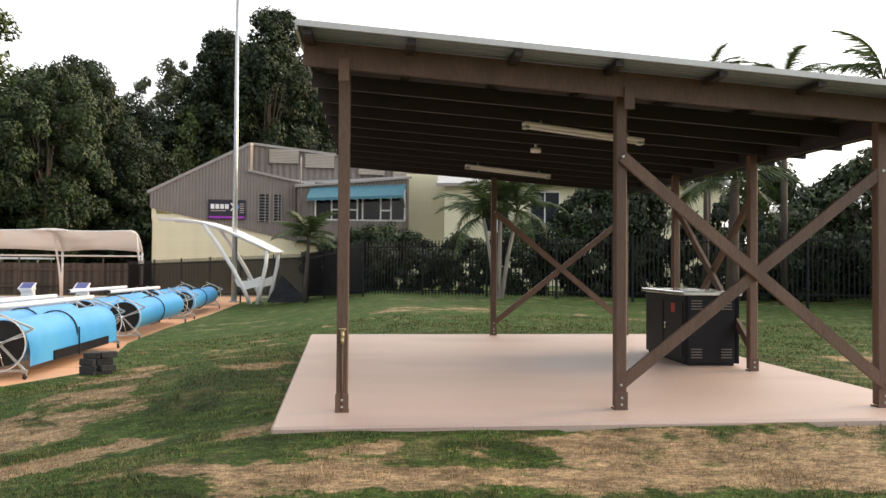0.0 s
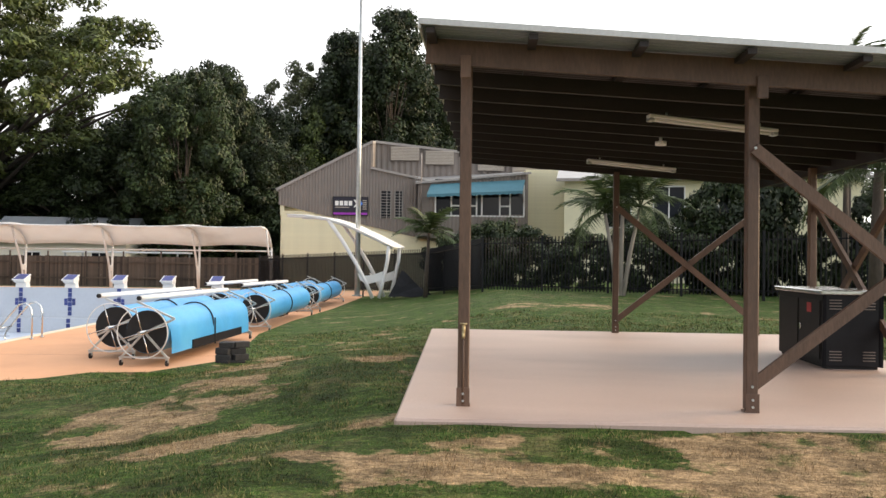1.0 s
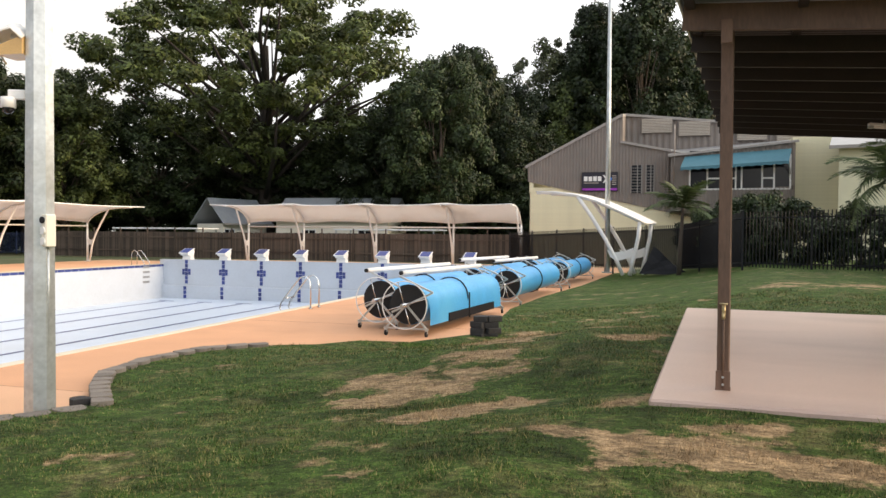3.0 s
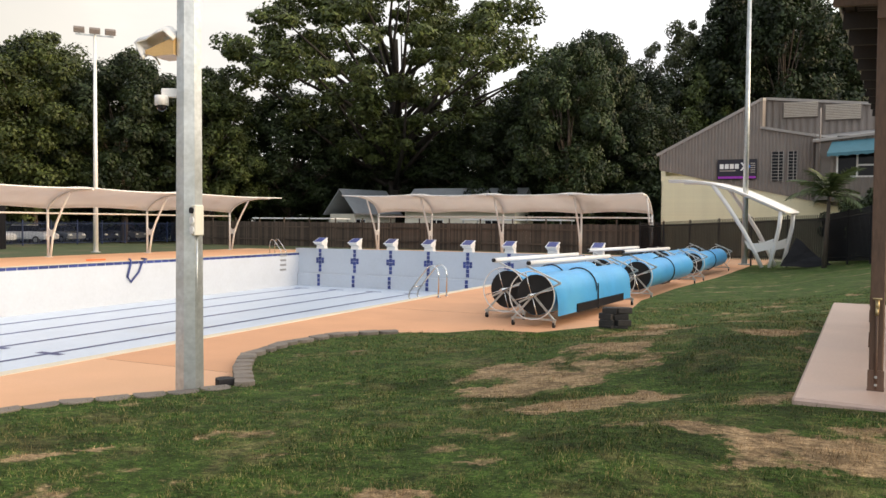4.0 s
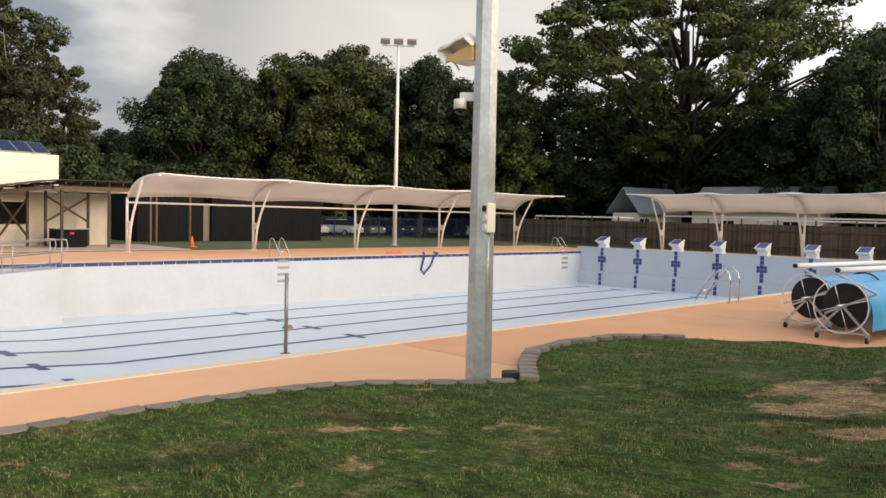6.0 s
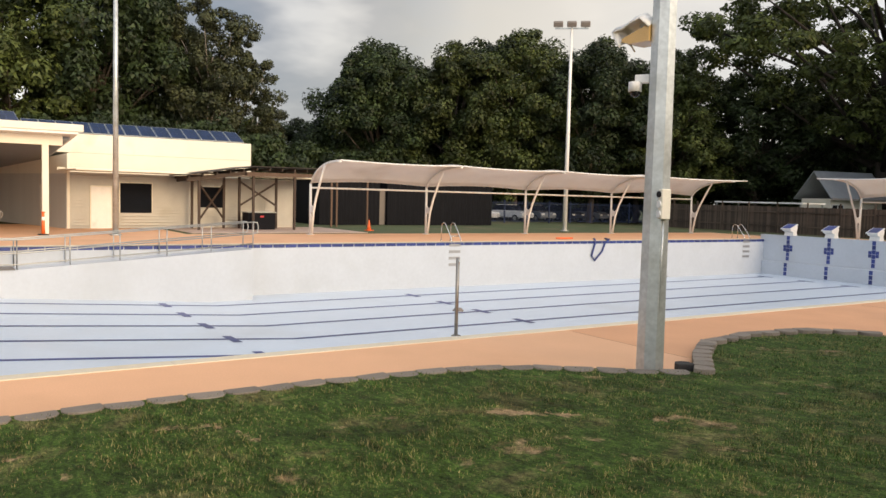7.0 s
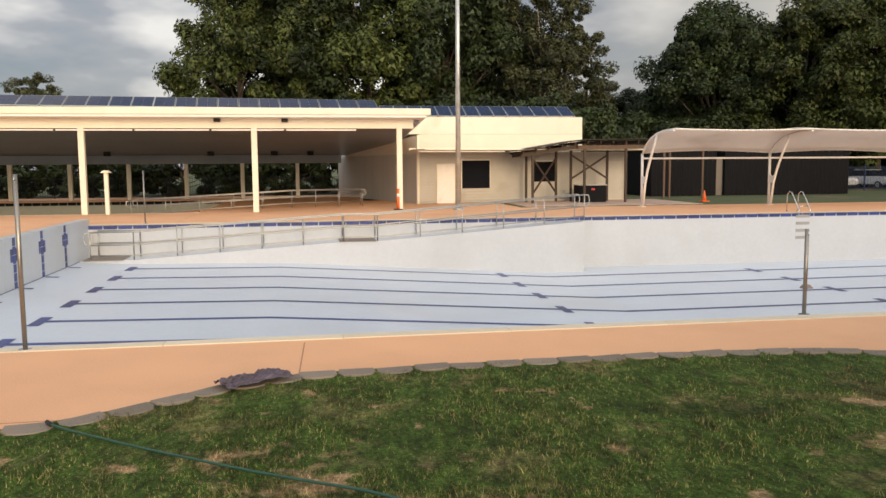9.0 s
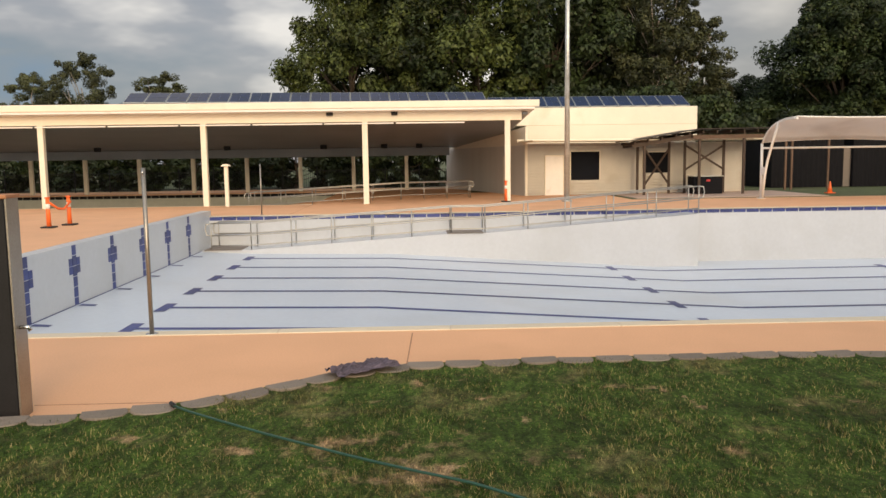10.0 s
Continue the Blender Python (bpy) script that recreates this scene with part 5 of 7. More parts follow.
        for x in (-0.42, 0.42):
            bm = B()
            tube(bm, [(x - 0.018, yy, 0.055), (x + 0.018, yy, 0.055)], 0.055, 12)
            c = part("castor", bm, M_RUBBER, t)
            bm = B()
            box(bm, x - 0.028, x + 0.028, yy - 0.02, yy + 0.02, 0.06, 0.15)
            part("fork", bm, M_GALV, c)
    return t


build_reel(pose(-4.95, 14.50, 0, 0, 0, -4.6), 4.8, 0.39, True)
build_reel(pose(-5.88, 15.45, 0, 0, 0, -4.6), 4.8, 0.39, False)
build_reel(pose(-4.42, 21.3, 0, 0, 0, -2.0), 6.2, 0.38, False)
build_reel(pose(-5.55, 21.9, 0, 0, 0, -2.0), 6.2, 0.38, False)
build_reel(pose(-4.12, 29.4, 0, 0, 0, -1.5), 6.6, 0.36, False)
build_reel(pose(-5.25, 29.8, 0, 0, 0, -1.5), 6.6, 0.36, False)


def build_roller(p, q):
    t = thing("cover_roller", Matrix.Identity(4), "white aluminium roller tube lying over the cover reels", "roller tube", "roller tubes")
    p, q = Vector(p), Vector(q)
    part("tube", tube(B(), [p, q], 0.050, 12), M_WHITE, t)
    d = (q - p).normalized()
    for a, s in ((p, -1), (q, 1)):
        part("end_plug", tube(B(), [a + s * 0.001 * d, a + s * 0.04 * d], 0.042, 10), M_RUBBER, t)


for dx, y0, L in ((0, 14.9, 4.6), (-1.0, 15.6, 4.6), (0.15, 22.5, 4.8), (-0.95, 22.9, 4.8)):
    build_roller((-5.12 + dx, y0 - 0.35, 1.20), (-4.74 + dx, y0 + L, 1.17))


# ---- starting blocks ----
def build_block(x, y, z):
    t = thing("starting_block", pose(x, y, z) @ Matrix.Scale(1.02, 4), "white starting block with a dark blue sloping top", "starting block", "starting blocks")
    bm = B()
    prism(bm, [(-0.05, 0.0), (0.40, 0.0), (0.32, 0.20), (0.40, 0.48), (0.34, 0.60), (-0.24, 0.38), (-0.26, 0.30), (0.02, 0.20)], "x", -0.27, 0.27)
    part("pedestal", bm, M_WHITE, t)
    bm = B()
    prism(bm, [(-0.32, 0.355), (0.36, 0.615), (0.34, 0.665), (-0.34, 0.405)], "x", -0.32, 0.32)
    top = part("platform", bm, M_WHITE, t)
    bm = B()
    prism(bm, [(-0.30, 0.421), (0.30, 0.651), (0.297, 0.661), (-0.303, 0.431)], "x", -0.26, 0.26)
    part("grip_mat", bm, M_TILE, top, "dark blue grip mat")
    for s in (-0.3, 0.3):
        part("hand_grip", tube(B(), [(s, -0.05, 0.36), (s, 0.12, 0.30), (s, 0.3, 0.40)], 0.018, 6), M_WHITE, t)
    return t


first = None
for k in range(8):
    m = (POOL_X0 + 1.6 + 2.51 * k, POOL_Y1 + 0.02, 0.281)
    if first is None:
        first = build_block(*m)
    else:
        copy_thing(first, pose(*m))  # same size as the first


# ---- poles ----
def build_main_pole():
    t = thing("light_pole", pose(-6.49, 6.80, 0.0, 0, 0, 20), "tall galvanised octagonal light pole beside the pool deck", "light pole")
    bm = B()
    tube(bm, [(0, 0, 0.0), (0, 0, 9.0)], 0.165, 8, r1=0.11)
    for f in bm.faces:
        f.smooth = False
    part("shaft", bm, M_GALV, t)
    bm = B()
    box(bm, -0.2, 0.2, -0.2, 0.2, -0.02, 0.015)
    part("base_plate", bm, M_GALV, t)
    inv = pose(0, 0, 0, 0, 0, -20)
    # floodlight head on its short arm, hood above and amber glass below
    side = inv @ pose(0, 0, 0, 0, 0, 12)
    hood = B()
    rows = []
    for v in (-0.17, -0.09, 0.0, 0.09, 0.17):
        drop = 0.9 * v * v * 3.0
        rows.append([hood.verts.new((u, v, z - drop)) for u, z in ((-0.10, 4.02), (-0.22, 4.13), (-0.32, 4.10), (-0.43, 4.04), (-0.56, 4.02), (-0.50, 3.90), (-0.46, 3.84))])
    for r0, r1 in zip(rows, rows[1:]):
        for i in range(6):
            hood.faces.new((r0[i], r0[i + 1], r1[i + 1], r1[i])).smooth = True
    fl = part("floodlight", hood, M_WHITE, t, "pale grey curved floodlight hood", m=side)
    fl.modifiers.new("thick", "SOLIDIFY").thickness = 0.02
    part("lens", prism(B(), [(-0.10, 3.99), (-0.45, 3.86), (-0.45, 3.82), (-0.34, 3.79), (-0.10, 3.80)], "y", -0.15, 0.15), M_LENS, fl, "amber tinted lens")
    part("arm", bar(B(), (-0.08, 0, 3.94), (-0.30, 0, 4.02), 0.05), M_GALV, fl)
    # dome camera on its arm
    bm = B()
    box(bm, -0.30, -0.13, -0.03, 0.03, 3.34, 3.44, bevel=0.008)
    arm = part("camera_arm", bm, M_WHITE, t, "white bracket", m=inv @ pose(0, 0, 0, 0, 0, 30))
    bm = B()
    tube(bm, [(-0.30, 0, 3.36), (-0.30, 0, 3.32), (-0.30, 0, 3.25)], 0.075, 14)
    part("camera_housing", bm, M_WHITE, arm)
    bm = B()
    bmesh.ops.create_uvsphere(bm, u_segments=14, v_segments=8, radius=0.06, matrix=Matrix.Translation((-0.30, 0, 3.245)))
    part("dome", bm, M_GLASS, arm, "dark camera dome")
    # outlet box
    bm = B()
    box(bm, 0.10, 0.20, -0.06, 0.06, 1.80, 2.14, bevel=0.01)
    ob = part("outlet_box", bm, M_CREAM, t, "cream switch and socket box", m=inv @ pose(0, 0, 0, 0, 0, -15))
    for z in (1.86, 1.97):
        bm = B()
        tube(bm, [(0.15, -0.055, z), (0.15, -0.075, z)], 0.042, 14)
        part("socket_cover", bm, M_WHITE, ob)
    bm = B()
    tube(bm, [(0.15, -0.055, 2.08), (0.15, -0.08, 2.08)], 0.035, 12)
    part("switch", bm, M_BLACK, ob)
    bm = B()
    tube(bm, [(0.15, 0, 1.80), (0.15, 0, 1.3), (0.13, 0, 0.05)], 0.013, 6)
    part("conduit", bm, M_GALV, ob)


M_LENS = mat("amber_lens", (0.62, 0.40, 0.16), 0.25, vary=0.1, scale=8)
build_main_pole()


def build_pole(x, y, z, h, r0, r1, label, heads=0, name="flood_light_pole", face=0):
    t = thing(name, pose(x, y, z, 0, 0, face), label, "light pole")
    bm = B()
    tube(bm, [(0, 0, 0), (0, 0, h)], r0, 12, r1=r1)
    part("shaft", bm, M_WHITE if heads == 3 else M_GALV, t)
    bm = B()
    tube(bm, [(0, 0, 0.0), (0, 0, 0.05)], r0 * 1.9, 10)
    part("base_plate", bm, M_GALV, t)
    if heads:
        bm = B()
        box(bm, -0.95 * (heads > 1) - 0.1, 0.95 * (heads > 1) + 0.1, -0.04, 0.04, h - 0.06, h + 0.02)
        part("cross_arm", bm, M_GALV, t)
    for k in range(heads):
        u = (k - (heads - 1) / 2) * 0.85
        bm = B()
        box(bm, u - 0.30, u + 0.30, -0.16, 0.16, h + 0.10, h + 0.42, m=Matrix.Translation((0, 0, h)) @ pose(0, 0, 0, -28) @ Matrix.Translation((0, 0, -h)), bevel=0.03)
        fl = part("flood_light", bm, M_GREYWALL, t, "grey flood light head")
        bm = B()
        bar(bm, (u, 0, h), (u, 0, h + 0.22), 0.06)
        part("yoke", bm, M_GALV, fl)
    return t


build_pole(-39.2, 34.4, 0.0, 12.9, 0.15, 0.08, "tall white pole with three flood lights behind the canopy", 3, face=229)
build_pole(-36.35, 6.6, 0.0, 13.5, 0.13, 0.075, "tall galvanised pole beside the kiosk", 0)
build_pole(-2.91, 36.2, 0.28, 13.5, 0.125, 0.07, "tall pale galvanised pole at the corner of the lawn", 1)
build_pole(-80.0, 28.5, 0.0, 13.2, 0.12, 0.07, "far galvanised pole with lights among the trees", 2, face=60)


# ---- pool hardware ----
def build_ladder(x, y, s):
    """Grab rails; s: +1 opens towards +x."""
    t = thing("pool_ladder", pose(x, y, 0.012), "polished steel pool ladder rails", "pool ladder", "pool ladders")
    for dy in (-0.25, 0.25):
        bm = B()
        tube(bm, [(0.42 * s, dy, 0), (0.42 * s, dy, 0.55), (0.38 * s, dy, 0.74), (0.26 * s, dy, 0.83), (0.12 * s, dy, 0.80), (-0.12 * s, dy, 0.52), (-0.42 * s, dy, 0.12), (-0.46 * s, dy, -0.02), (-0.40 * s, dy, -0.10), (-0.22 * s, dy, -0.14)], 0.021, 8)
        r = part("rail", bm, M_STEEL, t)
        bm = B()
        tube(bm, [(0.42 * s, dy, 0), (0.42 * s, dy, 0.02)], 0.05, 10)
        part("rose", bm, M_STEEL, r)
    bm = B()
    tube(bm, [(-0.30 * s, -0.25, 0.25), (-0.30 * s, 0.25, 0.25)], 0.018, 6)
    part("cross_bar", bm, M_STEEL, t)


build_ladder(-9.42, 18.9, 1)
build_ladder(-30.15, 19.65, -1)
build_ladder(-30.15, 40.1, -1)


def build_post(x, y, h, label):
    t = thing("lane_post", pose(x, y, 0.0), label, "post", "posts along the pool edge")
    part("shaft", tube(B(), [(0, 0, 0), (0, 0, h)], 0.026, 10), M_STEELD, t)
    part("flange", tube(B(), [(0, 0, 0.0), (0, 0, 0.018)], 0.07, 12), M_STEEL, t)
    part("eye_bolt", tube(B(), ring_points((0.0, 0.0, h - 0.06), 0.035, 10), 0.008, 5, closed=True), M_STEEL, t)


M_STEELD = mat("dull_steel", (0.30, 0.28, 0.25), 0.35, 0.85, vary=0.2, scale=4)
build_post(-9.53, 6.14, 1.13, "short dull steel post at the pool edge")
build_post(-9.36, -3.31, 1.92, "tall dull steel post at the pool edge")
build_post(-30.2, -6.0, 1.9, "tall dull steel post at the pool edge")


def build_rail(name, pts, heights, spacing, label, closed_ends=True):
    """A handrail of horizontal tubes along points (x, y, z), with posts."""
    t = thing(name, Matrix.Identity(4), label, "handrail")
    pts = [Vector(p) for p in pts]
    for h in heights:
        line = [p + Vector((0, 0, h)) for p in pts]
        part("rail_tube", tube(B(), line, 0.022, 8), M_RAIL, t)
    if closed_ends:
        for p, q in ((pts[0], pts[1]), (pts[-1], pts[-2])):
            d = (p - q).normalized()
            a, b = p + Vector((0, 0, heights[0])), p + Vector((0, 0, heights[1]))
            part("end_bend", tube(B(), [a, a + d * 0.16 - Vector((0, 0, 0.03)), (a + b) / 2 + d * 0.2, b + d * 0.16 + Vector((0, 0, 0.03)), b], 0.022, 8), M_RAIL, t)
    for a, b in zip(pts, pts[1:]):
        n = max(1, round((b - a).length / spacing))
        for i in range(n + 1):
            p = a.lerp(b, i / n)
            part("baluster", tube(B(), [p, p + Vector((0, 0, heights[0]))], 0.02, 8), M_RAIL, t)
    return t


def build_ramp():
    t = thing("entry_ramp", (0, 0, 0), "white concrete entry ramp along the pool wall", "ramp")
    bm = B()
    prism(bm, [(-7.84, -1.6), (-7.84, -1.12), (-6.1, -1.12), (1.0, -0.66), (2.2, -0.66), (9.9, -0.10), (9.9, -2.15), (-1.0, -2.0)], "x", POOL_X0 + 0.015, -28.55)
    part("ramp_body", bm, M_POOL, t)
    for y in (-7.0, 1.6):
        bm = B()
        z = -1.12 if y < 0 else -0.66
        box(bm, POOL_X0 + 0.1, -28.5, y - 0.75, y + 0.55, z, z + 0.02)
        part("grating", bm, M_GREYWALL, t, "dark grated landing")


build_ramp()
build_rail("ramp_handrail", [(-28.6, -7.5, -1.12), (-28.6, -6.1, -1.12), (-28.6, 1.0, -0.66), (-28.6, 2.2, -0.66), (-28.6, 9.9, -0.06)], (0.95, 0.52, 0.16), 1.5, "stainless steel handrail along the pool entry ramp")
build_rail("ramp_handrail", [(-29.7, -7.5, -1.12), (-29.7, -6.1, -1.12), (-29.7, 1.0, -0.66), (-29.7, 2.2, -0.66), (-29.7, 9.9, -0.06)], (0.93, 0.50), 1.5, "stainless steel handrail on the wall side of the ramp")
build_rail("deck_handrail", [(-40.9, 2.5, 0.0), (-40.2, -1.0, -0.02), (-37.6, -8.0, -0.30)], (0.85, 0.55, 0.25), 1.4, "stainless steel handrail of the second pool's ramp")
build_rail("deck_handrail", [(-42.2, 2.5, 0.0), (-41.6, -1.0, -0.02), (-39.0, -8.0, -0.30)], (0.85, 0.55), 1.4, "stainless steel handrail of the second pool's ramp")


def build_second_pool():
    t = thing("second_pool", (0, 0, 0), "empty grey green tiled pool under the pavilion roof", "swimming pool", kind="structure")
    x0, x1, y0, y1 = SP_X0, SP_X1, SP_Y0, SP_Y1
    for name, q in (("wall_far", (x0 - 0.2, x0, y0, y1)), ("wall_near", (x1, x1 + 0.2, y0, y1)), ("wall_end", (x0 - 0.2, x1 + 0.2, y1, y1 + 0.2)), ("wall_end", (x0 - 0.2, x1 + 0.2, y0 - 0.2, y0))):
        part(name, box(B(), *q, -1.5, -0.005), M_HOB, t)
    part("basin_floor", box(B(), x0, x1, y0, y1, -1.5, -1.3), M_HOB, t)
    me = to_mesh("tile", box(B(), 0, 0.012, 0.02, 0.48, -0.22, -0.04), M_DARK)
    for k in range(80):
        part("waterline_tile", me, None, t, m=pose(x0, y0 + 0.5 * k, 0))
    part("coping", box(B(), x0 - 0.35, x0 + 0.03, y0, y1, -0.03, 0.02, bevel=0.008), M_DECK, t)
    part("coping", box(B(), x1 - 0.03, x1 + 0.15, y0, y1, -0.03, 0.008, bevel=0.004), M_COPING, t)
    # sloping way in, between its two handrails
    bm = B()
    lo = [bm.verts.new(p) for p in ((-41.7, -5.0, -1.4), (-38.9, -5.0, -1.4), (-37.5, -8.2, -1.4), (-39.3, -8.2, -1.4))]
    hi = [bm.verts.new(p) for p in ((-41.7, -5.0, -0.02), (-38.9, -5.0, -0.02), (-37.5, -8.2, -0.30), (-39.3, -8.2, -0.30))]
    for i in range(4):
        bm.faces.new((lo[i], lo[(i + 1) % 4], hi[(i + 1) % 4], hi[i]))
    bm.faces.new(hi)
    bmesh.ops.recalc_face_normals(bm, faces=bm.faces)
    part("ramp", bm, M_DECK, t)
    lamp = thing("deck_column", pose(-36.45, -8.71, 0), "short cream lamp column with a cap at the pavilion", "column")
    part("shaft", box(B(), -0.085, 0.085, -0.085, 0.085, 0, 1.80, bevel=0.02), M_CREAM, lamp)
    bm = B()
    prism(bm, [(-0.2, 1.80), (0.2, 1.80), (0.09, 1.90), (-0.09, 1.90)], "x", -0.18, 0.18)
    part("cap", bm, M_CREAM, lamp)


M_HOB = mat("grey_green_tile", (0.36, 0.37, 0.32), 0.5, vary=0.12, scale=3)
build_second_pool()


# ---- kerb blocks along the lawn ----
M_ROCK = mat("dark_wall_block", (0.036, 0.034, 0.033), 0.85, vary=0.25, scale=6, bump=0.5, spread=0.4)


def build_kerb():
    t = thing("kerb", (0, 0, 0), "grey concrete kerb blocks edging the lawn", "kerb", kind="structure")
    pts = [Vector((x, y, 0)) for y, x in EDGE if -7.0 <= y <= 12.3]
    bm = B()
    prof = [(-0.20, 0.16), (0.20, 0.16), (0.215, 0.03), (0.16, -0.075), (0.06, -0.115), (-0.06, -0.115), (-0.16, -0.075), (-0.215, 0.03)]
    prism(bm, [(u, -v) for u, v in prof], "z", 0.0, 0.115)
    bmesh.ops.bevel(bm, geom=[e for e in bm.edges], offset=0.008, segments=1, affect="EDGES")
    me = to_mesh("kerb_block", bm, M_CONC)
    dark = me.copy()
    dark.materials.clear()
    dark.materials.append(M_ROCK)
    rng = random.Random(5)
    d, step = 0.2, 0.345
    total = [0.0]
    for a, b in zip(pts, pts[1:]):
        total.append(total[-1] + (b - a).length)
    while d < total[-1] - 0.1:
        i = max(k for k in range(len(total)) if total[k] <= d)
        a, b = pts[i], pts[min(i + 1, len(pts) - 1)]
        p = a.lerp(b, (d - total[i]) / max(1e-6, total[min(i + 1, len(total) - 1)] - total[i]))
        ang = math.degrees(math.atan2(b.y - a.y, b.x - a.x))
        stacked = 7.05 < p.y < 8.6
        shrink = Matrix.Diagonal((0.56, 0.85, 0.8, 1) if stacked else (0.80, 0.84, 1, 1))
        dr = (b - a).normalized()
        part("kerb_block", me, None, t, m=pose(p.x + 0.14 * dr.y, p.y - 0.14 * dr.x, (0.03 if stacked else 0.0) - 0.003 + rng.uniform(-0.006, 0.006), rng.uniform(-2, 2), rng.uniform(-2, 2), ang + 180 + rng.uniform(-4, 4)) @ shrink)
        d += (0.27 if stacked else step) * rng.uniform(0.97, 1.05)
    part("wall_block", dark, None, t, m=pose(-6.36, 7.22, 0.0, 0, 0, 60) @ Matrix.Diagonal((0.5, 0.7, 1.1, 1)))
    # dark stacked blocks at the end of the reels' bay
    for lvl in range(4):
        for k in range(2):
            part("wall_block", dark, None, t, m=pose(-3.55 + 0.19 * k + rng.uniform(-0.03, 0.03), 14.55 + 0.07 * k + 0.03 * lvl + 0.002 * k, 0.108 * lvl - 0.01, rng.uniform(-3, 3), rng.uniform(-3, 3), -14 + 14 * (lvl % 2) + 30 * k + rng.uniform(-8, 8)) @ Matrix.Diagonal((0.66, 1.05, 0.93, 1)))


build_kerb()


# ---- loose things on the lawn ----
def build_hose():
    t = thing("garden_hose", Matrix.Identity(4), "thin green garden hose lying across the grass", "hose")
    way = [(-6.16, -2.10), (-6.0, -1.94), (-5.76, -1.67), (-5.51, -1.38), (-5.25, -1.09), (-5.0, -0.8), (-4.64, -0.38), (-4.25, 0.05), (-3.8, 0.5), (-3.2, 1.0)]
    fine = []
    for (x0, y0), (x1, y1) in zip(way, way[1:]):
        for i in range(6):
            s = i / 6
            x, y = x0 + (x1 - x0) * s, y0 + (y1 - y0) * s
            fine.append((x, y, lawn_z(x, y) + 0.028))
    part("hose_line", tube(B(), fine, 0.009, 7), M_HOSE, t)
    part("nozzle", tube(B(), [fine[0], Vector(fine[0]) + Vector((-0.08, -0.05, 0.0))], 0.016, 8), M_RUBBER, t)


M_HOSE = mat("green_hose", (0.022, 0.075, 0.050), 0.35, vary=0.15, scale=10)
build_hose()


def build_cloth():
    verts, quads = [], []
    n, m = 26, 14
    for i in range(n + 1):
        for j in range(m + 1):
            u, v = (i / n - 0.5) * 0.66, (j / m - 0.5) * 0.34
            h = 0.05 + 0.05 * noise.noise(Vector((u * 9, v * 14, 1))) + 0.025 * noise.noise(Vector((u * 26, v * 30, 4)))
            h *= max(0.15, 1 - (2.2 * u) ** 2 * 0.5) * max(0.1, 1 - (5.2 * v) ** 2 * 0.7)
            verts.append((u + 0.04 * noise.noise(Vector((v * 9, 2, 0))), v * (1 + 0.3 * noise.noise(Vector((u * 8, 0, 7)))), max(0.008, h * 1.35)))
    for i in range(n):
        for j in range(m):
            quads.append((i * (m + 1) + j, (i + 1) * (m + 1) + j, (i + 1) * (m + 1) + j + 1, i * (m + 1) + j + 1))
    ob = new("towel", fast_mesh("towel", verts, quads, M_CLOTH, True))
    ob.matrix_basis = pose(-7.10, -0.73, 0.125, 0, 0, 124) @ Matrix.Diagonal((0.95, 0.80, 0.92, 1))
    tagged(ob, "crumpled grey purple cloth lying on the kerb", "cloth")


M_CLOTH = mat("grey_purple_cloth", (0.085, 0.068, 0.09), 0.9, vary=0.95, scale=5, fine=25, bump=0.4, stretch=(1, 6, 1))
build_cloth()


def build_shower():
    t = thing("shower_bollard", pose(-6.36, -3.52, 0, 0, 0, 8), "black and stainless shower bollard at the deck edge", "shower")
    bm = B()
    box(bm, -0.13, 0.13, -0.19, 0.19, 0, 1.72, bevel=0.008)
    part("body", bm, M_BLACK, t)
    bm = B()
    box(bm, -0.14, 0.12, 0.191, 0.203, 0.0, 1.72)
    part("side_plate", bm, M_STEELD, t, "stainless side plate")
    bm = B()
    box(bm, -0.15, 0.15, -0.21, 0.215, 1.72, 1.75, bevel=0.006)
    part("cap", bm, M_CLAY, t, "terracotta coloured cap")
    bm = B()
    tube(bm, [(0.02, 0.2, 0.72), (0.02, 0.26, 0.72), (0.02, 0.28, 0.69)], 0.016, 8)
    part("tap", bm, M_STEEL, t)


M_CLAY = mat("clay_cap", (0.42, 0.19, 0.09), 0.7)
build_shower()


def build_bollard(x, y):
    t = thing("traffic_bollard", pose(x, y, 0), "orange plastic traffic bollard with pale band and rubber base", "traffic bollard", "orange bollards")
    part("body", tube(B(), [(0, 0, 0.05), (0, 0, 0.5), (0, 0, 0.92)], 0.075, 12, r1=0.055), M_ORANGE, t)
    part("band", tube(B(), [(0, 0, 0.6), (0, 0, 0.75)], 0.067, 12), M_WHITE, t)
    part("cap", tube(B(), [(0, 0, 0.92), (0, 0, 0.97)], 0.08, 12), M_ORANGE, t)
    bm = B()
    box(bm, -0.2, 0.2, -0.2, 0.2, 0, 0.05, bevel=0.02)
    part("base", bm, M_RUBBER, t)


for x, y in ((-25.7, -11.8), (-26.75, -11.6), (-36.7, 3.86)):
    build_bollard(x, y)
tape = thing("barrier_tape", Matrix.Identity(4), "orange tape sagging between two bollards", "tape")
part("strip", tube(B(), [(-25.7, -11.73, 0.78), (-26.1, -11.66, 0.58), (-26.4, -11.6, 0.56), (-26.75, -11.53, 0.78)], 0.04, 5), M_ORANGE, tape)


def build_cone(x, y):
    t = thing("traffic_cone", pose(x, y, 0.0), "orange traffic cone on the grass", "traffic cone")
    part("cone", tube(B(), [(0, 0, 0.04), (0, 0, 0.30), (0, 0, 0.60)], 0.13, 12, r1=0.025), M_ORANGE, t)
    bm = B()
    box(bm, -0.2, 0.2, -0.2, 0.2, 0, 0.04)
    part("base", bm, M_ORANGE, t)


build_cone(-40.3, 20.8)


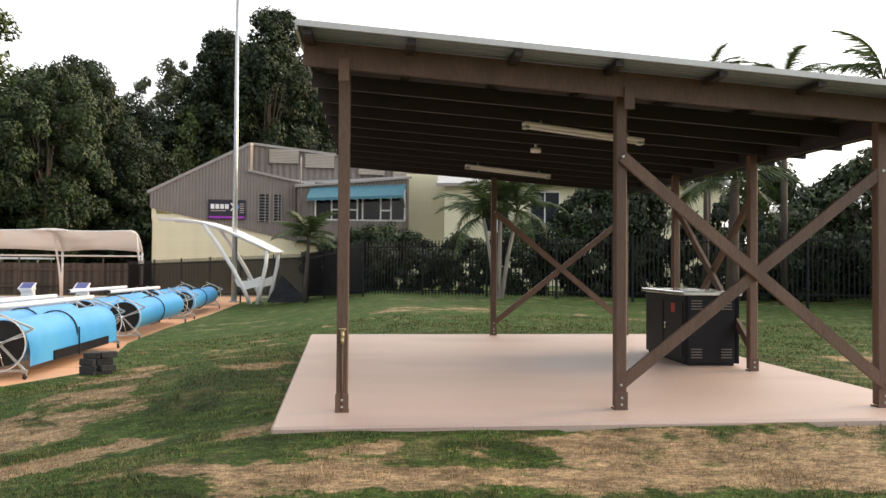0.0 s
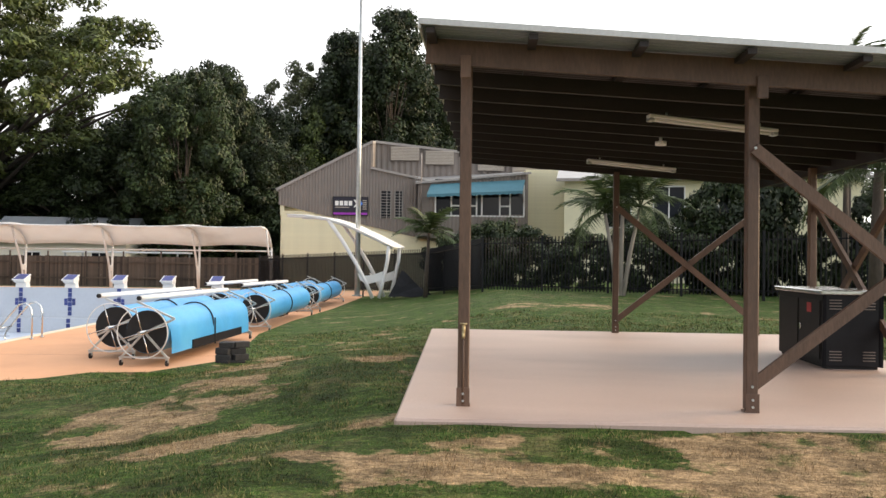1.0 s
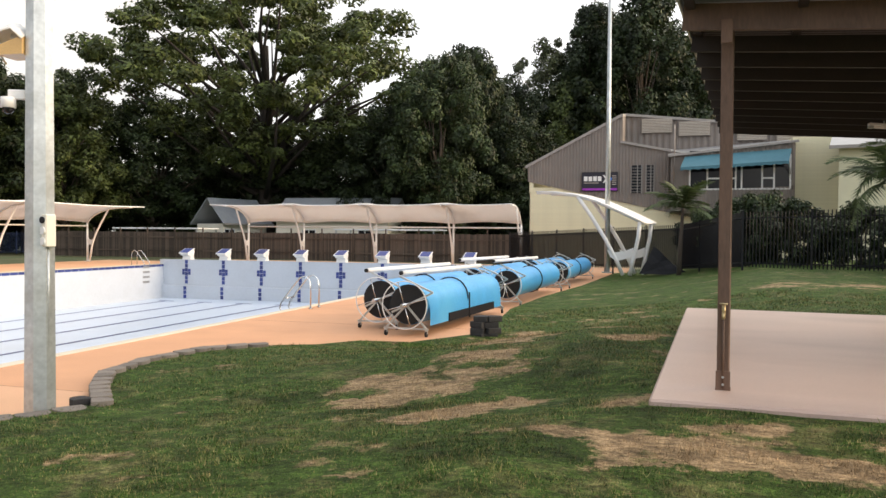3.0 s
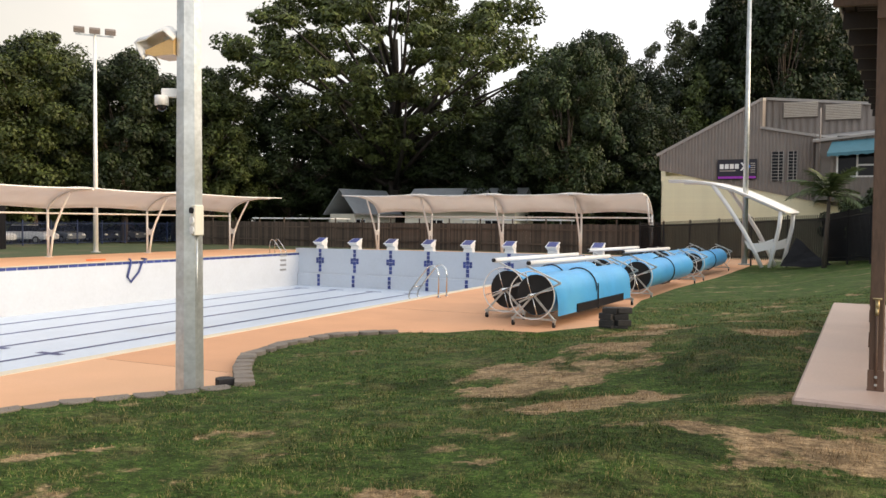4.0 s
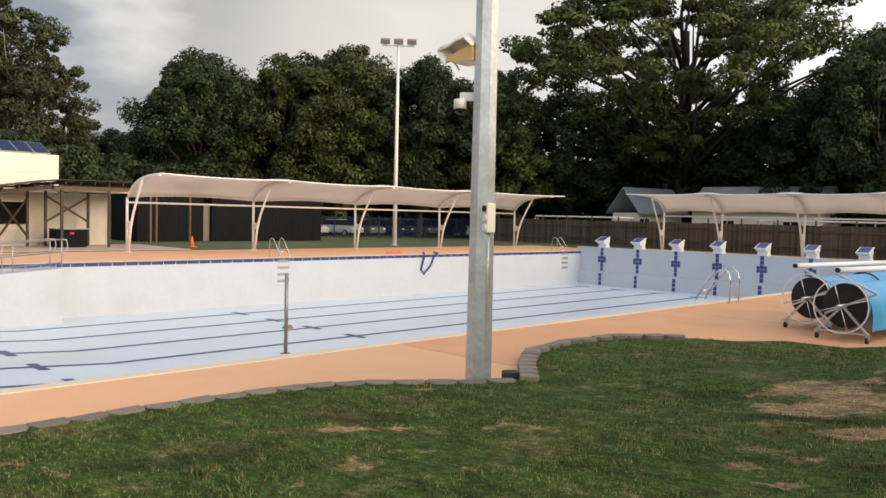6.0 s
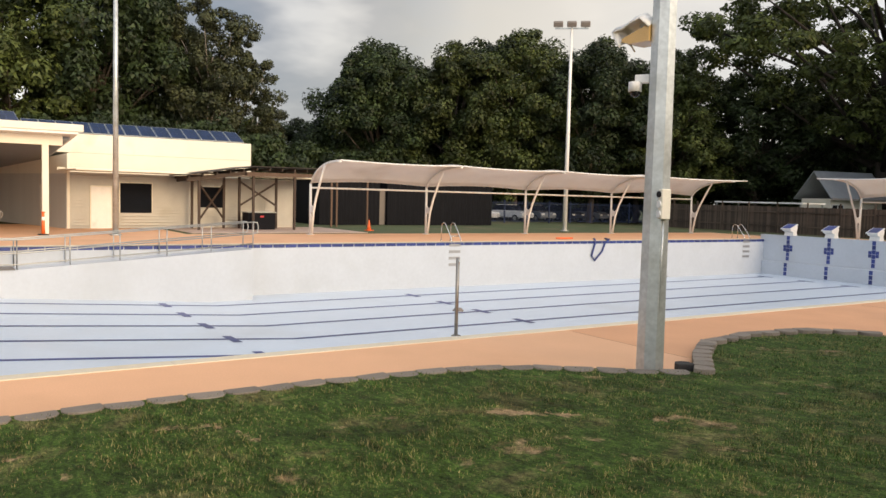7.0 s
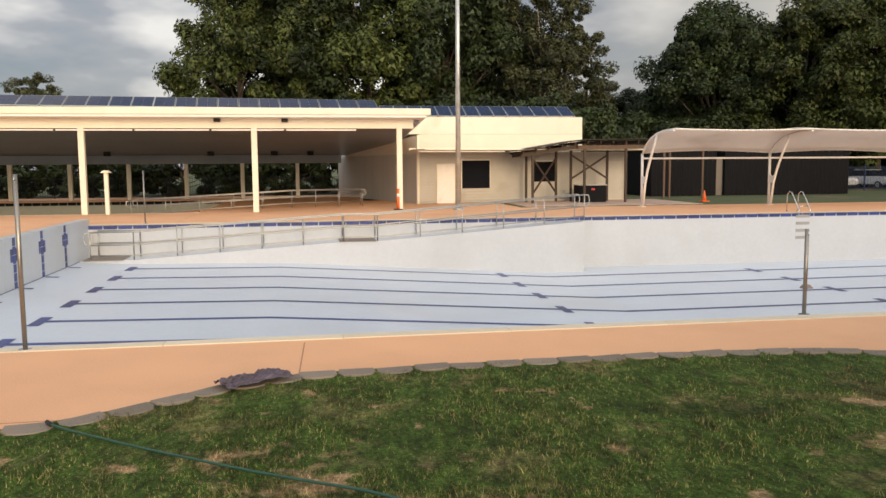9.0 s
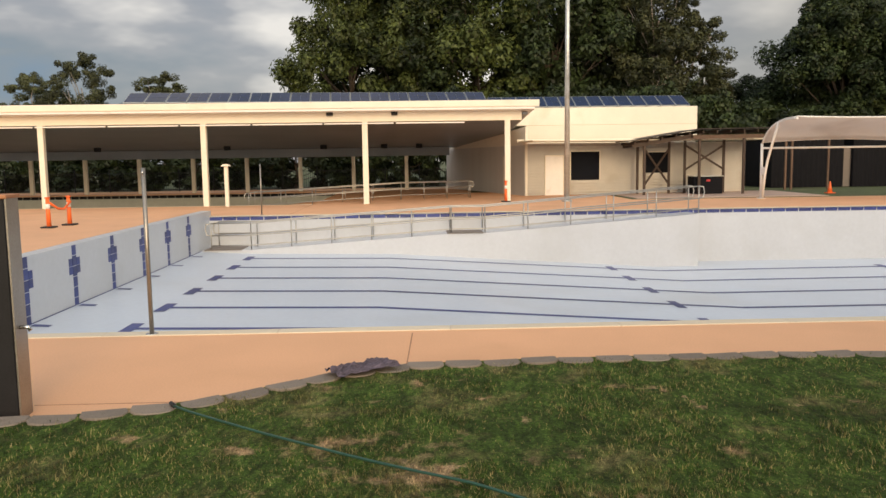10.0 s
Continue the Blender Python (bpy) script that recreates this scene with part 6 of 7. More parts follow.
def build_lane_tool():
    t = thing("vacuum_hose", Matrix.Identity(4), "dark blue hose hanging over the pool edge", "hose")
    part("hose_loop", tube(B(), [(-30.4, 28.6, 0.06), (-29.9, 28.2, 0.06), (-29.75, 28.1, -0.1), (-29.76, 27.9, -0.75), (-29.76, 28.1, -1.0), (-29.76, 28.6, -0.55), (-29.76, 28.8, -0.1), (-29.9, 29.2, 0.05), (-30.6, 29.6, 0.05)], 0.05, 7), M_TILE, t)
    part("handle", tube(B(), [(-30.9, 27.6, 0.07), (-31.0, 26.6, 0.07)], 0.04, 7), M_ORANGE, t)
    d = thing("floor_drain", pose(-23.3, 15.5, -2.09), "grey dome lying on the pool floor", "drain cover")
    part("dome", tube(B(), [(0, 0, 0), (0, 0, 0.12), (0, 0, 0.2)], 0.26, 12, r1=0.12), M_GREYWALL, d)


build_lane_tool()


# ---- pergola beside the kiosk ----
M_PERG = mat("dark_stained_timber", (0.055, 0.035, 0.024), 0.7, vary=0.25, scale=5, fine=50, bump=0.2, stretch=(1, 1, 0.25))


def build_pergola():
    t = thing("timber_pergola", (0, 0, 0), "dark brown timber pergola beside the kiosk", "pergola")
    def top(y):
        return float(np.interp(y, (10.7, 14.1, 18.0), (2.76, 3.30, 3.34)))
    for x, y in ((-41.0, 11.46), (-41.0, 14.3), (-41.0, 16.6), (-42.8, 11.6), (-42.8, 13.3), (-42.8, 14.15), (-42.8, 16.25)):
        bm = B()
        box(bm, x - 0.06, x + 0.06, y - 0.06, y + 0.06, 0, top(y) - 0.16, bevel=0.006)
        part("post", bm, M_PERG, t)
    for p, q in (((-41.0, 11.46, 0.5), (-42.8, 13.3, 2.4)), ((-41.0, 11.46, 2.35), (-42.8, 13.3, 0.5)), ((-42.72, 14.15, 1.25), (-42.72, 16.25, 2.55)), ((-42.76, 14.15, 2.55), (-42.76, 16.25, 1.25))):
        part("brace", bar(B(), p, q, 0.05, 0.10), M_PERG, t)
    for x in (-40.93, -42.8):
        part("beam", bar(B(), (x, 10.8, 2.52), (x, 13.9, 2.98), 0.08, 0.2), M_PERG, t)
        # lighter timber than the rest: sunlight on this beam is in its colour
        part("beam", bar(B(), (x, 13.8, 2.93), (x, 17.6, 2.95), 0.08, 0.2), M_TIMBER, t, "brown beam with sunlight put into its lighter colour")
    for k in range(11):
        y = 10.85 + 0.7 * k
        part("rafter", bar(B(), (-40.6, y, top(y) - 0.12), (-43.5, y, top(y) - 0.12), 0.05, 0.14), M_PERG, t)
    bm = B()
    prism(bm, [(10.6, 2.74), (14.1, 3.30), (18.0, 3.34), (18.0, 3.37), (14.1, 3.34), (10.6, 2.79)], "x", -43.6, -40.45)
    # sheet colour includes the dark of its shaded underside
    part("roof_sheet", bm, M_CEILD, t, "thin dark roof sheet")
    g = thing("garden_bin", pose(-41.8, 14.9, 0), "dark barbecue cabinet under the pergola", "barbecue")
    part("body", box(B(), -0.5, 0.5, -0.75, 0.75, 0, 0.9, bevel=0.02), M_DARK, g)
    part("top", box(B(), -0.55, 0.55, -0.8, 0.8, 0.9, 0.95, bevel=0.01), M_GALV, g)
    part("label_plate", box(B(), 0.5, 0.51, -0.1, 0.1, 0.65, 0.75), M_RED, g)


build_pergola()


def build_shed():
    t = thing("dark_shed", (0, 0, 0), "long charcoal sheet clad shed behind the canopy", "shed")
    for y0, y1 in ((21.2, 25.6), (26.2, 35.0)):
        bm = B()
        n = int((y1 - y0) / 0.3)
        prev = None
        for i in range(n * 2 + 1):
            y = y0 + (y1 - y0) * i / (n * 2)
            x = -48 - (0.05 if i % 2 else 0)
            pair = (bm.verts.new((x, y, 0)), bm.verts.new((x, y, 2.95)))
            if prev:
                bm.faces.new((prev[0], pair[0], pair[1], prev[1]))
            prev = pair
        part("cladding", bm, M_DARK, t)
        part("wall_core", box(B(), -52, -48.06, y0, y1, 0, 2.9), M_DARK, t)
        part("roof_edge", box(B(), -52.1, -47.9, y0 - 0.1, y1 + 0.1, 2.95, 3.05), M_GREYWALL, t)
    part("door", box(B(), -48.4, -48.3, 25.6, 26.2, 0, 2.4), M_GREYWALL, t, "grey recessed door")
    for y in (20.65, 21.0, 23.1):
        part("veranda_post", box(B(), -45.05, -44.95, y - 0.05, y + 0.05, 0, 3.0), M_TIMBER, t)


build_shed()


# ---- fences ----
def mesh_mat():
    """Fine dark mesh: half of it is holes."""
    m = mat("dark_fence_mesh", (0.012, 0.012, 0.012), 0.8, vary=0.3, scale=4, bump=0.0, spec=0.1)
    n, l = m.node_tree.nodes, m.node_tree.links
    hole, mx = n.new("ShaderNodeBsdfTransparent"), n.new("ShaderNodeMixShader")
    mx.inputs[0].default_value = 0.42
    l.new(n["Principled BSDF"].outputs[0], mx.inputs[1])
    l.new(hole.outputs[0], mx.inputs[2])
    l.new(mx.outputs[0], n["Material Output"].inputs["Surface"])
    return m


M_MESH = mesh_mat()


def build_black_fence():
    way = [(-9.3, 46.0, 0.05), (0.3, 36.6, 0.45), (2.3, 30.2, 0.82), (16.5, 19.4, 1.0), (27.0, 9.0, 1.0)]
    t = thing("steel_fence", (0, 0, 0), "black powder coated steel picket fence round the lawn", "fence")
    H = 2.0
    one = to_mesh("picket", box(B(), -0.015, 0.015, -0.015, 0.015, 0.05, H), M_BLACK)
    for (x0, y0, z0), (x1, y1, z1) in zip(way, way[1:]):
        a, b = Vector((x0, y0, z0)), Vector((x1, y1, z1))
        n = max(1, round((b - a).length / 2.4))
        for k in range(n):
            p, q = a.lerp(b, k / n), a.lerp(b, (k + 1) / n)
            part("post", box(B(), p.x - 0.035, p.x + 0.035, p.y - 0.035, p.y + 0.035, p.z - 0.3, p.z + H + 0.05), M_BLACK, t)
            for h in (0.2, H - 0.22):
                part("rail", bar(B(), p + Vector((0, 0, h)), q + Vector((0, 0, h)), 0.03, 0.04), M_BLACK, t)
            if x0 < 0:
                off = Vector((0.02, 0.02, 0))
                part("mesh_panel", bar(B(), p + off + Vector((0, 0, 0.98)), q + off + Vector((0, 0, 0.98)), 0.004, 1.75), M_MESH, t, "dark see-through mesh panel")
            m = 19
            for i in range(1, m):
                c = p.lerp(q, i / m)
                part("picket", one, None, t, m=pose(c.x, c.y, c.z, 0, 0, math.degrees(math.atan2(b.y - a.y, b.x - a.x))))


build_black_fence()


def build_timber_fence():
    t = thing("timber_fence", (0, 0, 0), "weathered grey brown timber paling fence", "fence")
    rng = random.Random(3)
    Y = 52.0
    one = to_mesh("paling", box(B(), 0, 0.104, 0, 0.018, 0, 1), M_FENCEWOOD)
    for k in range(17):
        x0 = -48 + 2.4 * k
        for i in range(22):
            x = x0 + 0.109 * i
            h = 1.93 + rng.uniform(-0.02, 0.02)
            part("paling", one, None, t, m=pose(x, Y + rng.uniform(0, 0.012), 0) @ Matrix.Diagonal((1, 1, h, 1)))
        part("post", box(B(), x0 - 0.04, x0 + 0.04, Y - 0.09, Y - 0.01, 0, 2.25), M_FENCEWOOD, t)
        for z in (0.5, 1.5):
            part("rail", box(B(), x0, x0 + 2.4, Y - 0.05, Y - 0.005, z, z + 0.08), M_FENCEWOOD, t)


build_timber_fence()


def build_blue_fence():
    t = thing("pool_fence", (0, 0, 0), "dark blue tubular fence before the car park", "fence")
    one = to_mesh("picket", box(B(), -0.01, 0.01, -0.01, 0.01, 0.1, 1.8), M_NAVY)
    for k in range(10):
        y0 = 35.2 + 2.4 * k
        part("post", box(B(), -53.04, -52.96, y0 - 0.04, y0 + 0.04, 0, 1.9), M_NAVY, t)
        for z in (0.15, 1.65):
            part("rail", bar(B(), (-53, y0, z), (-53, y0 + 2.4, z), 0.03, 0.04), M_NAVY, t)
        for i in range(1, 20):
            y = y0 + 0.12 * i
            part("picket", one, None, t, m=pose(-53, y, 0))


M_NAVY = mat("navy_paint", (0.012, 0.025, 0.07), 0.45, vary=0.2, scale=5)
build_blue_fence()


def build_rear_fence():
    t = thing("rear_fence", (0, 0, 0), "dark tubular fence behind the covered pool", "fence")
    one = to_mesh("picket", box(B(), -0.009, 0.009, -0.009, 0.009, 0.1, 1.35), M_BLACK)
    for k in range(22):
        y0 = -48 + 2.4 * k
        part("post", box(B(), -57.03, -56.97, y0 - 0.03, y0 + 0.03, 0, 1.6), M_BLACK, t)
        for z in (0.15, 1.3):
            part("rail", bar(B(), (-57, y0, z), (-57, y0 + 2.4, z), 0.03), M_BLACK, t)
        for i in range(1, 16):
            part("picket", one, None, t, m=pose(-57, y0 + 0.15 * i, 0))


build_rear_fence()


# ---- cars behind the fence ----
def build_car(x, y, rot, paint, label):
    t = thing("parked_car", pose(x, y, 0, 0, 0, rot), label, "car", "parked cars")
    bm = B()
    prism(bm, [(-2.1, 0.35), (-2.15, 0.75), (-1.95, 0.92), (-1.1, 0.98), (1.2, 0.98), (1.95, 0.86), (2.15, 0.7), (2.12, 0.35)], "y", -0.85, 0.85)
    bmesh.ops.bevel(bm, geom=bm.edges[:], offset=0.06, segments=2, affect="EDGES")
    part("body", bm, paint, t)
    bm = B()
    prism(bm, [(-1.55, 0.97), (-1.15, 1.42), (0.35, 1.46), (1.15, 0.97)], "y", -0.72, 0.72)
    bmesh.ops.bevel(bm, geom=bm.edges[:], offset=0.05, segments=2, affect="EDGES")
    part("cabin", bm, M_GLASS, t, "dark glazed cabin")
    bm = B()
    box(bm, -1.1, 0.3, -0.68, 0.68, 1.44, 1.49, bevel=0.02)
    part("roof", bm, paint, t)
    for wx in (-1.3, 1.35):
        for wy in (-0.82, 0.82):
            w = part("wheel", tube(B(), [(wx, wy - 0.09, 0.31), (wx, wy + 0.09, 0.31)], 0.31, 16), M_RUBBER, t)
            part("rim", tube(B(), [(wx, wy - 0.095, 0.31), (wx, wy + 0.095, 0.31)], 0.19, 12), M_GALV, w)
    for wy in (-0.62, 0.62):
        part("headlight", box(B(), 2.05, 2.17, wy - 0.15, wy + 0.15, 0.62, 0.76, bevel=0.02), M_WHITE, t)


M_CARW = mat("white_car_paint", (0.62, 0.63, 0.65), 0.2, vary=0.02, bump=0)
M_CARS = mat("silver_car_paint", (0.32, 0.34, 0.37), 0.25, 0.5, vary=0.03, bump=0)
M_CARD = mat("dark_car_paint", (0.03, 0.035, 0.05), 0.2, vary=0.05, bump=0)
for k, (y, mtl, lab) in enumerate(((37.6, M_CARS, "silver hatchback parked behind the fence"), (40.6, M_CARW, "white car parked behind the fence"), (44.0, M_CARW, "white car parked behind the fence"),
                                   (47.2, M_CARS, "silver hatchback parked behind the fence"), (50.2, M_CARD, "dark car parked behind the fence"), (53.6, M_CARS, "silver hatchback parked behind the fence"))):
    build_car(-57.5 - 0.3 * (k % 2), y, 8 * (k % 3) - 4, mtl, lab)


# ---- small white cantilever shade by the corner pole ----
def build_white_shade():
    t = thing("cantilever_shade", (0, 0, 0), "white cantilever shade frame at the corner of the lawn", "shade canopy")
    base = [(-6.05, 3.86), (-5.2, 3.84), (-4.3, 3.72), (-3.4, 3.46), (-2.5, 3.06), (-1.9, 2.78), (-1.3, 2.48)]
    for y, dx in ((35.9, 0.0), (37.3, 0.45)):
        prof = [(x + dx, z) for x, z in base]
        part("rib", tube(B(), [(x, y, z) for x, z in prof], 0.075, 8), M_WHITE, t)
        part("strut", tube(B(), [(-4.2 + dx, y, 3.66), (-3.6 + dx, y, 2.8), (-2.95 + dx, y, 1.75), (-2.5 + dx, y, 0.9), (-2.2 + dx, y, 0.2)], 0.085, 8), M_WHITE, t)
        part("post", tube(B(), [(-1.5 + dx, y, 2.55), (-1.55 + dx, y, 1.9), (-1.75 + dx, y, 0.9), (-1.9 + dx, y, 0.2)], 0.085, 8), M_WHITE, t)
        bm = B()
        prism(bm, [(u + dx, w) for u, w in ((-2.9, 1.32), (-2.6, 1.20), (-2.2, 1.24), (-1.75, 1.42), (-1.8, 1.0), (-2.1, 0.92), (-2.45, 0.82), (-2.75, 1.0))], "y", y - 0.025, y + 0.025)
        part("web_plate", bm, M_WHITE, t)
    verts, quads = [], []
    n = 8
    for i in range(n + 1):
        y = 35.8 + 1.6 * i / n
        for x, z in base:
            verts.append((x + 0.5 * i / n - 0.05, y, z + 0.06 - 0.05 * math.sin(math.pi * i / n)))
    m = len(base)
    for i in range(n):
        for j in range(m - 1):
            quads.append((i * m + j, i * m + j + 1, (i + 1) * m + j + 1, (i + 1) * m + j))
    f = part("fabric_panel", fast_mesh("shade", verts, quads, M_WHITE, True), None, t, "white shade cloth")
    f.modifiers.new("thick", "SOLIDIFY").thickness = 0.02
    tarp = thing("tarpaulin", (0, 0, 0), "black tarpaulin heaped beside the shade frame", "tarpaulin")
    bm = B()
    vs = [bm.verts.new(p) for p in ((-1.5, 35.9, 0.25), (0.6, 35.8, 0.30), (-0.1, 36.1, 0.75), (-0.9, 36.3, 1.5), (-1.0, 36.8, 0.3), (0.3, 36.6, 0.35))]
    for f in ((0, 1, 2), (0, 2, 3), (0, 3, 4), (3, 2, 5), (3, 5, 4), (2, 1, 5)):
        bm.faces.new([vs[i] for i in f])
    bmesh.ops.subdivide_edges(bm, edges=bm.edges[:], cuts=3, use_grid_fill=True)
    for v in bm.verts:
        v.co += 0.06 * noise.noise_vector(v.co * 2.0)
    part("sheet", bm, M_BLACK, tarp)


build_white_shade()


# ---- houses beyond ----
def build_house(name, at, w, d, h, ridge, wall, roof, label, wins):
    t = thing(name, at, label, "house")
    part("wall", box(B(), -w / 2, w / 2, 0, d, -0.2, h), wall, t)
    bm = B()
    prism(bm, [(-0.5, h - 0.1), (d / 2, h + ridge), (d + 0.5, h - 0.1), (d + 0.5, h), (d / 2, h + ridge + 0.1), (-0.5, h)], "x", -w / 2 - 0.4, w / 2 + 0.4)
    part("roof", bm, roof, t)
    part("gutter", box(B(), -w / 2 - 0.4, w / 2 + 0.4, -0.62, -0.5, h - 0.12, h + 0.04), M_ROOFTRIM, t)
    for x, z0, ww, hh in wins:
        win = part("window", box(B(), x - ww / 2, x + ww / 2, -0.03, 0.05, z0, z0 + hh), M_GLASS, t, "dark window")
        bm = B()
        for xx in (x - ww / 2, x, x + ww / 2):
            box(bm, xx - 0.03, xx + 0.03, -0.06, -0.03, z0, z0 + hh)
        for z in (z0, z0 + hh):
            box(bm, x - ww / 2, x + ww / 2, -0.07, -0.03, z - 0.04, z + 0.04)
        part("frame", bm, M_WHITE, win)
    return t


build_house("house", pose(15.0, 41.5, 0.8, 0, 0, -14), 15, 8, 5.6, 1.8, M_YBRICK, M_ZINC, "cream two storey house with grey roof behind the fence", [(-4.6, 3.0, 1.3, 2.2), (-2.0, 3.0, 1.6, 2.2), (1.5, 3.2, 2.0, 1.6)])
build_house("house", pose(25.0, 24.0, 0.8, 0, 0, -42), 16, 8, 3.3, 1.4, M_YBRICK, M_ZINC, "low cream house with pale roof behind the fence", [(-4.6, 1.2, 1.5, 1.2), (1.0, 1.2, 2.0, 1.2)])
build_house("house", pose(-37.6, 65.0, 0.0, 0, 0, 76), 5.5, 3.2, 2.7, 2.2, M_CREAM, M_TIN, "low house with grey metal gable roof behind the timber fence", [(-2.0, 1.0, 1.2, 1.2)])
build_house("house", pose(-28.0, 62.5, 0.0, 0, 0, 4), 10, 6, 3.0, 1.95, M_CREAM, M_TIN, "long low house with metal roof behind the timber fence", [(-2.0, 1.0, 1.2, 1.2), (3.0, 1.0, 1.2, 1.2)])
for cx in (-40.0, -20.5):
    c = thing("carport", pose(cx, 55.0, 0), "open carport with flat white metal roof behind the fence", "carport", "carports behind the fence")
    part("roof", box(B(), -4, 4, 0, 3, 2.15, 2.27, bevel=0.02), M_WHITE, c)
    for px_ in (-3.8, 3.8):
        for py_ in (0.1, 2.9):
            part("post", box(B(), px_ - 0.05, px_ + 0.05, py_ - 0.05, py_ + 0.05, -0.1, 2.15), M_GALV, c)


# ---- vegetation ----
def leaf_cloud(centres, radii, per, size, rng, flat=0.75, droop=0.0):
    """Leaf quads scattered through clusters; returns vertices and faces."""
    C = np.repeat(np.asarray(centres), per, axis=0)
    R = np.repeat(np.asarray(radii), per)
    n = len(C)
    d = rng.normal(size=(n, 3))
    d *= (R * (0.35 + 0.65 * rng.random(n) ** 0.6) / np.linalg.norm(d, axis=1))[:, None]
    d[:, 2] *= flat
    p = C + d
    facing = d / R[:, None] * 1.1 + rng.normal(size=(n, 3)) * 0.42 + np.array((0, 0, 0.55 - droop))
    facing /= np.linalg.norm(facing, axis=1)[:, None]
    a = np.cross(facing, rng.normal(size=(n, 3)))
    a /= np.linalg.norm(a, axis=1)[:, None]
    b = np.cross(a, facing)
    s = size * (0.6 + 0.8 * rng.random(n))[:, None]
    a, b = a * s, b * s * 0.55
    verts = np.stack([p - a, p + 0.7 * a + b, p + 0.7 * a - b], 1).reshape(-1, 3)
    quads = np.arange(3 * n).reshape(n, 3)
    return verts, quads


def crown_clusters(rng, n, height, radius, low, shape, size=(0.14, 0.25)):
    out, rad = [], []
    while len(out) < n:
        u = rng.uniform(-1, 1, 3)
        r = np.linalg.norm(u)
        if r > 1 or r < 0.45 and rng.random() < 0.7:
            continue
        z = low + (height - low) * (u[2] * 0.5 + 0.5)
        k = (z - low) / (height - low)
        wide = {"round": (max(0.0, 1 - (2 * k - 0.9) ** 2 * 0.62)) ** 0.5, "tall": 0.55 + 0.45 * math.sin(math.pi * min(1, k + 0.15)), "broad": (max(0.05, 1 - (2 * k - 0.85) ** 2 * 0.55)) ** 0.5}[shape]
        out.append((u[0] * radius * wide, u[1] * radius * wide, z))
        rad.append(radius * rng.uniform(*size))
    return out, rad


def trunk_mesh(name, rng, height, r, clusters, material, low, limbs=22):
    bm = B()
    top = height * 0.72
    pts = [(0.15 * math.sin(i * 1.3), 0.15 * math.cos(i * 1.7), top * i / 7) for i in range(8)]
    pts[0] = (0, 0, -0.3)
    tube(bm, pts, r, 9, r1=r * 0.25)
    picks = rng.choice(len(clusters), size=min(len(clusters), limbs), replace=False)
    for k in picks:
        c = Vector(clusters[k])
        z0 = max(low * 0.55, min(top * 0.9, c.z * rng.uniform(0.35, 0.7)))
        a = Vector((0, 0, z0))
        mid = a.lerp(c, 0.5) + Vector((rng.uniform(-0.5, 0.5), rng.uniform(-0.5, 0.5), -0.3 + 0.9 * rng.random()))
        tube(bm, [a, mid, c], r * 0.33, 6, r1=r * 0.06)
    return to_mesh(name, bm, material)


def tree_kind(seed, height, radius, low, n, per, size, shape, leaf, bark, r, clump=(0.14, 0.25), flat=0.75):
    rng = np.random.default_rng(seed)
    cl, rad = crown_clusters(rng, n, height, radius, low, shape, clump)
    v, q = leaf_cloud(cl, rad, per, size, rng, flat)
    return trunk_mesh("trunk", rng, height, r, cl, bark, low, 60 if shape == "broad" else 22), fast_mesh("crown", v, q, leaf), height, radius


M_BARKD = mat("dark_bark", (0.035, 0.028, 0.022), 0.9, vary=0.4, scale=2, fine=14, bump=0.6, stretch=(1, 1, 0.3))
KINDS = {
    "fig": tree_kind(1, 26.0, 15.5, 6.0, 330, 230, 0.22, "broad", M_LEAF, M_BARKD, 0.75, (0.055, 0.115), 0.52),
    "round_a": tree_kind(2, 17.0, 6.5, 1.5, 135, 320, 0.19, "round", M_LEAF, M_BARK, 0.35, (0.12, 0.26)),
    "round_b": tree_kind(3, 17.0, 6.5, 2.0, 135, 310, 0.19, "round", M_LEAFD, M_BARK, 0.35, (0.12, 0.26)),
    "tall": tree_kind(4, 26.0, 7.5, 5.0, 160, 280, 0.22, "tall", M_LEAFD, M_BARK, 0.4, (0.11, 0.25)),
    "gum": tree_kind(5, 19.0, 6.5, 4.0, 150, 190, 0.16, "round", M_LEAFG, M_PALEBARK, 0.30, (0.08, 0.17)),
    "bush": tree_kind(6, 5.0, 3.6, 0.0, 60, 170, 0.17, "round", M_LEAFD, M_BARK, 0.10),
}


def plant(kind, x, y, height, radius, rot, label, z=-0.1, name="tree"):
    trunk, crown, h, r = KINDS[kind]
    m = pose(x, y, z, 0, 0, rot) @ Matrix.Diagonal((radius / r, radius / r, height / h, 1))
    t = thing(name, m, label, "bush" if name == "bush" else "tree")
    part("trunk", trunk, None, t)
    part("crown", crown, None, t)


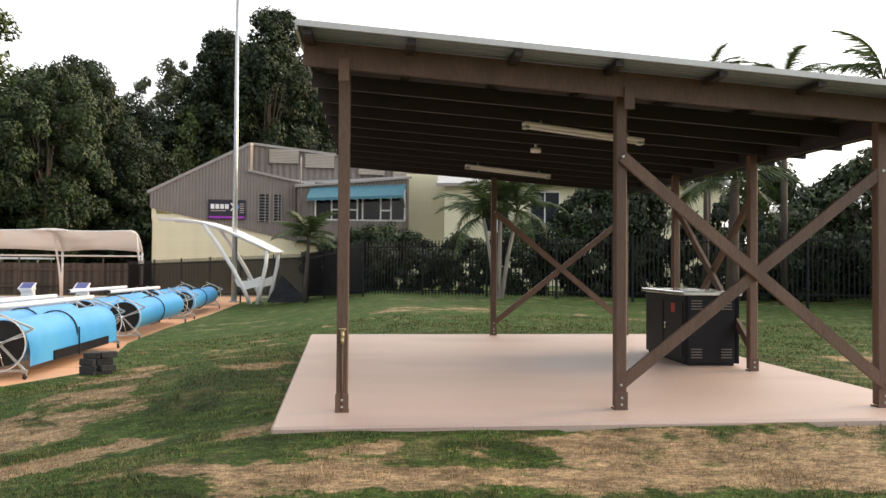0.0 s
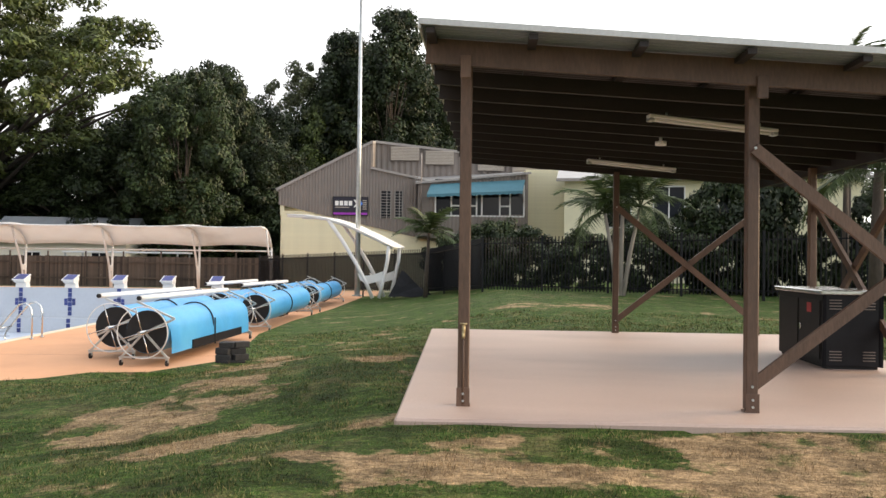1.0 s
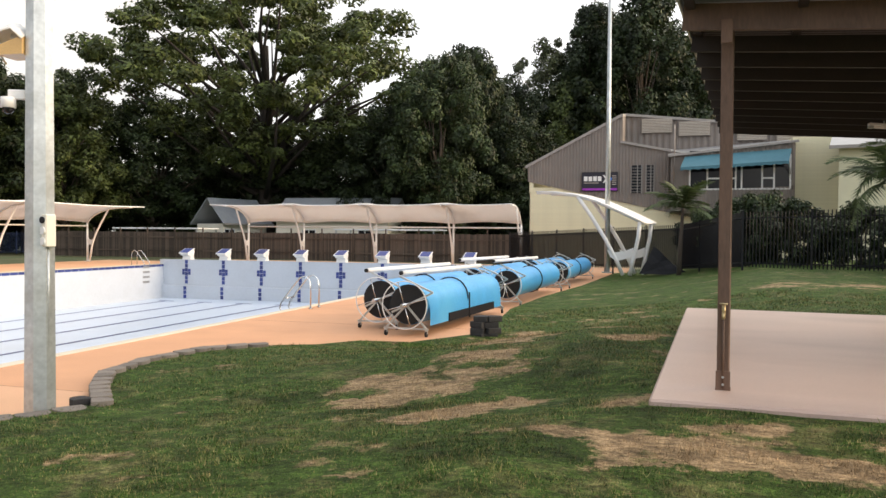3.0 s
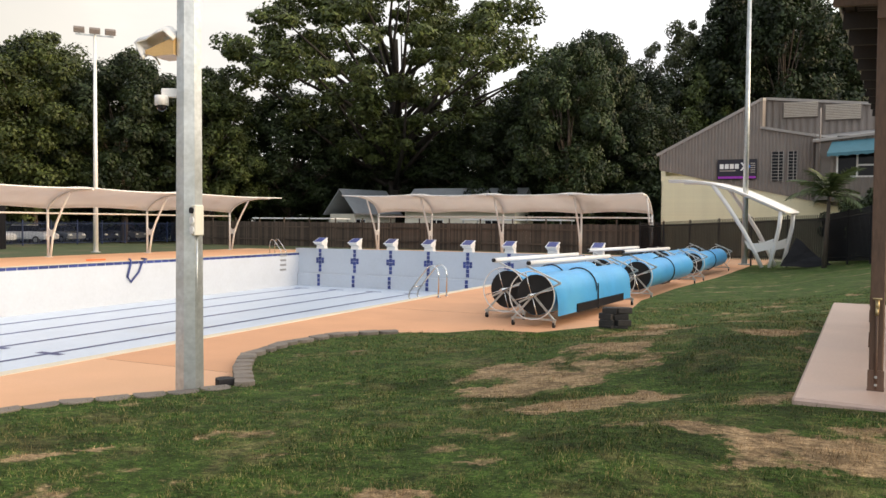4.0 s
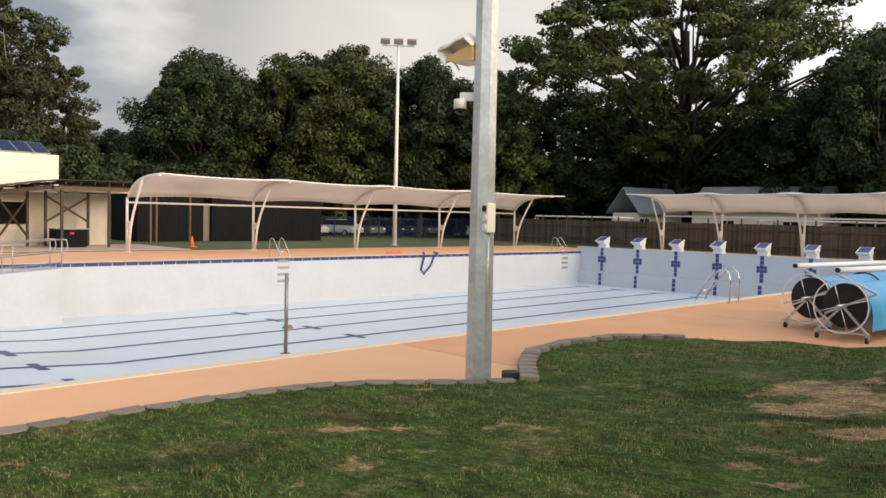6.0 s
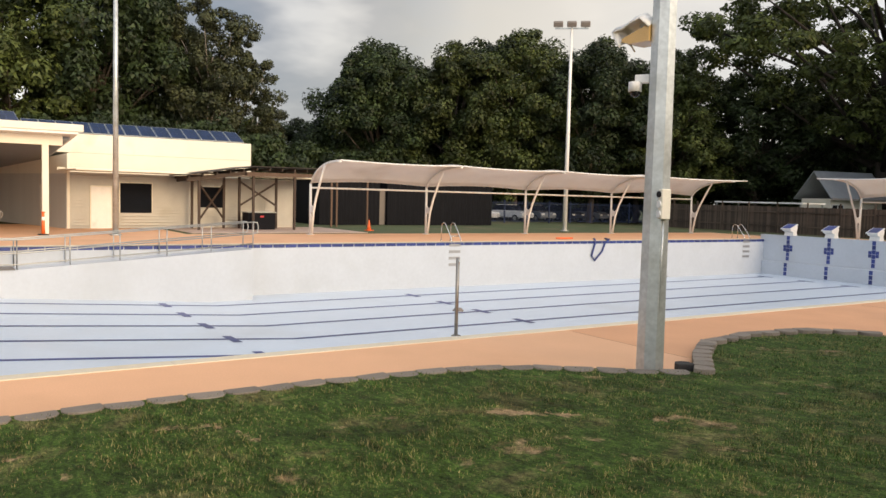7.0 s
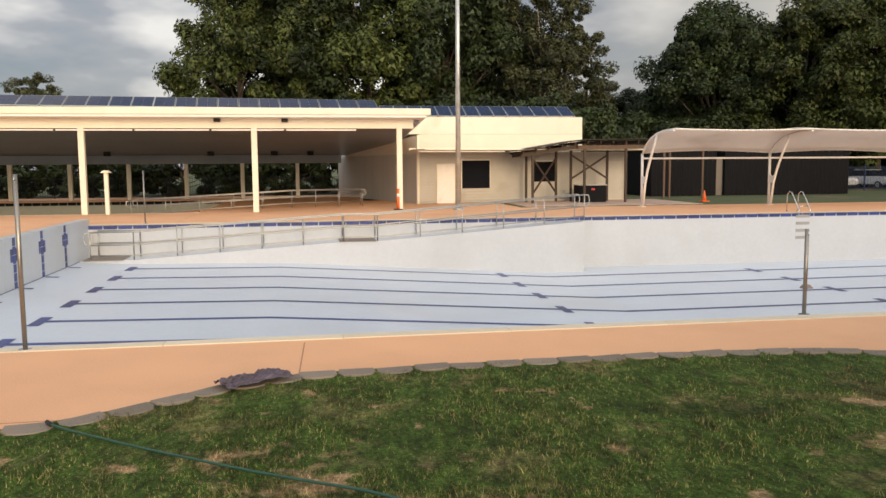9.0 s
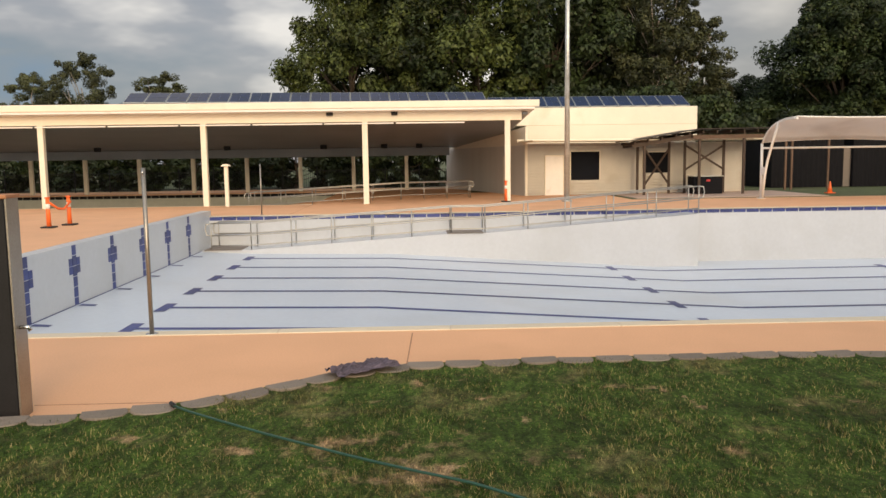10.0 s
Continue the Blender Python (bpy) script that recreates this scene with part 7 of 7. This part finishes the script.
DARKT, GREENT, GUMT = "dense dark green tree in the wood behind the pool", "leafy green tree with rounded crown behind the pool", "tall pale barked gum tree with thin crown"
plant("fig", -39.2, 71.5, 28.5, 17.6, 10, "huge spreading green tree with dark limbs behind the fence")
for i, (k, x, y, h, r) in enumerate([
        ("round_a", -62.7, 41.4, 16.2, 6.0), ("round_a", -59.7, 46.0, 17.0, 6.2), ("round_b", -55.2, 51.5, 16.6, 6.2), ("round_a", -51.8, 58.4, 14.8, 5.6), ("round_b", -65.0, 47.4, 17.8, 7.0), ("round_b", -70.5, 38.1, 17.2, 7.0),
        ("round_b", -48.0, 66.0, 15.0, 6.5), ("round_b", -57.5, 60.0, 15.5, 6.5),
        ("round_b", -21.8, 82.2, 22.0, 6.6), ("round_b", -16.4, 84.3, 18.0, 5.6), ("round_b", -28.5, 86.0, 19.0, 7.0), ("round_a", -11.5, 88.0, 19.0, 5.5),
        ("tall", -6.9, 95.0, 27.5, 8.5), ("tall", -3.4, 86.0, 29.2, 7.0), ("tall", 4.5, 97.0, 26.0, 8.5), ("tall", 12.0, 92.0, 23.0, 8.0), ("tall", 0.0, 104.0, 27.0, 9.0), ("tall", -8.6, 90.0, 27.6, 6.2), ("round_a", -66.0, 52.5, 19.2, 7.0), ("round_a", -60.5, 57.5, 18.2, 6.2), ("round_b", -67.0, 35.5, 16.0, 6.0), ("round_a", -56.0, 63.5, 17.2, 5.6),
        ("round_b", -19.0, 74.5, 19.6, 5.0), ("round_b", -24.0, 68.0, 13.5, 5.5), ("round_b", -14.5, 73.0, 13.0, 5.0),
        ("round_b", -19.5, 66.0, 17.5, 5.0), ("round_b", -31.0, 74.0, 13.0, 6.5), ("round_b", -41.0, 76.0, 13.0, 7.0),
        ("round_b", -72.5, -1.0, 20.0, 7.5), ("round_a", -71.5, 5.0, 21.5, 7.5), ("round_b", -71.5, 11.5, 22.5, 7.5), ("round_b", -76.0, 16.5, 20.0, 7.0), ("round_a", -69.0, -5.5, 19.5, 6.0),
        ("round_b", -88.2, 36.0, 10.8, 5.0), ("round_a", -85.0, 30.0, 10.2, 5.0), ("round_b", -82.0, 24.5, 10.5, 5.0), ("round_b", -78.0, 44.0, 14.0, 6.0)]):
    if h > 1:
        plant(k, x, y, h, r, 47 * i, DARKT if k == "round_b" else GREENT)
for i, (x, y, h, r) in enumerate([(-71.0, 21.0, 19.2, 6.5), (-74.0, 24.0, 16.5, 5.0), (-88.4, -35.8, 14.2, 4.4), (-91.1, -28.3, 12.4, 4.2), (-95, -44, 13.0, 4.5), (-14.0, 90.0, 24.5, 6.0)]):
    plant("gum", x, y, h, r, 70 * i, GUMT)
# low growth closing the distance behind fences
rng = random.Random(11)
for k in range(26):
    s = k / 25
    plant("bush", -60 + 62 * s, 76.0 + rng.uniform(-2, 4) - 7 * abs(s - 0.5), rng.uniform(6.0, 9.5), rng.uniform(4.2, 5.4), rng.uniform(0, 360), "dark green undergrowth behind the timber fence", name="bush")
for k in range(20):
    plant("bush", -62 + rng.uniform(-2, 2), -52 + 3.9 * k, rng.uniform(4.0, 5.5) if k < 14 else rng.uniform(6, 8), rng.uniform(3.2, 4.4), rng.uniform(0, 360), "dark green hedge behind the covered pool", name="bush")
for k in range(12):
    plant("bush", -64 + rng.uniform(-3, 2), 28 + 3.6 * k, rng.uniform(5.0, 7.5), rng.uniform(4.0, 5.0), rng.uniform(0, 360), "dark green undergrowth behind the car park", name="bush")
for x, y, h, r in ((3.4, 31.4, 2.7, 1.7), (5.4, 29.6, 2.5, 1.6), (7.6, 28.3, 2.9, 1.7), (9.8, 26.8, 3.0, 1.8), (11.4, 25.6, 4.3, 1.8), (13.4, 24.0, 2.7, 1.6), (15.4, 22.6, 3.2, 1.6), (18.0, 20.0, 3.6, 1.8), (10.4, 27.6, 4.6, 2.0), (21.0, 17.0, 4.2, 2.2), (1.6, 33.6, 2.9, 1.6), (0.4, 36.0, 2.4, 1.4), (2.4, 32.2, 3.0, 1.5),
                   (19.5, 24.5, 5.4, 2.6), (22.5, 21.0, 5.0, 2.6), (24.5, 17.0, 5.6, 2.8), (16.6, 26.0, 5.2, 2.2), (26.5, 13.0, 5.0, 2.6)):
    plant("bush", x + 0.9, y + 1.7, h, r, x * 77, "dark green shrub growing against the steel fence", z=0.7, name="bush")


def frond_mesh(seed, length, leaflets, droop, width):
    rng = np.random.default_rng(seed)
    bm = B()
    pts = []
    for i in range(9):
        s = i / 8
        pts.append(Vector((length * s * (1 - 0.18 * droop * s), 0, length * (0.55 * s - 0.85 * droop * s * s))))
    tube(bm, pts, 0.022, 5, r1=0.004)
    for k in range(leaflets):
        s = 0.12 + 0.88 * k / leaflets
        f = s * 8
        i = min(7, int(f))
        p = pts[i].lerp(pts[i + 1], f - i)
        L = width * math.sin(math.pi * min(1, 0.15 + 0.8 * s)) * rng.uniform(0.8, 1.1)
        for sgn in (-1, 1):
            tip = p + Vector((L * 0.5, sgn * L * 0.8, -L * (0.15 + 0.6 * rng.random() * droop)))
            w = Vector((0.022, 0, 0.004))
            a, b, c = bm.verts.new(p - w), bm.verts.new(p + w), bm.verts.new(tip)
            bm.faces.new((a, b, c))
    return to_mesh("frond", bm, M_PALM)


FRONDS = [frond_mesh(1, 1.6, 34, 0.7, 0.5), frond_mesh(2, 2.1, 40, 0.9, 0.6), frond_mesh(3, 2.8, 44, 0.8, 0.8)]


def plant_palm(x, y, z, stems, kind, count, label, size=1.0):
    t = thing("palm_tree", pose(x, y, z), label, "palm tree")
    rng = random.Random(int(x * 10 + y))
    for dx, dy, h, r in stems:
        bm = B()
        tube(bm, [(dx * 0.1, dy * 0.1, -0.2), (dx * 0.5, dy * 0.5, h * 0.5), (dx, dy, h)], r, 9, r1=r * 0.6)
        part("trunk", bm, M_BARK if h < 2.7 or h > 3.35 else M_PALEBARK, t)
        for k in range(count):
            up = rng.uniform(-35, 35) if k % 3 else rng.uniform(-60, -30)
            part("frond", FRONDS[kind], None, t, m=pose(dx, dy, h, 0, up, 360 * k / count + rng.uniform(-12, 12)) @ Matrix.Scale(size * rng.uniform(0.85, 1.1), 4))


plant_palm(0.14, 34.0, 0.5, [(0.15, 0, 2.6, 0.10)], 0, 20, "small young palm standing on the lawn", 1.12)
plant_palm(6.3, 25.2, 0.8, [(-0.5, 0, 2.7, 0.08), (0.1, 0.1, 3.2, 0.09), (0.6, -0.1, 2.9, 0.08)], 1, 14, "clumping palm with several pale stems")
plant_palm(11.3, 19.6, 0.9, [(0.1, 0, 3.4, 0.19)], 1, 15, "thick stemmed palm standing near the fence", 1.1)
plant_palm(14.6, 27.0, 0.6, [(0.0, 0, 8.0, 0.13)], 1, 12, "tall thin palm behind the fence")
plant_palm(14.8, 22.6, 0.6, [(0.0, 0, 6.9, 0.13)], 1, 12, "tall thin palm behind the fence")
plant_palm(14.6, 18.0, 0.8, [(0.0, 0, 5.9, 0.12)], 1, 12, "tall thin palm behind the fence")
plant_palm(12.6, 23.4, 0.8, [(0.0, 0, 3.6, 0.12)], 1, 13, "broad palm growing along the fence")


def build_grass():
    """Blades over the lawn, thinner with distance: one object."""
    rng = np.random.default_rng(9)
    n = 620000
    ang = rng.uniform(-0.85, 2.25, n)                    # heading, left of +y
    r = 2.9 + 17.0 * rng.random(n) ** 1.6
    x, y = -r * np.sin(ang), r * np.cos(ang)
    ey, ex = np.array([e[0] for e in EDGE]), np.array([e[1] for e in EDGE])
    keep = x > np.interp(y, ey, ex) + 0.12
    dx, dy = x - 0.36, y - 6.86
    a, b = dx * 0.9962 - dy * 0.0872, dx * 0.0872 + dy * 0.9962
    keep &= ~((a > -0.55 - 0.0395 * (b + 0.655)) & (a < 5.49) & (b > -0.67) & (b < 7.73))
    tuft = np.array([noise.noise(Vector((u * 1.1, v * 1.1, 7))) for u, v in zip(x, y)])
    keep &= (tuft + rng.random(n) * 0.9) > 0.05
    x, y, r, tuft = x[keep], y[keep], r[keep], tuft[keep]
    knot = np.array([noise.noise(Vector((u * 4.5, v * 4.5, 2))) for u, v in zip(x, y)])
    z = np.array([lawn_z(u, v) for u, v in zip(x, y)])
    n = len(x)
    h = (0.010 + 0.022 * rng.random(n) ** 1.5) * (1 + 0.6 * np.clip(tuft, -0.4, 0.8)) * (1 + 1.1 * np.clip(knot, -0.5, 0.7)) * (1 + (r - 4) * 0.03)
    w = (0.0018 + 0.0020 * rng.random(n)) * (1 + (r - 4) * 0.12)
    th = rng.uniform(0, 2 * np.pi, n)
    lean = rng.uniform(0.1, 0.9, n) * h
    ph = rng.uniform(0, 2 * np.pi, n)
    base = np.stack([x, y, z - 0.004], 1)
    side = np.stack([np.cos(th), np.sin(th), 0 * th], 1) * w[:, None]
    tip = base + np.stack([lean * np.cos(ph), lean * np.sin(ph), h], 1)
    verts = np.stack([base - side, base + side, tip], 1).reshape(-1, 3)
    ob = new("grass", fast_mesh("grass", verts, np.arange(3 * n).reshape(n, 3), M_BLADE))
    tagged(ob, "short green turf blades with dry straw tufts", "grass", kind="stuff")


build_grass()
